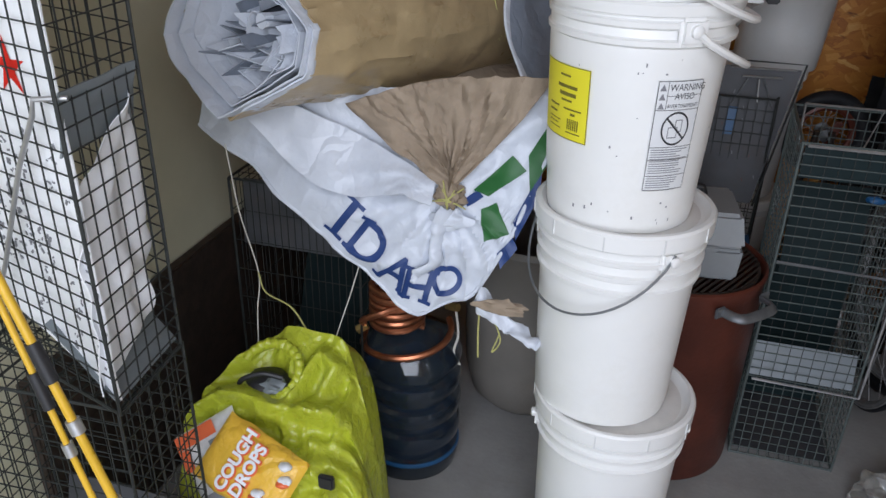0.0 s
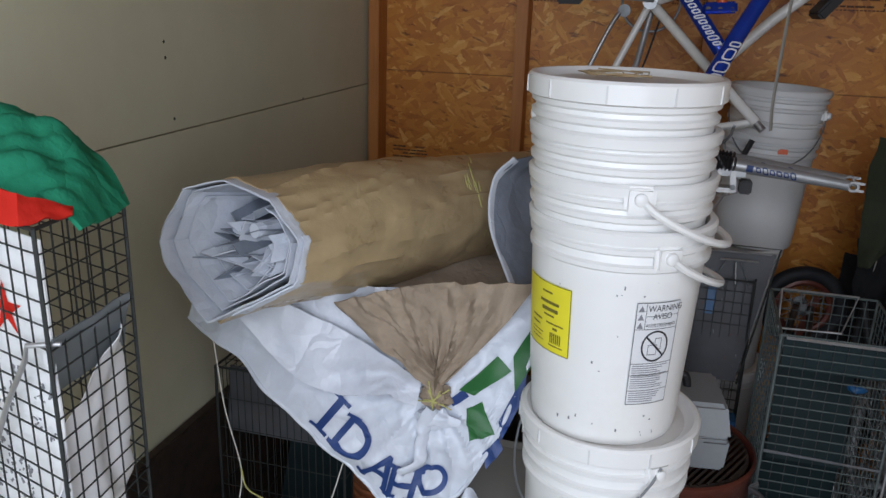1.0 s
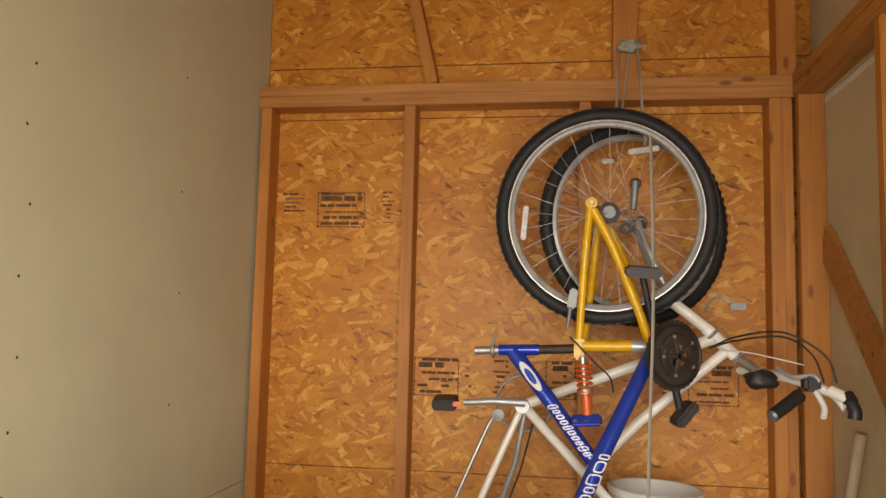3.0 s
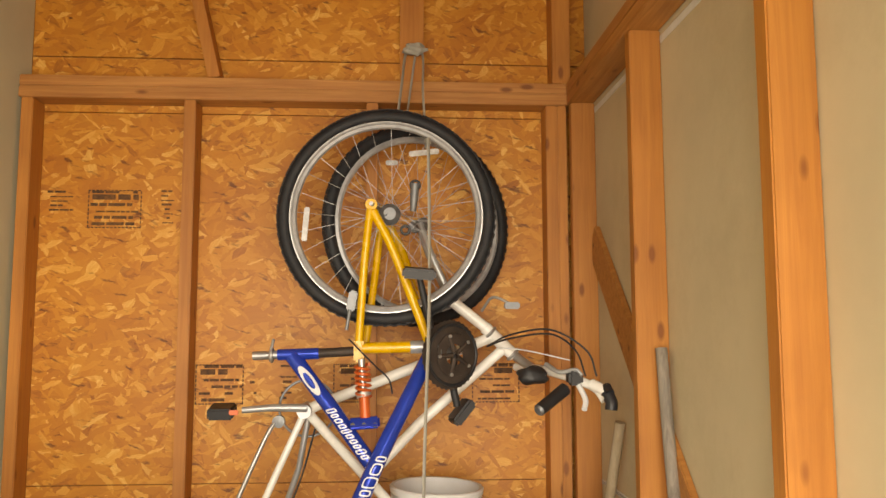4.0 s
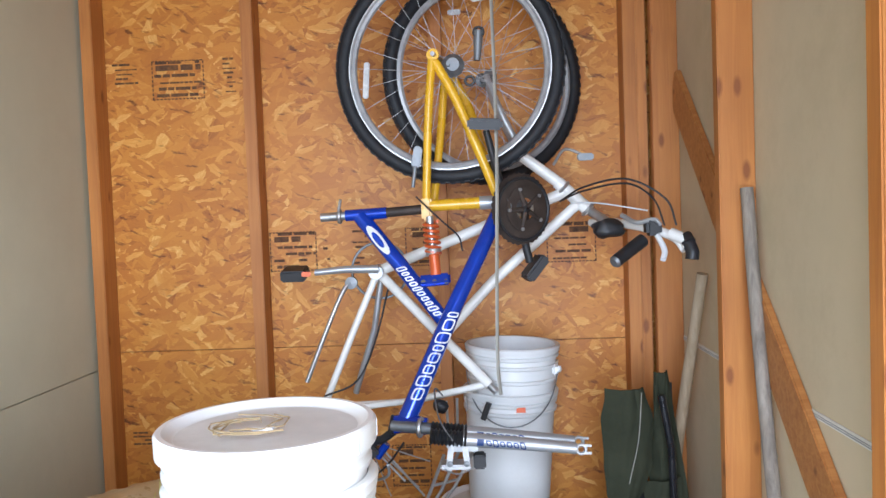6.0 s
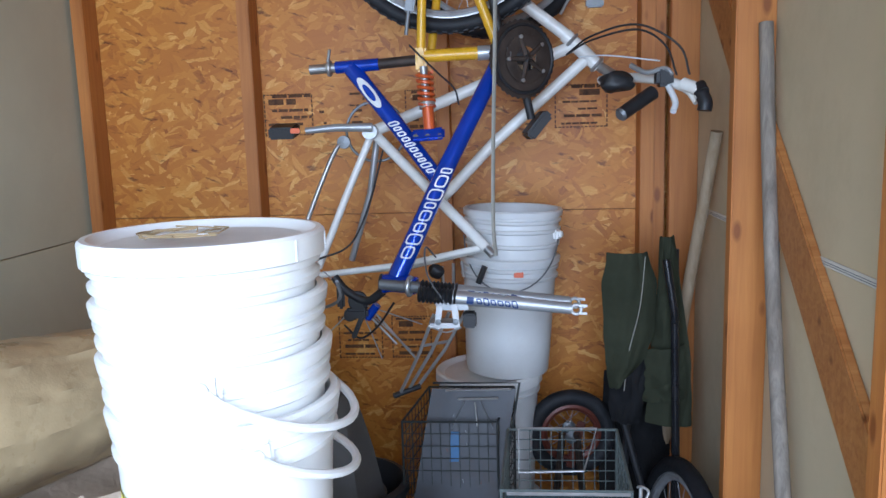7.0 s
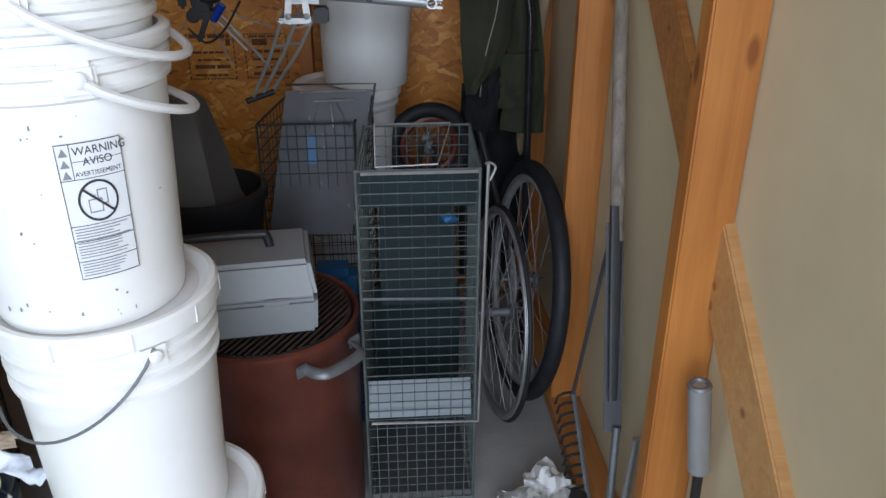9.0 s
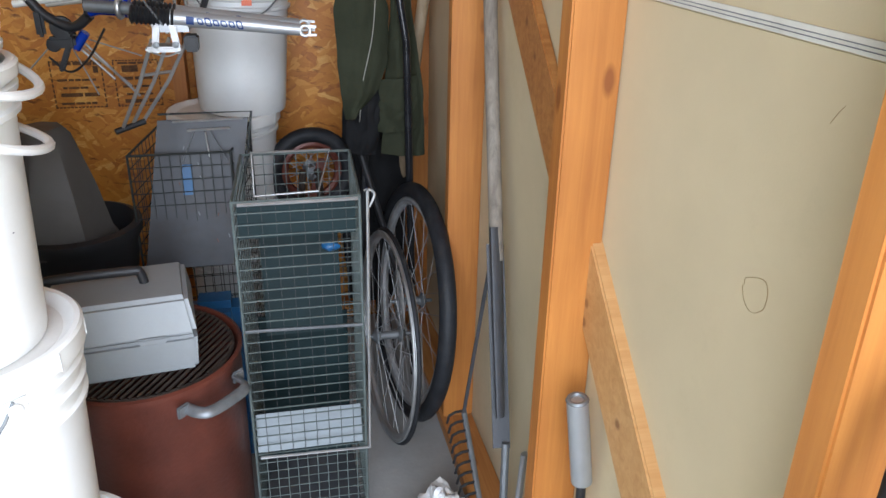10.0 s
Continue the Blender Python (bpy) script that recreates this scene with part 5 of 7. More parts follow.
U = Vector((-0.955, 0.296, 0)) * 0.30
V = Vector((-0.10, 0.995, 0)) * 0.165
K = Vector((-0.142, 1.10, 0))
lower_trap = trap("wire_trap", "dark wire cage trap standing under another", K + Vector((-0.012, 0.01, 0)), Vector((-0.30, -0.01, 0)), Vector((-0.01, 0.165, 0)), 0.672, 12, 7, 25, WIRE, 0.0011)
plate(lower_trap, "trap_door", K + Vector((-0.02, 0.05, 0.05)), (-0.25, 0, 0), (0, 0.1, 0.32), GALV, "dark steel door plate")
upper_trap = trap("wire_trap", "wire cage trap stuffed with a white sheet, under green cloth", K + Vector((0, 0, 0.675)), U, V, 0.55, 11, 6, 20, WIRE, 0.0011)
zt = 0.675
plate(upper_trap, "trigger_plate", K + Vector((0, 0.005, zt + 0.425)), V * 0.92, (-0.015, 0, -0.075), GALV_LIGHT, "bent grey trigger plate", 0.002, 0.004)
plate(upper_trap, "trap_ramp", K + V * 0.05 + Vector((-0.006, 0, zt + 0.012)), V * 0.95, (-0.12, 0.03, 0.08), GALV_LIGHT, "grey ramp plate", 0.002)
rod("latch_rod", [K + U * 0.02 + Vector((0.012, 0.01, zt + 0.418)), K + U * 0.085 + Vector((0, -0.012, zt + 0.418)), K + U * 0.10 + Vector((0, -0.014, zt + 0.40)), K + U * 0.28 + Vector((0, -0.013, zt + 0.328)), K + U * 0.587 + Vector((0, -0.012, zt + 0.174)), K + U * 0.84 + Vector((0, -0.012, zt + 0.06))], 0.0032, STEEL, upper_trap, "bright latch rod")
white = thing("white_sheet", "crumpled white printed sheet stuffed into a cage trap", "sheet", tuple(K + Vector((0, 0, zt))))


def white_front(a, b):
    p = K + U * (0.015 + 0.97 * a) + Vector((0.0, 0.012, zt))
    low_edge = 0.015 + 0.10 * a
    return p + Vector((0, 0.004 * noise.noise(Vector((a * 4, b * 6, 2))), low_edge + (0.535 - low_edge) * b))


wf = part("front_fold", sheet(bmesh.new(), white_front, 24, 30, 0.0015), PAPER, white)
part("side_fold", sheet(bmesh.new(), lambda a, b: K + V * (0.03 + 0.85 * a) + Vector((-0.006 - 0.02 * b + 0.02 * noise.noise(Vector((a * 3, b * 5, 7))), 0, zt + 0.02 + (0.27 + 0.03 * a) * (1 - b) * (1 - 0.25 * a) + 0.05 * a + (0.10 * a if b < 0.3 else 0))), 20, 20, 0.0015), PAPER, white)
bm = bmesh.new()
for k in range(900):
    a, b = random.random() ** 0.8, random.uniform(0.05, 0.66)
    if abs(noise.noise(Vector((a * 5 + b * 3, b * 6, 1.5)))) > 0.16:
        continue
    c = white_front(a, b) + Vector((0, -0.0025, 0))
    q = random.uniform(0.0012, 0.004)
    t = pose(0, 0, 0, 0, random.uniform(0, 180), math.degrees(math.atan2(U.y, U.x)))
    box(bm, (-q, -0.0004, -q * 0.5), (q, 0.0004, q * 0.5), 0, Matrix.Translation(c) @ t)
tagged(part("dark_print", bm, INK_GREY, wf, "grey branch-like print", False), "", "", "", "stuff")
bm = bmesh.new()
for k in range(5):
    a0 = 2 * math.pi * k / 5 + 0.3
    pts = [(0.036 * math.cos(a0), 0.036 * math.sin(a0)), (0.012 * math.cos(a0 + 0.63), 0.012 * math.sin(a0 + 0.63)), (0, 0), (0.012 * math.cos(a0 - 0.63), 0.012 * math.sin(a0 - 0.63))]
    cc = white_front(0.30, 0.80) + Vector((0, -0.003, 0))
    ux = U.normalized()
    bm.faces.new([bm.verts.new(cc + ux * p[0] + Vector((0, 0, p[1]))) for p in pts])
part("red_star", bm, RED, wf, "red printed star", False)

cloth_ob = thing("green_cloth", "folded dark green cloth with a red trim on a cage trap", "cloth", tuple(K + Vector((0, 0, zt + 0.55))))


def cloth_fn(a, b):
    """Draped cloth set back from the front corner: low at its edges, high in the middle."""
    z0 = zt + 0.556
    if a < 0.5:
        f = (K + V * 0.34 + Vector((0.014, 0, 0))).lerp(K + U * 0.42 - V * 0.04, a * 2)
    else:
        f = (K + U * 0.42 - V * 0.04).lerp(K + U * 1.05 - V * 0.1, a * 2 - 1)
    p = f.lerp((K + V * 1.0 + Vector((0.004, 0, 0))).lerp(K + U * 1.05 + V * 1.1, a), b)
    rise = math.sin(min(1.0, a / 0.5) * math.pi / 2) * (0.22 + 0.78 * math.sin(min(1.0, b / 0.45) * math.pi / 2)) * (1 - 0.35 * max(0, b - 0.6))
    fold = 0.010 * noise.noise(Vector((a * 5, b * 4, 3))) - 0.014 * abs(noise.noise(Vector((a * 7 + b * 4, b * 2, 9)))) + 0.006 * math.sin(9 * b + 5 * a)
    hang = 0.022 * max(0.0, 1 - a / 0.10) ** 1.5
    return Vector((p.x, p.y, z0 + 0.082 * rise + fold * min(1, 0.3 + a * 4) - hang))


part("fold", sheet(bmesh.new(), cloth_fn, 48, 40, 0.006), GREEN_CLOTH, cloth_ob)
part("under_fold", sheet(bmesh.new(), lambda a, b: cloth_fn(0.12 + 0.88 * a, 0.10 + 0.9 * b) * 1.0 + Vector((-0.004, 0.006, -0.022 - 0.01 * a)), 24, 20, 0.006), GREEN_CLOTH, cloth_ob)


def ribbon(a, b):
    p = (K + V * 0.38).lerp(K + U * 0.10, min(1, a * 1.6)) if a < 0.625 else (K + U * 0.10).lerp(K + U * 0.7, (a - 0.625) / 0.375)
    w = 0.005 + 0.028 * min(1.0, a * 1.5)
    return p + Vector((0.012 - 0.010 * b, -0.012 + 0.012 * b, zt + 0.552 + w * b + 0.004 * noise.noise(Vector((a * 5, b * 2, 4)))))


part("red_trim", sheet(bmesh.new(), ribbon, 30, 8, 0.004), RED, cloth_ob, "red ribbon trim")

for k, (p, q, r) in enumerate((((-0.195, 1.012, 0.96), (-0.085, 1.0, 0.643), 0.0055), ((-0.20, 1.015, 0.91), (-0.115, 1.0, 0.634), 0.004))):
    p, q = Vector(p), Vector(q)
    foot = q + (q - p) * (q.z / (p.z - q.z))
    pole = thing("fishing_rod", "yellow fibreglass fishing rod leaning on a cage trap", "fishing rod", (foot.x, foot.y, 0), "fishing rods")
    rod("blank", [p, foot], r, YELLOW_ROD, pole, "", 10)
    for s in (0.12, 0.22, 0.33, 0.46):
        a = p.lerp(foot, s)
        b = p.lerp(foot, s + (0.05 if s < 0.15 else 0.018))
        rod("ferrule", [a, b], r + 0.003, BLACK if s < 0.15 else STEEL, pole, "", 12)

bin_ob = thing("dark_board", "dark stained board leaning along the drywall", "board", (-0.5, 1.9, 0))
part("panel", box(bmesh.new(), (-0.542, 1.30, 0.0), (-0.515, 2.75, 0.49), 0.004), RUST_DARK, bin_ob)

crate = trap("wire_trap", "large dark wire trap with a grey plate, under the tarp", (-0.085, 1.785, 0), (-0.29, 0.0, 0), (0, 0.5, 0), 0.715, 18, 12, 10, WIRE, 0.001, 0.003)
plate(crate, "trap_door", (-0.095, 1.80, 0.56), (-0.265, 0, 0), (0.0, 0.02, 0.145), GALV, "dark blue-grey door plate")
plate(crate, "inner_plate", (-0.1, 1.95, 0.05), (-0.26, 0, 0), (0.0, 0.2, 0.45), GREEN_PLATE, "dark inner plate")

# the rolled tarp
tarp = thing("rolled_tarp", "rolled tan and pale blue printed tarp with a hanging corner", "tarp", (-0.1, 1.9, 0.72))
P0, P1 = Vector((-0.195, 1.585, 1.058)), Vector((0.175, 2.36, 1.0))
D = (P1 - P0).normalized()
S = D.cross(Vector((0, 0, 1))).normalized()
W = S.cross(D)
FACE = (Vector((0.49, -0.81, 0.33)) * 0.5 - D * 0.6).normalized()


CORNERS = ((-176, 0.125), (-146, 0.117), (-97, 0.134), (-23, 0.116), (13, 0.113), (60, 0.101), (106, 0.115), (139, 0.132), (184, 0.125))


def end_radius(a):
    """Radius of the flattened, many-cornered end of the roll at the angle a."""
    d = (math.degrees(a) + 176) % 360 - 176
    for (p, r), (q, w) in zip(CORNERS, CORNERS[1:]):
        if p <= d <= q:
            g, h = radians(d - p), radians(q - d)
            return r * w * math.sin(g + h) / (r * math.sin(g) + w * math.sin(h))
    return 0.12


def roll_at(a, r, s):
    c = P0.lerp(P1, s)
    e = (S * math.cos(a) + W * math.sin(a)) * r
    return c + e + D * (e.dot(FACE) / -D.dot(FACE)) * max(0.0, 1 - s * 4.5)


rnd = random.Random(7)
for scale, a0, span, s0 in ((0.93, 0.5, 6.0, 0.002), (0.80, 2.4, 5.0, 0.02), (0.66, 3.6, 3.4, 0.05)):
    part("inner_layer", sheet(bmesh.new(), lambda u, v: roll_at(a0 + span * u, scale * (1 - 0.13 * u) * (1 - 0.10 * v) * end_radius(a0 + span * u) + 0.004 * noise.noise(Vector((u * 9, scale * 9, v))), s0 + 0.012 * noise.noise(Vector((u * 5, scale * 7, 1)))) + D * 0.13 * v, 60, 4, 0.0022), TARP_WHITE, tarp, "", False)
for k in range(34):
    # loose folds bent sharply across the hollow of the roll
    a0, r0 = rnd.uniform(0, 6.28), rnd.uniform(0.035, 0.088)
    a1, r1 = a0 + rnd.uniform(0.6, 2.2), rnd.uniform(0.01, 0.07)
    s0, bend, at_u = rnd.uniform(0.0, 0.07), rnd.uniform(-0.02, 0.02), rnd.uniform(0.3, 0.7)
    lean = S * rnd.uniform(-0.028, 0.028) + W * rnd.uniform(-0.028, 0.028)

    def layer(u, v, a0=a0, a1=a1, r0=r0, r1=r1, s0=s0, bend=bend, at_u=at_u, lean=lean):
        p, q = roll_at(a0, r0, s0), roll_at(a1, r1, s0 + 0.02)
        side = (q - p).cross(D).normalized()
        fold = u / at_u if u < at_u else (1 - u) / (1 - at_u)
        return p.lerp(q, u) + side * bend * fold + (D * 0.10 + lean) * v + D * 0.012 * fold * (1 - v)

    part("inner_layer", sheet(bmesh.new(), layer, 8, 2, 0.002), TARP_BLUE_GREY if k % 4 == 0 else TARP_WHITE, tarp, "", False)
for k in range(4):
    a, r = 1.1 + k * 1.5, 0.03 + 0.008 * k
    rod("rolled_fold", [roll_at(a, r, 0.02 + 0.02 * k), roll_at(a + 0.3, r, 0.2)], 0.013 - 0.001 * k, TARP_WHITE, tarp, "", 9)
# black plug deep in the roll: the shade of its hollow, put in as colour
part("core", lathe(bmesh.new(), ((0.092, 0.0), (0.08, 0.3)), P0.lerp(P1, 0.30), 24, Vector((0, 0, 1)).rotation_difference(D).to_matrix()), BLACK, tarp, "black plug painting the shade inside the roll")


def shell(a, b):
    turn = a * 2 * math.pi
    s = 0.014 + b * 0.986 + 0.012 * noise.noise(Vector((math.cos(turn) * 2, math.sin(turn) * 2, 5))) * (1 - b)
    fold = 0.003 * noise.noise(Vector((s * 11, math.cos(turn) * 2.2, math.sin(turn) * 2.2))) + 0.006 * noise.noise(Vector((s * 5, math.cos(turn) * 1.2, math.sin(turn) * 1.2)))
    fold += 0.0045 * (1 - min(1, 7 * abs(noise.noise(Vector((s * 3 + math.cos(turn), math.cos(turn) * 2.5 + s * 1.5, math.sin(turn) * 2.5))))))
    fold -= 0.004 * abs(noise.noise(Vector((s * 9 + 3 * math.sin(turn), math.cos(turn) * 4, 9))))
    mix = min(1, b * 3)
    r = (1.0 * end_radius(turn) * (1 - mix) + mix * 0.127) * (1 - 0.10 * b) + fold
    return roll_at(turn, r, s)


bm = bmesh.new()
sheet(bm, shell, 96, 90, 0.0)
bmesh.ops.remove_doubles(bm, verts=bm.verts, dist=0.0004)
bmesh.ops.solidify(bm, geom=bm.faces[:], thickness=0.003)
part("outer_layer", bm, TARP_TAN, tarp, "creased tan outer layer")
part("turned_edge", sheet(bmesh.new(), lambda a, b: roll_at(-1.45 + 1.75 * a, (0.002 + end_radius(-1.45 + 1.75 * a)) + 0.004 * noise.noise(Vector((a * 5, b * 3, 1))), -0.004 + b * (0.035 + 0.03 * noise.noise(Vector((a * 4, 2, 2))))), 24, 8, 0.003), TARP_WHITE, tarp, "pale turned edge")
part("outer_band", sheet(bmesh.new(), lambda a, b: roll_at(2 * math.pi * a, 0.97 * end_radius(2 * math.pi * a) + 0.003 * noise.noise(Vector((math.cos(6.28 * a) * 3, math.sin(6.28 * a) * 3, b))), -0.012 + 0.012 * noise.noise(Vector((math.cos(6.28 * a) * 2, math.sin(6.28 * a) * 2, 5))) + 0.08 * b), 96, 5, 0.003), TARP_WHITE, tarp, "pale outer band at the roll end")
part("far_end", lathe(bmesh.new(), ((0.10, -0.01), (0.06, 0.002), (0.0, 0.004)), P1, 24, Vector((0, 0, 1)).rotation_difference(D).to_matrix()), TARP_BLUE_GREY, tarp)
part("under_fold_mass", lump((-0.02, 2.08, 0.845), (0.30, 0.30, 0.105), 4, 0.25, 2.0, 4), BURLAP, tarp, "creased tan folds under the roll")
KN = Vector((0.137, 0, 0.792))


PULLS = ((174, 9, 0.020), (186, 6, 0.012), (199, 8, 0.016), (216, 6, 0.010), (231, 8, 0.016), (247, 6, 0.012), (262, 5, 0.016), (279, 6, 0.014), (298, 7, 0.016), (318, 6, 0.012), (342, 8, 0.014))


def depth(x, z):
    """How far back the hanging corner lies: long folds pulled tight towards the knot, few small creases."""
    a = math.degrees(math.atan2(z - KN.z, x - KN.x)) % 360
    d = math.hypot(x - KN.x, z - KN.z)
    y = 1.662 + 0.20 * (z - 0.55) + 0.05 * (x + 0.1) ** 2
    wander = 10 * noise.noise(Vector((d * 7, a * 0.02, 3.5)))
    for at, width, high in PULLS:
        y -= high * math.exp(-abs(a + wander - at) / width) * min(1, d * 9) * min(1, 0.30 / (d + 0.12))
    y += 0.018 * noise.noise(Vector((x * 6, z * 6, 0.5))) + 0.030 * (abs(noise.noise(Vector((x * 7 + z * 7, z * 9 - x * 5, 4.5)))) - 0.35) + 0.006 * (abs(noise.noise(Vector((x * 19 - z * 9, z * 16 + x * 12, 1.5)))) - 0.3) + 0.004
    return y - 0.02 * math.exp(-d * d / 0.004)


def poly(points, u):
    for (a, p), (b, q) in zip(points, points[1:]):
        if u <= b:
            s = (u - a) / (b - a)
            return (p[0] + (q[0] - p[0]) * s, p[1] + (q[1] - p[1]) * s)
    return points[-1][1]


HEM = ((0, (-0.385, 0.85)), (0.2, (-0.27, 0.785)), (0.45, (-0.10, 0.665)), (0.66, (0.065, 0.548)), (0.70, (0.085, 0.545)), (0.84, (0.192, 0.60)), (0.92, (0.25, 0.72)), (1, (0.298, 0.87)))
TOPLINE = ((0, (-0.375, 0.915)), (0.25, (-0.24, 0.935)), (1, (0.305, 0.975)))


def drape(a, b):
    t, h = poly(TOPLINE, a), poly(HEM, a)
    x, z = t[0] + (h[0] - t[0]) * b, t[1] + (h[1] - t[1]) * b
    y = depth(x, z) + 0.06 * max(0, 0.25 - b)
    return Vector((x, y, z))


hang = part("hanging_corner", sheet(bmesh.new(), drape, 130, 84, 0.0025), TARP_WHITE, tarp, "pale blue-white hanging tarp corner")
part("hem", tube(bmesh.new(), [drape(k / 60, 1.0) + Vector((0, -0.002, 0.002)) for k in range(61)], 0.004, 6, None, False, 0.6), TARP_WHITE, hang)
part("second_fold", sheet(bmesh.new(), lambda a, b: Vector((-0.26 + 0.37 * a, depth(-0.26 + 0.37 * a, 0.93 - 0.13 * a - 0.10 * b * (1 - 0.4 * a)) - 0.02 - 0.026 * b, 0.945 - 0.13 * a - (0.035 + 0.075 * math.sin(math.pi * min(1, a * 1.1 + 0.05))) * b)), 40, 14, 0.002), TARP_WHITE, hang)
tan_fold = part("tan_fold", sheet(bmesh.new(), lambda a, b: (lambda x, z: Vector((x, depth(x, z) - 0.016 - 0.035 * math.sin(math.pi * a) * (1 - b) - 0.030 * abs(noise.noise(Vector((a * 8 + b, b * 1.6, 1)))) - 0.012 * abs(noise.noise(Vector((a * 17 - b * 3, b * 3, 6)))), z)))(-0.075 + 0.365 * a + (0.137 - (-0.075 + 0.365 * a)) * b ** 1.25, (0.925 + 0.075 * a + 0.03 * math.sin(math.pi * a)) + (0.800 - 0.925 - 0.075 * a) * b), 60, 40, 0.002), BURLAP, tarp, "creased tan fold gathered by a knot")

LINE = ((0, (-0.133, 0.705)), (0.36, (-0.02, 0.622)), (0.62, (0.055, 0.573)), (0.8, (0.115, 0.567)), (1.0, (0.185, 0.612)))


def on_drape(x0, w):
    """Lays one letter of the width w on the hanging corner, upright on the hem at x0 metres along it."""
    u = min(1.0, (x0 + w / 2) / 0.385)
    p, q = poly(LINE, max(0, u - 0.12)), poly(LINE, min(1, u + 0.12))
    d = Vector((q[0] - p[0], q[1] - p[1])).normalized()
    c = poly(LINE, u)

    def fn(x, y):
        xx, zz = c[0] + d.x * (x - w / 2) - d.y * y, c[1] + d.y * (x - w / 2) + d.x * y
        return Vector((xx, depth(xx, zz) - 0.0058, zz))
    return fn


for ch, x, size, w in (("I", 0.030, 0.112, 0.03), ("D", 0.078, 0.100, 0.066), ("A", 0.160, 0.092, 0.064), ("H", 0.236, 0.084, 0.052), ("O", 0.322, 0.074, 0.056)):
    bm = lettering(ch, size * 1.06, 0.0016)
    lo = min(v.co.x for v in bm.verts)
    k = w / (max(v.co.x for v in bm.verts) - lo) if ch != "I" else 1.0
    for v in bm.verts:
        v.co.x = (v.co.x - lo) * k + (0.008 if ch == "I" else 0)
        v.co.y += 0.008
    top_z = max(v.co.y for v in bm.verts)
    feet = {"I": ((-0.006, 0.036),), "D": ((-0.008, 0.02),), "A": ((-0.008, 0.014), (w - 0.014, w + 0.008)), "H": ((-0.007, 0.018), (w - 0.018, w + 0.007)), "O": ()}[ch]
    for f0, f1 in feet:
        join(bm, rect(f0, 0.005, f1, 0.0125, 3))
        if ch != "A":
            join(bm, rect(f0, top_z - 0.005, f1, top_z + 0.0025, 3))
    part("lettering", mapped(bm, on_drape(x, w), 3), PRINT_BLUE, hang, "dark blue printed letter", False)


def patch(corners, mat, name="printed_shape"):
    a, b, c, d = [Vector((p[0], 0, p[1])) for p in corners]

    def fn(u, v):
        p = a.lerp(b, u).lerp(d.lerp(c, u), v)
        return Vector((p.x, depth(p.x, p.z) - 0.0055, p.z))
    return part(name, sheet(bmesh.new(), fn, 12, 12, 0), mat, hang, "", False)


patch(((0.175, 0.80), (0.235, 0.86), (0.262, 0.835), (0.20, 0.785)), GREEN_PRINT)
patch(((0.19, 0.765), (0.215, 0.775), (0.245, 0.725), (0.20, 0.705)), GREEN_PRINT)
patch(((0.262, 0.86), (0.298, 0.93), (0.298, 0.85), (0.272, 0.80)), GREEN_PRINT)
patch(((0.16, 0.785), (0.182, 0.80), (0.192, 0.785), (0.168, 0.772)), PRINT_BLUE)
patch(((0.250, 0.75), (0.288, 0.84), (0.292, 0.80), (0.257, 0.715)), PRINT_BLUE)
patch(((0.225, 0.685), (0.252, 0.72), (0.262, 0.70), (0.235, 0.66)), PRINT_BLUE)
part("knot", lump((0.137, depth(0.137, 0.792) - 0.015, 0.788), (0.026, 0.02, 0.022), 5, 0.5, 2.5, 3), BURLAP, tarp, "twine-bound knot")
for k in range(5):
    a = 1.0 + k * 1.2
    rod("knot_twine", smooth_line([(0.137 + 0.02 * math.cos(a), depth(0.137, 0.79) - 0.03, 0.79 + 0.02 * math.sin(a)), (0.137, depth(0.137, 0.79) - 0.038, 0.79), (0.137 + 0.035 * math.cos(a + 2.4), depth(0.137, 0.79) - 0.026, 0.788 + 0.035 * math.sin(a + 2.4))]), 0.0014, ROPE_GREEN, tarp, "", 5)
crumpled(rod("tie_strip", smooth_line([(0.135, depth(0.135, .77) - 0.02, 0.772), (0.12, depth(0.12, .72) - 0.02, 0.715), (0.115, depth(0.115, .67) - 0.016, 0.668), (0.085, depth(0.085, .63) - 0.012, 0.635)]), 0.017, TARP_WHITE, tarp, "twisted pale tie strip", 10, 0.010, 0.5), 0.010, 28)
part("tie_end", lump((0.14, depth(0.14, .745) - 0.02, 0.745), (0.034, 0.012, 0.018), 8, 0.5, 2, 3), TARP_WHITE, tarp)
crumpled(rod("tail", smooth_line([(0.20, 1.66, 0.605), (0.235, 1.645, 0.582), (0.275, 1.63, 0.567), (0.325, 1.615, 0.545)]), 0.019, TARP_WHITE, tarp, "twisted pale tail with a brown end", 14, 0.012, 0.45), 0.014, 30)
part("tail_fold", lump((0.245, 1.64, 0.60), (0.04, 0.01, 0.014), 11, 0.6, 2, 3), BURLAP, tarp)
HEMLINE = [Vector(p) for p in smooth_line([(0.20, 2.0, 1.165), (0.163, 1.995, 1.12), (0.168, 1.95, 1.04), (0.215, 1.91, 0.95), (0.255, 1.89, 0.88)])]


def flap(a, b):
    k = b * (len(HEMLINE) - 1)
    p = HEMLINE[int(k)].lerp(HEMLINE[min(len(HEMLINE) - 1, int(k) + 1)], k - int(k))
    return p + Vector((0.15 * a, 0.16 * a + 0.02 * noise.noise(Vector((a * 3, b * 4, 8))), 0.09 * math.sin(math.pi * 0.5 * a) * (1 - b) * 0.4 - 0.03 * a))


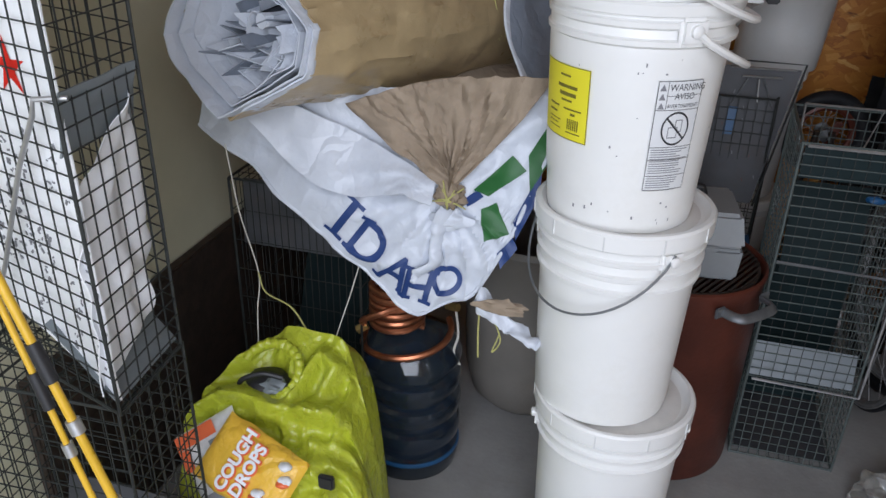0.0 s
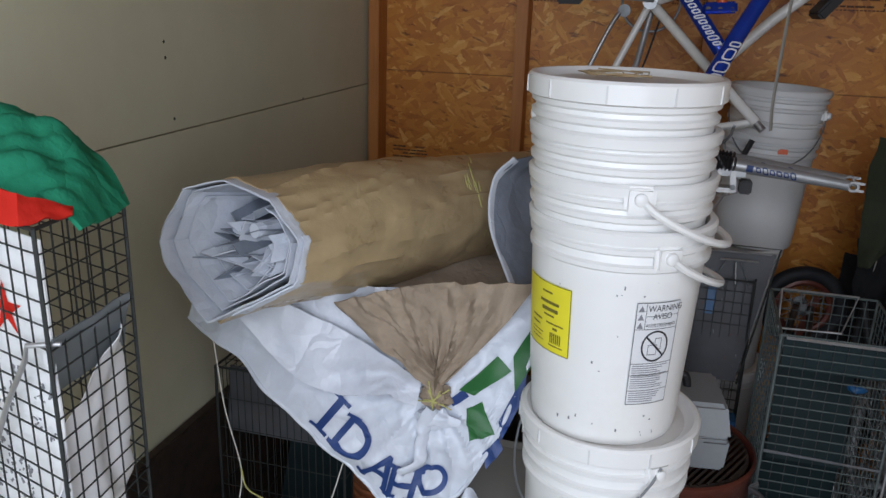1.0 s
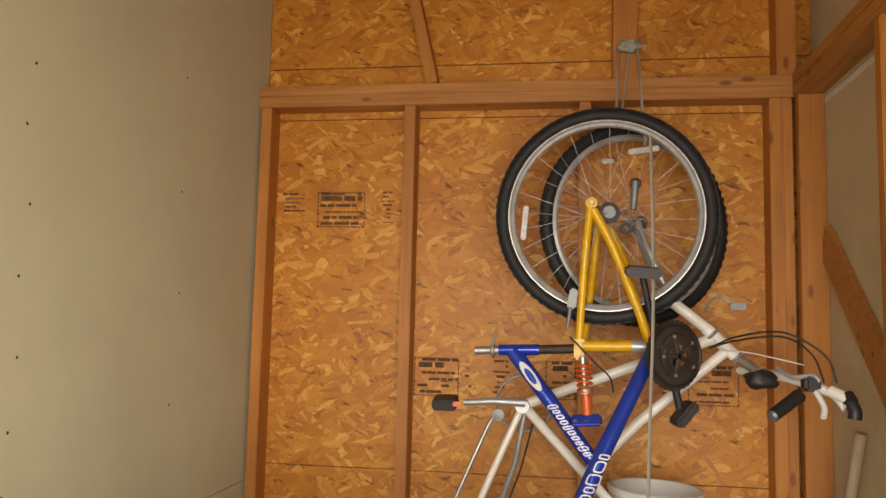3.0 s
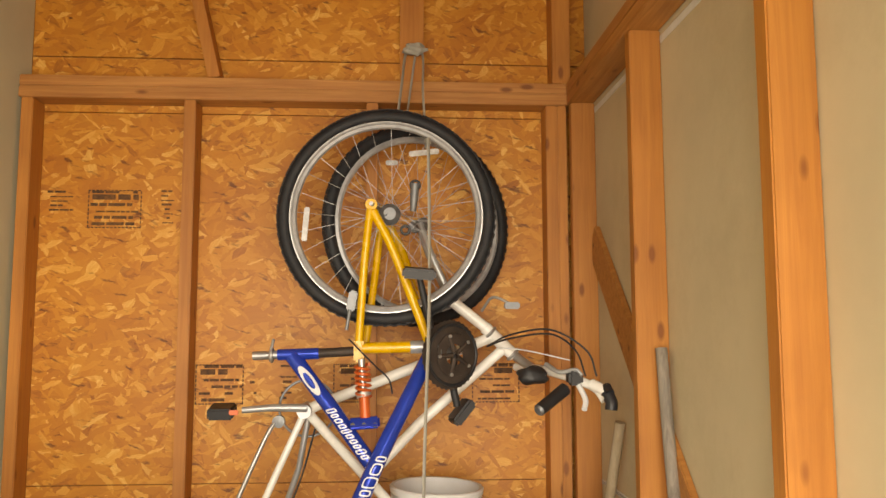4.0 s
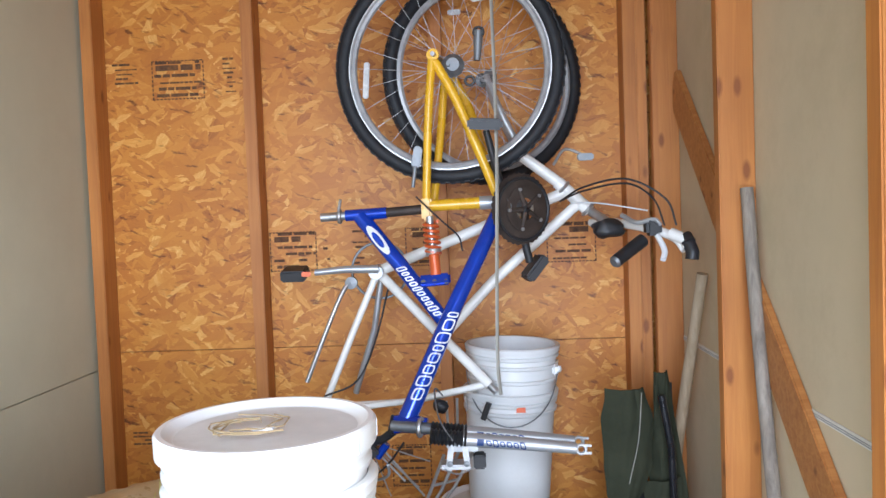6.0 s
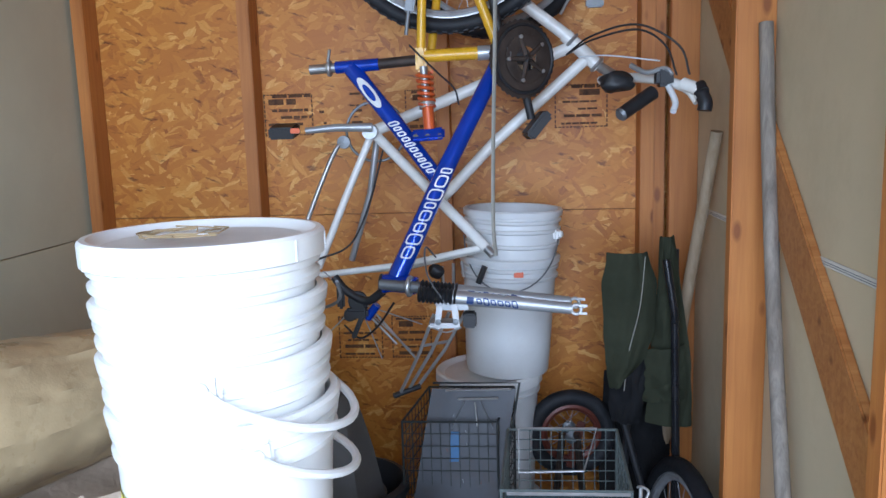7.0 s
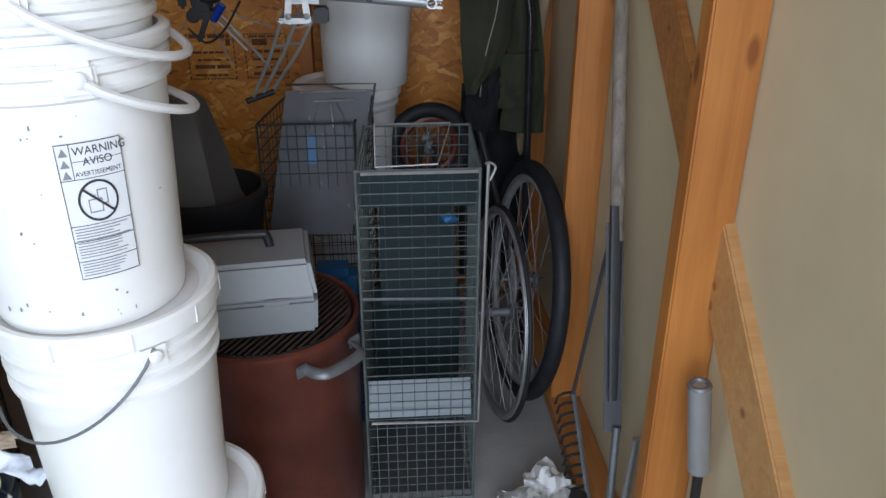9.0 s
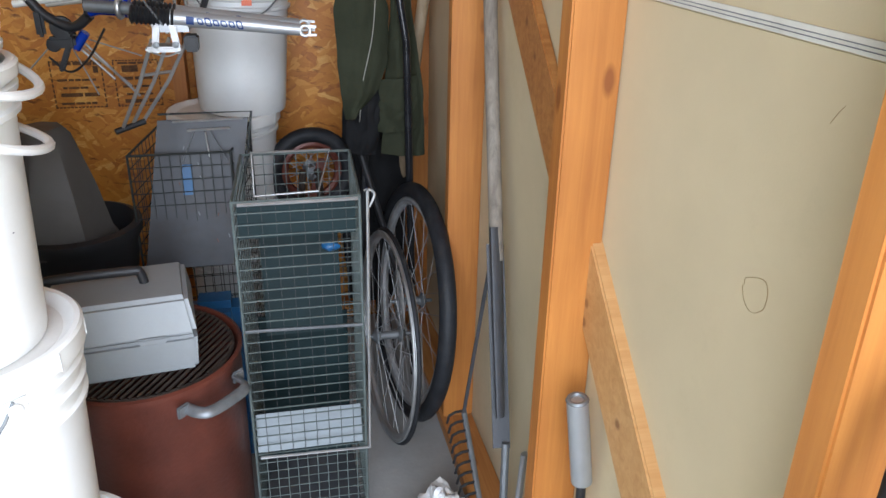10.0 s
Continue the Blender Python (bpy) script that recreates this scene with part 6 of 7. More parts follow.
part("side_flap", sheet(bmesh.new(), flap, 24, 30, 0.003), TARP_BLUE_GREY, tarp, "grey-blue flap folded over the roll")
rod("flap_hem", HEMLINE, 0.009, TARP_WHITE, tarp, "", 8, None, 0.5)
for k in range(8):
    a0 = 0.6 + 0.12 * k
    rod("loose_twine", smooth_line([shell(0.20 + 0.012 * k, 0.66 + 0.01 * k) + Vector((0, -0.006, 0.004)), shell(0.08 + 0.01 * k, 0.60 + 0.02 * math.sin(k)) + Vector((0.0, -0.008, 0.003)), shell(0.96 + 0.004 * k, 0.63 + 0.015 * math.cos(k * 2)) + Vector((0, -0.008, 0))]), 0.0013, ROPE_GREEN, tarp, "", 4)
broom = thing("broom", "black broom handle standing behind the rolled tarp", "broom", (-0.44, 2.52, 0))
rod("shaft", [(-0.44, 2.52, 0.04), (-0.475, 2.45, 0.90)], 0.015, BLACK, broom, "", 10)
rod("grip", smooth_line([(-0.475, 2.45, 0.90), (-0.45, 2.45, 0.93), (-0.40, 2.45, 0.968)]), 0.016, BLACK, broom, "bent black grip", 10)
part("head", box(bmesh.new(), (-0.50, 2.47, 0.0), (-0.38, 2.57, 0.05), 0.01), BLACK, broom)
rod("cord", smooth_line([(-0.283, 1.64, 0.848), (-0.262, 1.63, 0.72), (-0.228, 1.62, 0.60), (-0.226, 1.60, 0.53), (-0.22, 1.58, 0.46)]), 0.0013, ROPE_WHITE, tarp, "thin cord", 6)
rod("cord", smooth_line([(-0.228, 1.62, 0.60), (-0.21, 1.61, 0.565), (-0.15, 1.60, 0.545), (-0.10, 1.58, 0.49)]), 0.0016, ROPE_GREEN, tarp, "yellow-green cord", 6)
rod("cord", [(-0.035, 1.70, 0.66), (-0.055, 1.66, 0.56), (-0.075, 1.60, 0.46)], 0.0012, ROPE_WHITE, tarp, "", 6)
rod("cord", smooth_line([(0.207, 1.655, 0.61), (0.205, 1.65, 0.55), (0.208, 1.645, 0.48)]), 0.0018, ROPE_GREEN, tarp, "", 6)
rod("cord", smooth_line([(0.23, 1.645, 0.58), (0.25, 1.64, 0.53), (0.235, 1.64, 0.50), (0.247, 1.64, 0.54)]), 0.0016, ROPE_GREEN, tarp, "", 6)

# raincoat heap, sweets, jug
coat = thing("raincoat", "crumpled lime green raincoat heaped on the floor", "raincoat", (-0.13, 1.52, 0))


PROFILE = ((0.0, (1.285, 0.004)), (0.10, (1.29, 0.15)), (0.2, (1.305, 0.275)), (0.32, (1.345, 0.35)), (0.45, (1.40, 0.395)), (0.56, (1.45, 0.43)), (0.68, (1.525, 0.485)), (0.78, (1.58, 0.52)), (0.86, (1.635, 0.46)), (0.93, (1.67, 0.2)), (1.0, (1.68, 0.004)))
LEFT_EDGE = ((0, (-0.22, 0)), (0.3, (-0.30, 0)), (0.5, (-0.35, 0)), (0.6, (-0.345, 0)), (0.68, (-0.29, 0)), (0.78, (-0.225, 0)), (1, (-0.22, 0)))
RIGHT_EDGE = ((0, (0.12, 0)), (0.3, (0.125, 0)), (0.5, (0.105, 0)), (0.68, (0.065, 0)), (0.78, (0.02, 0)), (1, (0.03, 0)))
CREASES = (
    (0.026, 0.016, ((-0.29, 1.44), (-0.18, 1.458), (-0.10, 1.445), (-0.02, 1.46), (0.03, 1.48))),
    (0.012, 0.009, ((-0.10, 1.415), (-0.02, 1.412), (0.045, 1.435))),
    (0.018, 0.012, ((-0.085, 1.392), (-0.03, 1.38), (0.07, 1.408))),
    (0.014, 0.010, ((-0.10, 1.475), (-0.065, 1.545), (-0.03, 1.53), (-0.05, 1.49))),
    (0.013, 0.014, ((0.02, 1.56), (0.055, 1.47), (0.075, 1.37))),
    (0.015, 0.012, ((-0.28, 1.478), (-0.235, 1.50), (-0.19, 1.56))),
    (0.008, 0.007, ((-0.22, 1.425), (-0.13, 1.43), (-0.06, 1.425))),
    (0.010, 0.008, ((-0.04, 1.36), (0.01, 1.37), (0.03, 1.33))),
    (0.008, 0.006, ((-0.005, 1.52), (0.01, 1.46), (0.0, 1.43))))


def off_line(x, y, line):
    best = 9.0
    for (ax, ay), (bx, by) in zip(line, line[1:]):
        dx, dy = bx - ax, by - ay
        u = min(1, max(0, ((x - ax) * dx + (y - ay) * dy) / (dx * dx + dy * dy)))
        best = min(best, math.hypot(x - ax - dx * u, y - ay - dy * u))
    return best


def coat_surface(a, b):
    """Light cloth sunk over a heap: a runs across it, b from the front hem over the top to the back."""
    (y, z), xl, xr = poly(PROFILE, b), poly(LEFT_EDGE, b)[0], poly(RIGHT_EDGE, b)[0]
    e = abs(2 * a - 1)
    side = (1 - e ** 5) ** 0.6 if e < 1 else 0.0
    x = xl + (xr - xl) * a
    d = 0.0
    for amp, w, line in CREASES:
        r = off_line(x, y, line)
        d += 1.35 * amp * (math.exp(-(r / w) ** 2) - 0.45 * math.exp(-((r - 2.3 * w) / (1.1 * w)) ** 2))
    d -= 0.035 * math.exp(-((x + 0.155) ** 2 + (y - 1.495) ** 2) / 0.0011)
    wx, wy = x + 0.03 * noise.noise(Vector((x * 9, y * 9, 7))), y + 0.03 * noise.noise(Vector((x * 9, y * 9, 8)))
    d += 0.030 * (0.35 - abs(noise.noise(Vector((wx * 9 + wy * 4, wy * 11, 2)))) ** 0.8) + 0.014 * (0.3 - abs(noise.noise(Vector((wx * 22 - wy * 8, wy * 16 + wx * 7, 5)))) ** 0.8)
    d += 0.004 * noise.noise(Vector((x * 45, y * 45, 5)))
    d *= 0.4 + 0.6 * side
    z = max(0.004, (z + 0.75 * d) * side)
    return Vector((x + 0.012 * noise.noise(Vector((a * 3, b * 9, 1))), y - 0.66 * d, z))


part("body", sheet(bmesh.new(), coat_surface, 120, 150, 0.002), LIME, coat)
rim = [(-0.152 + 0.056 * math.cos(radians(q)), 1.497 + 0.045 * math.sin(radians(q))) for q in range(-80, 165, 3)]
bm = tube(bmesh.new(), [(x, y, 0.468 + (y - 1.497) * 0.75 + 0.0025 * math.sin(k * 1.3)) for k, (x, y) in enumerate(rim)], 0.0095, 10)
for v in bm.verts:
    v.co += noise.noise_vector(v.co * 45) * 0.0022
part("hood_edge", bm, LIME, coat, "gathered hood edge")
# black lump filling the hood opening, painted as the shade within
part("hood_inside", lump((-0.158, 1.495, 0.435), (0.048, 0.04, 0.03), 3, 0.2, 2, 3), BLACK, coat, "black filler painting the shade inside the hood")
part("hood_lining", lump((-0.135, 1.478, 0.452), (0.026, 0.018, 0.014), 6, 0.4, 2, 3), GALV_LIGHT, coat, "grey lining in the hood")
rod("drawstring", smooth_line([(-0.205, 1.47, 0.44), (-0.19, 1.465, 0.465), (-0.155, 1.475, 0.478), (-0.12, 1.485, 0.47)]), 0.005, BLACK, coat, "black elastic", 8)
part("strap_tab", box(bmesh.new(), (0.005, 1.35, 0.36), (0.033, 1.362, 0.388), 0.003), BLACK, coat, "black strap tab")


def pillow(at, w, h, t, m):
    bm = bmesh.new()
    fn = lambda s: (lambda a, b: Vector(at) + m @ Vector(((a - 0.5) * w + 0.006 * noise.noise(Vector((a * 5, b * 5, 3))), (b - 0.5) * h, s * t * (max(0, (1 - (2 * a - 1) ** 4) * (1 - (2 * b - 1) ** 6)) ** 0.6) * (1 + 0.25 * noise.noise(Vector((a * 4, b * 4, at[0])))))))
    sheet(bm, fn(1), 20, 20, 0)
    sheet(bm, fn(-1), 20, 20, 0)
    bmesh.ops.remove_doubles(bm, verts=bm.verts, dist=0.0004)
    return bm


mq = pose(0, 0, 0, 48, 0, 0) @ pose(0, 0, 0, 0, 0, 70)
m3 = mq.to_3x3()
sw_at = (-0.112, 1.335, 0.385)
sweets = thing("sweet_bag", "yellow printed foil bag of cough drops on a raincoat", "bag", sw_at)
sb = part("foil", pillow(sw_at, 0.125, 0.175, 0.018, m3), PACK_YELLOW, sweets)
for text, size, x, y in (("COUGH", 0.030, -0.052, 0.014), ("DROPS", 0.030, -0.047, -0.016)):
    bm = lettering(text, size, 0.0012)
    for v in bm.verts:
        v.co = Vector(sw_at) + m3 @ Vector((v.co.x + x, v.co.y + y, 0.0235))
    part("lettering", bm, PRINT_WHITE, sb, "white letters", False)
    bm = lettering(text, size * 1.03, 0.0024)
    for v in bm.verts:
        v.co = Vector(sw_at) + m3 @ Vector((v.co.x + x - 0.002, v.co.y + y - 0.0025, 0.0222))
    part("lettering_shade", bm, ORANGE_PACK, sb, "dark orange letter edges", False)
for k in range(7):
    c = Vector(sw_at) + m3 @ Vector((random.uniform(-0.045, 0.045), random.uniform(-0.075, -0.035), 0.02))
    part("printed_fruit", lump(c, (0.012, 0.009, 0.006), k, 0.3, 2, 2), ORANGE_PACK if k % 3 else PRINT_WHITE, sb)
o_at = (-0.185, 1.36, 0.355)
other = thing("sweet_bag", "orange and white foil bag behind a yellow one", "bag", o_at)
ofb = part("foil", pillow(o_at, 0.12, 0.17, 0.014, (pose(0, 0, 0, 50, 0, 0) @ pose(0, 0, 0, 0, 0, 40)).to_3x3()), PACK_WHITE, other)
mo = (pose(0, 0, 0, 50, 0, 0) @ pose(0, 0, 0, 0, 0, 40)).to_3x3()
for x0, y0, x1, y1, mt in ((-0.058, 0.052, 0.02, 0.078, ORANGE_PACK), (-0.058, 0.01, -0.04, 0.05, ORANGE_PACK), (0.0, 0.02, 0.045, 0.045, GALV_LIGHT), (-0.01, -0.01, 0.04, 0.006, INK_GREY), (-0.045, -0.065, 0.0, -0.04, INK_GREY)):
    bm = rect(x0, y0, x1, y1, 4, 2)
    for v in bm.verts:
        v.co = Vector(o_at) + mo @ Vector((v.co.x, v.co.y, 0.0165))
    part("printed_block", bm, mt, ofb, "", False)

jug = thing("water_jug", "translucent blue ribbed water jug on the floor", "water jug", (0.0, 1.875, 0))
prof = [(0.095, 0.0), (0.112, 0.008), (0.117, 0.03)]
for z in (0.075, 0.145, 0.215, 0.28):
    prof += [(0.1185, z - 0.026), (0.116, z - 0.016), (0.101, z - 0.006), (0.101, z + 0.006), (0.116, z + 0.016), (0.1185, z + 0.026)]
prof += [(0.115, 0.315), (0.10, 0.345), (0.06, 0.37), (0.034, 0.385), (0.03, 0.40), (0.03, 0.425), (0.0, 0.426)]
part("shell", lathe(bmesh.new(), prof, (0.0, 1.875, 0), 48), JUG_BLUE, jug)
part("cap", lathe(bmesh.new(), ((0.033, 0.415), (0.034, 0.43), (0.03, 0.445), (0.0, 0.446)), (0.0, 1.875, 0), 24), BLACK, jug, "dark cap")
part("inner_band", lathe(bmesh.new(), ((0.1175, 0.048), (0.1182, 0.05), (0.1182, 0.058), (0.1175, 0.06)), (0.0, 1.875, 0), 48), BLUE_PLASTIC, jug, "blue band")
coil_ob = thing("copper_coil", "coil of copper tubing resting on a water jug", "copper coil", (-0.02, 1.84, 0.37))
pts = [(-0.025 + 0.056 * math.cos(k * 0.262), 1.85 + 0.056 * math.sin(k * 0.262), 0.385 + 0.018 * k / 24) for k in range(24 * 6)]
rod("coiled_tube", pts, 0.0075, COPPER, coil_ob, "", 8)
rod("drip_cord", smooth_line([(0.098, 1.90, 0.41), (0.112, 1.87, 0.37), (0.106, 1.86, 0.33), (0.118, 1.87, 0.29)]), 0.003, ROPE_WHITE, coil_ob, "frayed pale cord", 6)
rod("wide_turn", [(-0.005 + 0.10 * math.cos(radians(a)), 1.86 + 0.10 * math.sin(radians(a)), 0.372 + 0.0002 * a) for a in range(-190, 40, 8)], 0.0075, COPPER, coil_ob, "", 8)
rod("loose_end", smooth_line([(-0.085, 1.80, 0.40), (-0.08, 1.78, 0.425), (-0.04, 1.775, 0.45), (0.0, 1.80, 0.462)]), 0.007, COPPER, coil_ob, "", 8)
rod("brass_fitting", [(-0.098, 1.79, 0.39), (-0.078, 1.80, 0.402)], 0.0105, BRASS, coil_ob, "brass end fitting", 6)
rod("brass_fitting", [(0.068, 1.93, 0.405), (0.098, 1.915, 0.412)], 0.0105, BRASS, coil_ob, "brass end fitting", 6)

# ---- the right-hand heap ----
tub = thing("round_tub", "grey round-bottomed plastic tub on the floor", "tub", (0.225, 2.19, 0))
part("shell", lathe(bmesh.new(), ((0.05, 0.0), (0.11, 0.012), (0.145, 0.05), (0.165, 0.13), (0.17, 0.30), (0.165, 0.48), (0.175, 0.50), (0.17, 0.515), (0.155, 0.50), (0.15, 0.3)), (0.225, 2.19, 0), 48), TUB_GREY, tub)
dark_bin = thing("black_bin", "black plastic bin behind a rusty pot", "bin", (0.385, 2.52, 0))
part("shell", lathe(bmesh.new(), ((0.10, 0), (0.115, 0.02), (0.125, 0.5), (0.14, 0.60), (0.15, 0.62), (0.15, 0.64), (0.135, 0.645), (0.125, 0.60), (0.12, 0.5)), (0.385, 2.52, 0), 40), BLACK, dark_bin)
cone = thing("grey_cover", "dark grey plastic wedge cover resting on a black bin", "cover", (0.36, 2.52, 0.63))
part("shell", lathe(bmesh.new(), ((0.115, 0.60), (0.12, 0.62), (0.095, 0.74), (0.06, 0.86), (0.045, 0.875), (0.0, 0.878)), (0.36, 2.50, 0), 7), COVER_GREY, cone)

part("rim", torus((0.36, 2.50, 0.612), (0, 0, 1), 0.117, 0.006, 40, 6), COVER_GREY, cone)

pot = thing("steel_pot", "rust-red steel pot with a grate on top", "pot", (0.568, 2.13, 0))
px, py, pr = 0.568, 2.13, 0.187
part("shell", lathe(bmesh.new(), ((0.17, 0.0), (0.182, 0.006), (pr - 0.003, 0.02), (pr, 0.50), (pr + 0.004, 0.508), (pr + 0.004, 0.518), (pr - 0.002, 0.521), (pr - 0.006, 0.515), (pr - 0.008, 0.40), (pr - 0.01, 0.06)), (px, py, 0), 56), RUST, pot)
grate = part("grate_ring", torus((px, py, 0.512), (0, 0, 1), pr - 0.016, 0.005, 48, 6), RUST_DARK, pot, "dark round grate")
for k in range(-13, 14):
    off = k * 0.0128
    L = math.sqrt(max(0, (pr - 0.016) ** 2 - off ** 2))
    c, s = math.cos(radians(62)), math.sin(radians(62))
    rod("grate_bar", [(px + c * L - s * off, py + s * L + c * off, 0.517), (px - c * L - s * off, py - s * L + c * off, 0.517)], 0.0032, RUST_DARK, grate, "", 6)
for ang in (-44, 136):
    a = radians(ang)
    c = Vector((px + pr * math.cos(a), py + pr * math.sin(a), 0.485))
    t = Vector((-math.sin(a), math.cos(a), 0))
    n = Vector((math.cos(a), math.sin(a), 0))
    rod("handle", smooth_line([c - t * 0.06, c - t * 0.055 + n * 0.03, c - t * 0.035 + n * 0.045, c + t * 0.035 + n * 0.045, c + t * 0.055 + n * 0.03, c + t * 0.06], 4), 0.011, DULL_STEEL, pot, "dull steel strap handle", 10, None, 0.5)
    for q in (-0.068, 0.068):
        part("handle_foot", box(bmesh.new(), (-0.003, -0.014, -0.013), (0.004, 0.014, 0.013), 0.003, Matrix.Translation(c + t * q) @ pose(0, 0, 0, 0, 0, ang)), DULL_STEEL, pot)

tb = Matrix.Translation((0.523, 2.11, 0.521)) @ pose(0, 0, 0, 0, 0, 7)
toolbox = thing("toolbox", "closed grey plastic toolbox resting on a pot grate", "toolbox", (0.523, 2.11, 0.521))
bm = box(bmesh.new(), (-0.193, -0.103, 0.0), (0.153, 0.103, 0.0755), 0.007)
for v in bm.verts:
    k = 1 - v.co.z / 0.073
    v.co.y *= 1 - 0.06 * k
    v.co.x *= 1 - 0.03 * k
bmesh.ops.transform(bm, matrix=tb, verts=bm.verts)
part("base", bm, TOOLBOX, toolbox)
bm = box(bmesh.new(), (-0.193, -0.103, 0.0765), (0.153, 0.103, 0.148), 0.008)
for v in bm.verts:
    k = (v.co.z - 0.0765) / 0.0715
    v.co.y *= 1 - 0.24 * k * k
    v.co.x *= 1 - 0.07 * k * k
bmesh.ops.transform(bm, matrix=tb, verts=bm.verts)
part("lid", bm, TOOLBOX, toolbox)
for x in (-0.10, 0.05):
    part("latch", box(bmesh.new(), (x, -0.1055, 0.069), (x + 0.05, -0.099, 0.082), 0.0025, tb), TOOLBOX, toolbox)
part("seam_shadow_gap", box(bmesh.new(), (-0.180, -0.092, 0.0735), (0.140, 0.092, 0.077), 0.0, tb), BLACK, toolbox, "dark gap under the lid")
h = rod("handle", [tb @ Vector(p) for p in smooth_line([(-0.10, 0.0, 0.146), (-0.095, 0.0, 0.168), (-0.08, 0, 0.174), (0.05, 0, 0.174), (0.065, 0, 0.168), (0.07, 0, 0.146)], 5)], 0.009, BLACK, toolbox, "black folding handle", 10)

trapA = trap("wire_trap", "dark green wire cage trap standing upright and open", (1.003, 2.115, 0), (-0.238, 0, 0), (0.012, 0.295, 0), 0.818, 10, 10, 34, WIRE_GREEN, 0.0013, 0.003, "blr")
part("front_mesh", wire_panel((1.003, 2.114, 0.236), (-0.238, 0, 0), (0, 0, 0.582), 1, 25, 0.0015), WIRE_GREEN, trapA, "", False)
part("front_mesh", wire_panel((1.003, 2.116, 0.236), (-0.238, 0, 0), (0, 0, 0.582), 9, 1, 0.0009), WIRE, trapA, "", False)
part("front_mesh", wire_panel((1.003, 2.114, 0.0), (-0.238, 0, 0), (0, 0, 0.236), 11, 10, 0.0013), WIRE_GREEN, trapA, "", False)
plate(trapA, "top_plate", (0.995, 2.12, 0.742), (-0.222, 0, 0), (0, 0.004, 0.068), GREEN_PLATE, "dark green end plate")
plate(trapA, "inner_door", (0.975, 2.27, 0.44), (-0.17, 0, 0), (0, 0.06, 0.22), GREEN_PLATE, "dark green trip door")
plate(trapA, "rear_door", (0.99, 2.36, 0.03), (-0.21, 0, 0), (0.004, 0.02, 0.40), GREEN_PLATE, "dark green rear door")
plate(trapA, "bottom_plate", (0.996, 2.124, 0.236), (-0.226, 0, 0), (0, 0.03, 0.078), GALV_LIGHT, "grey steel plate")
plate(trapA, "floor_plate", (0.995, 2.13, 0.012), (-0.22, 0, 0), (0, 0.26, 0.008), GALV, "grey floor plate")
rod("bright_rod", [(1.018, 2.11, 0.83), (1.014, 2.108, 0.5), (1.010, 2.105, 0.230), (0.775, 2.105, 0.236)], 0.0034, STEEL, trapA, "bright steel locking rod", 8)
rod("hook", smooth_line([(1.012, 2.11, 0.83), (1.02, 2.10, 0.835), (1.03, 2.10, 0.825), (1.02, 2.10, 0.80)]), 0.0025, STEEL, trapA, "", 6)
rod("door_frame", [(0.80, 2.40, 0.825), (0.97, 2.40, 0.825), (0.94, 2.37, 0.74), (0.80, 2.37, 0.735), (0.80, 2.40, 0.825)], 0.0028, STEEL, trapA, "bright wire door frame", 6)
rod("edge_wire", [(0.775, 2.112, 0.814), (1.0, 2.112, 0.814)], 0.0035, STEEL, trapA, "", 6)
rod("edge_wire", [(0.768, 2.111, 0.545), (1.002, 2.111, 0.538)], 0.003, DULL_STEEL, trapA, "", 6)
part("blue_clip", lump((0.95, 2.20, 0.68), (0.018, 0.012, 0.01), 1, 0.4, 2, 2), BLUE_PLASTIC, trapA)

trapB = trap("wire_trap", "dark wire cage trap with a dull steel plate, beside pails", (0.752, 2.50, 0), (-0.225, 0.0, 0), (0.04, 0.25, 0), 0.80, 10, 9, 26, WIRE, 0.0012, 0.003, "fblr")
plate(trapB, "trap_door", (0.735, 2.485, 0.525), (-0.20, 0, 0), (0.062, 0.05, 0.345), GALV, "dull grey steel door plate", 0.003, 0.004)
rod("plate_edge", [(0.60, 2.53, 0.885), (0.805, 2.53, 0.885), (0.742, 2.48, 0.52)], 0.003, WIRE, trapB, "", 6)
rod("handle_wire", [(0.63, 2.525, 0.868), (0.785, 2.525, 0.871)], 0.003, STEEL, trapB, "", 6)
rod("handle_wire", [(0.66, 2.52, 0.848), (0.755, 2.52, 0.85)], 0.0028, STEEL, trapB, "", 6)
for x0, x1 in ((0.645, 0.675), (0.742, 0.712)):
    rod("brace_wire", [(x0, 2.51, 0.78), (x1, 2.515, 0.845)], 0.0016, DULL_STEEL, trapB, "", 6)
for k in range(9):
    x, z = random.uniform(0.60, 0.74), random.uniform(0.56, 0.84)
    part("scratch", box(bmesh.new(), (-0.0008, -0.0006, -0.004), (0.0008, 0.0006, random.uniform(0.0, 0.006)), 0, pose(x, 2.478 + (z - 0.525) * 0.145, z, -8, random.uniform(-25, 25), 0)), DULL_STEEL if k % 3 else RUST, trapB, "", False)
rod("brace_wire", [(0.70, 2.51, 0.845), (0.705, 2.50, 0.79)], 0.002, STEEL, trapB, "", 6)
plate(trapB, "blue_tag", (0.637, 2.502, 0.70), (0.022, 0, 0), (0.004, 0.012, 0.07), BLUE_PLASTIC, "blue tag")
blue_jug = thing("blue_jug", "blue plastic jug behind a pot", "jug", (0.70, 2.42, 0))
part("body", box(bmesh.new(), (0.63, 2.38, 0.0), (0.745, 2.47, 0.47), 0.02), BLUE_PLASTIC, blue_jug)

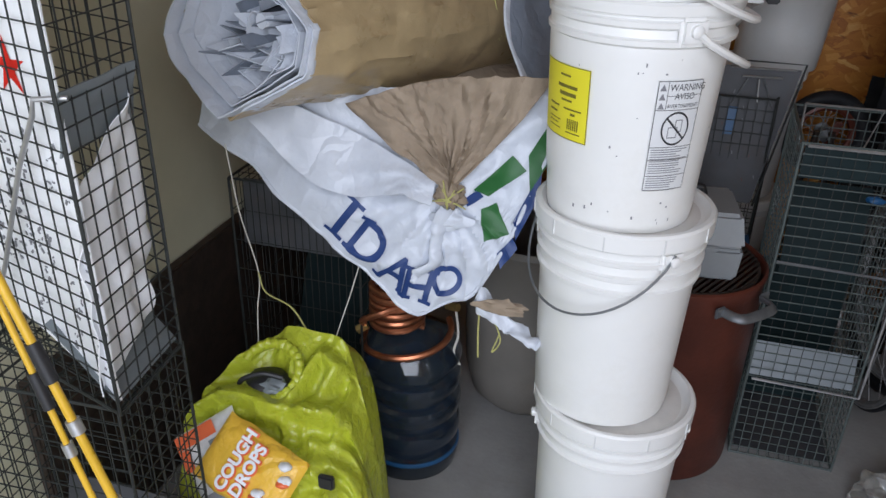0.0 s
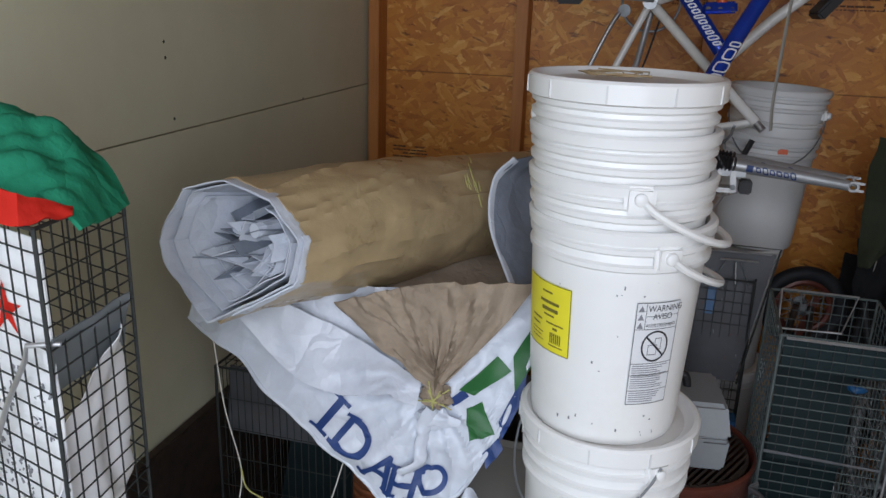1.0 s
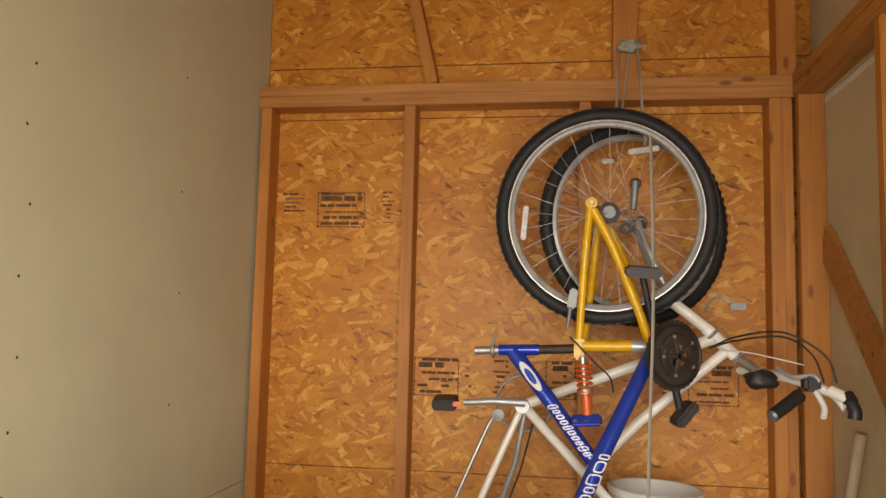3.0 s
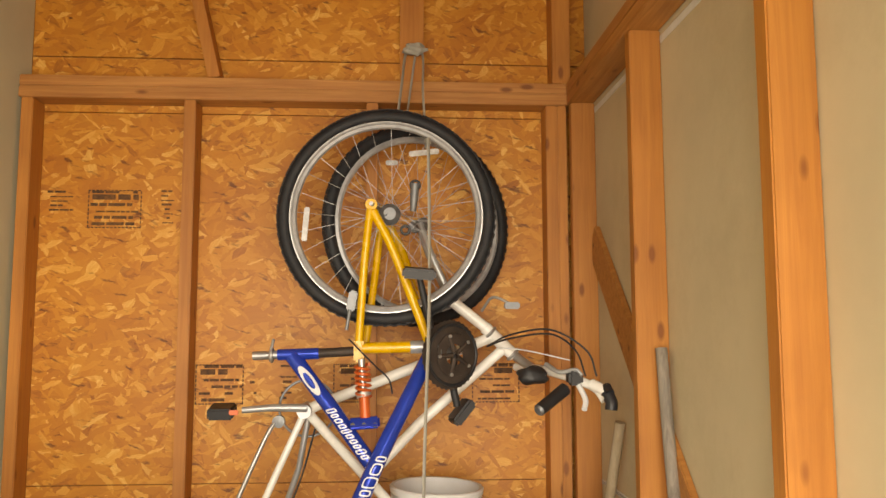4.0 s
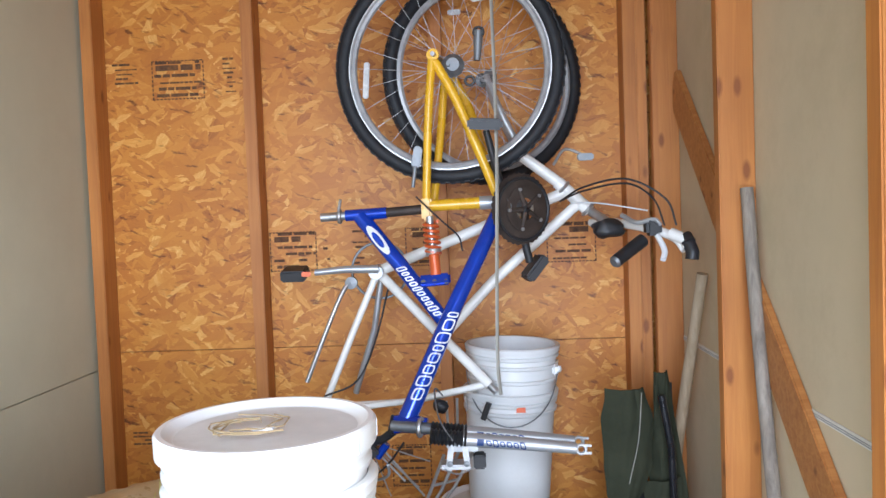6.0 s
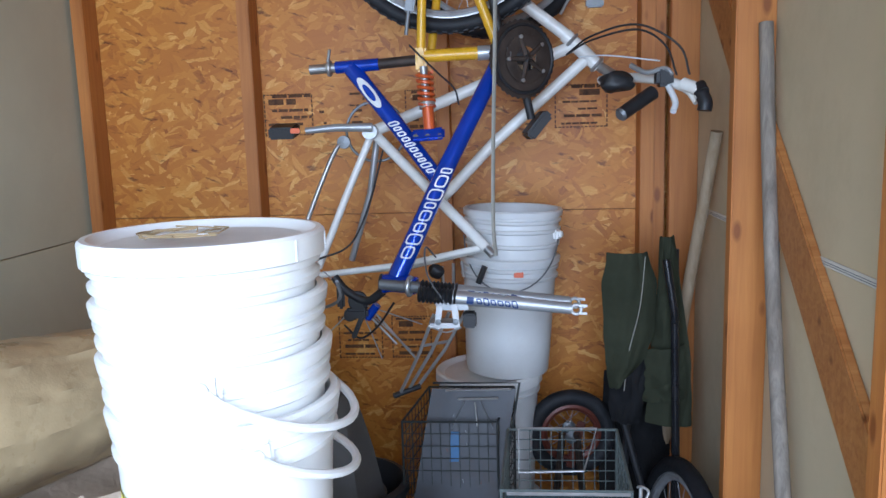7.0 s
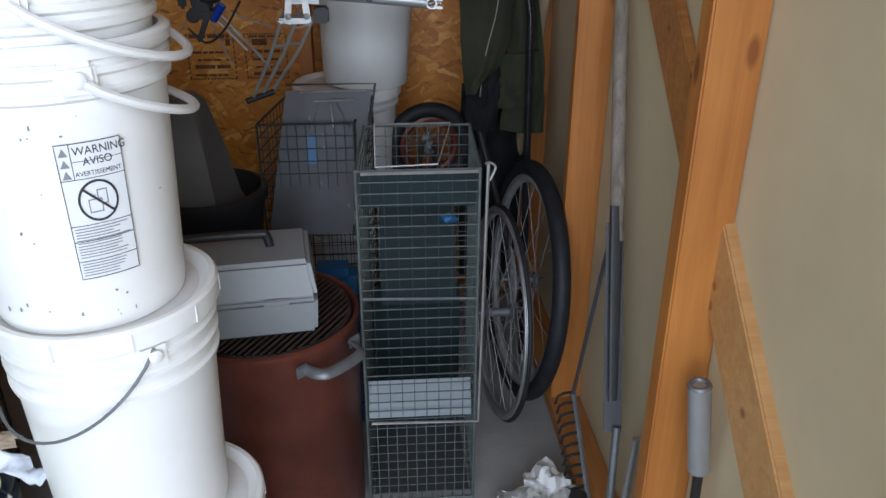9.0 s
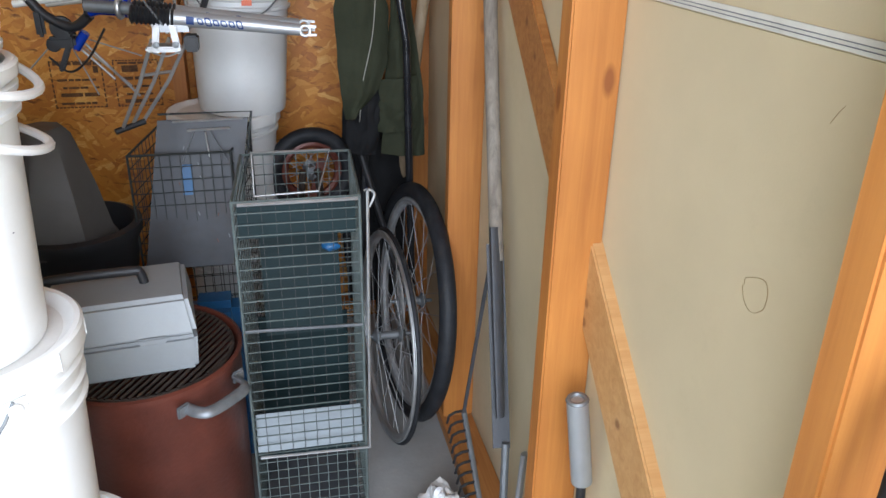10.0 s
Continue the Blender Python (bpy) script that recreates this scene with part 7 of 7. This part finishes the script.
wheels = thing("bicycle_wheel", "loose bicycle wheel with a silver rim, no tyre", "wheel", (1.11, 2.48, 0), "loose wheels")
wheel(wheels, (1.11, 2.48, 0.287), (1, 0.1, -0.05), 0.285, 0.006, 28, "rim", False, "thin black rim strip", STEEL)
big = thing("bicycle_wheel", "loose bicycle wheel with a fat black tyre", "wheel", (1.188, 2.585, 0), "loose wheels")
wb = wheel(big, (1.188, 2.585, 0.326), (1, 0.1, -0.1), 0.327, 0.022, 28, "rim", False, "worn black tyre")
part("spoke_guard", lathe(bmesh.new(), ((0.02, -0.002), (0.085, -0.002), (0.088, 0), (0.085, 0.002), (0.02, 0.002)), (1.155, 2.585, 0.33), 32, pose(0, 0, 0, 0, 90, 0)), REFLECTOR, wb, "clear plastic spoke guard")

cart = thing("cart_wheel", "small spoked wheel with a black tyre on a rusted stand", "wheel", (0.945, 2.9, 0))
wheel(cart, (0.952, 2.90, 0.612), (0.1, -1, 0), 0.128, 0.022, 20, "rim", False, "black rubber tyre", RUST)
part("fender_bracket", box(bmesh.new(), (-0.012, -0.004, -0.09), (0.012, 0.004, 0.05), 0.003, pose(0.968, 2.865, 0.61, 0, 14, 0)), RUST, cart, "rusted steel bracket")
for dx in (-0.02, 0.02):
    rod("stand_bar", [(0.945 + dx, 2.85, 0.63), (0.945 + dx * 2.5, 2.87, 0.3), (0.945 + dx * 3, 2.89, 0.0)], 0.010, RUST_DARK, cart, "", 8)

chair = thing("camp_chair", "folded olive canvas camp chair standing against the wall", "camp chair", (1.15, 2.79, 0))


SEAT_L = ((1.035, 1.158), (1.022, 1.080), (1.026, 0.955), (1.034, 0.860), (1.045, 0.800))
SEAT_R = ((1.130, 1.158), (1.155, 1.082), (1.152, 0.955), (1.130, 0.885), (1.068, 0.815))
BACK_L = ((1.178, 1.190), (1.168, 1.045), (1.155, 0.865), (1.143, 0.690))
BACK_R = ((1.205, 1.193), (1.228, 1.045), (1.258, 0.845), (1.260, 0.680))
POCKET_L = ((1.135, 0.900), (1.134, 0.830), (1.132, 0.760))
POCKET_R = ((1.230, 0.912), (1.232, 0.830), (1.230, 0.765))
DARK_L = ((1.038, 0.875), (1.044, 0.780), (1.050, 0.700))
DARK_R = ((1.142, 0.895), (1.136, 0.780), (1.120, 0.690))


def hang_cloth(left, right, y, puff, seed, nx=18, nz=30):
    """Canvas hung between two edge lines of (x, z) places, puffed towards the door."""
    n = len(left) - 1
    left = [(k / n, p) for k, p in enumerate(left)]
    right = [(k / n, p) for k, p in enumerate(right)]

    def fn(a, b):
        p, q = poly(left, b), poly(right, b)
        crease = 0.012 * noise.noise(Vector((a * 3, b * 3, seed))) - 0.012 * abs(noise.noise(Vector((a * 4 + b * 2, b * 3, seed + 5))))
        return Vector((p[0] + (q[0] - p[0]) * a + 0.004 * noise.noise(Vector((b * 6, seed, a))), y - puff * math.sin(math.pi * a) + crease, p[1] + (q[1] - p[1]) * a))
    return sheet(bmesh.new(), fn, nx, nz, 0.005)


part("seat_cloth", hang_cloth(SEAT_L, SEAT_R, 2.745, 0.022, 1), OLIVE, chair)
part("back_cloth", hang_cloth(BACK_L, BACK_R, 2.79, 0.02, 2), OLIVE, chair)
part("lower_cloth", hang_cloth(POCKET_L, POCKET_R, 2.757, 0.02, 3), OLIVE, chair)
part("side_pocket", hang_cloth(DARK_L, DARK_R, 2.775, 0.015, 4), DARK_CLOTH, chair, "black inner cloth")
part("foot_bag", hang_cloth(((1.055, 0.78), (1.035, 0.55), (1.05, 0.16)), ((1.225, 0.78), (1.24, 0.55), (1.225, 0.16)), 2.955, 0.03, 6), DARK_CLOTH, chair, "black folded foot cloth")
rod("seam", smooth_line([(1.125, 2.716, 1.15), (1.112, 2.712, 1.02), (1.085, 2.714, 0.90), (1.075, 2.718, 0.80)]), 0.0012, STRAP, chair, "", 5)
rod("frame_tube", [(1.178, 2.725, 1.14), (1.20, 2.72, 1.0), (1.222, 2.72, 0.0)], 0.0105, BLACK_GLOSS, chair, "glossy black steel tube", 12)
for p, q in (((1.222, 2.83, 1.15), (1.24, 2.85, 0.0)), ((1.12, 2.82, 1.08), (1.07, 2.85, 0.0)), ((1.066, 2.79, 0.757), (1.195, 2.745, 0.27))):
    rod("frame_tube", [p, q], 0.0095, BLACK, chair, "black steel tube", 12)

hoe = thing("hoe_handle", "smooth tan wooden tool handle leaning in the corner", "tool", (1.18, 3.06, 0))
rod("shaft", [(1.307, 2.775, 1.455), (1.262, 2.89, 0.98), (1.18, 3.06, 0.0)], 0.0155, TAN_WOOD, hoe, "", 14, 0.017)

rake = thing("garden_rake", "old garden rake with a weathered grey handle against a stud", "rake", (1.26, 2.0, 0))
rod("handle", smooth_line([(1.305, 2.412, 1.672), (1.303, 2.36, 1.40), (1.298, 2.27, 1.05), (1.285, 2.12, 0.655)], 5), 0.0145, GREY_WOOD, rake, "", 14, 0.015)
rod("socket", [(1.287, 2.145, 0.72), (1.276, 2.05, 0.50), (1.268, 1.985, 0.36)], 0.022, GALV, rake, "grey steel socket", 10, 0.014, 0.55)
plate(rake, "side_bar", (1.303, 2.135, 0.685), (-0.036, 0.006, 0.0), (-0.012, -0.16, -0.40), GALV, "grey flat steel bar", 0.004)
plate(rake, "side_bar", (1.288, 2.15, 0.66), (-0.008, 0.0, 0.0), (-0.03, 0.075, -0.46), GALV, "grey flat steel bar", 0.004)
rod("shank", [(1.28, 1.975, 0.30), (1.268, 1.93, 0.12), (1.26, 1.905, 0.0)], 0.009, DULL_STEEL, rake, "", 8)
rod("rake_bar", [(1.256, 2.235, 0.20), (1.252, 1.97, 0.02)], 0.007, DULL_STEEL, rake, "", 8)
for k in range(14):
    s = k / 13
    b = Vector((1.256, 2.235, 0.20)).lerp(Vector((1.252, 1.97, 0.02)), s)
    rod("tine", [b, b + Vector((-0.024, -0.008, 0.004)), b + Vector((-0.038, -0.006, -0.006)), b + Vector((-0.042, -0.004, -0.028 if b.z > 0.03 else -0.012))], 0.0034, BLACK, rake, "", 6)

pipe = thing("pump_handle", "dull silver cylinder on a thin black rod leaning on a stud", "tool", (1.32, 1.66, 0))
rod("cylinder", [(1.281, 1.648, 0.635), (1.302, 1.645, 0.475)], 0.0175, SILVER, pipe, "", 20)
part("end_cap", torus((1.281, 1.648, 0.635), (-0.14, 0, 1), 0.014, 0.0045, 20, 6), DULL_STEEL, pipe)
rod("thin_rod", [(1.302, 1.645, 0.475), (1.315, 1.64, 0.0)], 0.008, BLACK, pipe, "", 10)

film_bag = thing("plastic_bag", "crumpled clear plastic bag on the concrete", "bag", (1.13, 2.02, 0))
part("film", lump((1.135, 2.0, 0.035), (0.085, 0.07, 0.05), 3, 0.6, 2.5, 4, 0.6), CLEAR_BAG, film_bag)
part("film", lump((1.165, 2.06, 0.05), (0.05, 0.05, 0.055), 9, 0.6, 2.5, 4, 0.8), PACK_WHITE, film_bag, "cloudy crumpled film")
dumb = thing("black_weight", "small black rubber weight beside a rake", "weight", (1.20, 1.98, 0))
rod("bar", [(1.205, 1.96, 0.04), (1.225, 2.04, 0.05)], 0.03, BLACK, dumb, "", 16, 0.034)
hose = thing("black_pole", "black tube leaning on the last stud", "tube", (1.26, 0.98, 0))
rod("tube", [(1.225, 1.02, 0.88), (1.268, 1.06, 1.04)], 0.018, BLACK, hose, "", 14)
rod("tube", [(1.225, 1.02, 0.88), (1.05, 0.88, 0.0)], 0.018, BLACK, hose, "", 14)
chisel = thing("steel_bar", "short grey steel bar leaning by a stud", "bar", (1.27, 1.88, 0))
rod("bar", [(1.295, 1.90, 0.33), (1.255, 1.84, 0.0)], 0.012, SILVER, chisel, "", 8, None, 0.5)
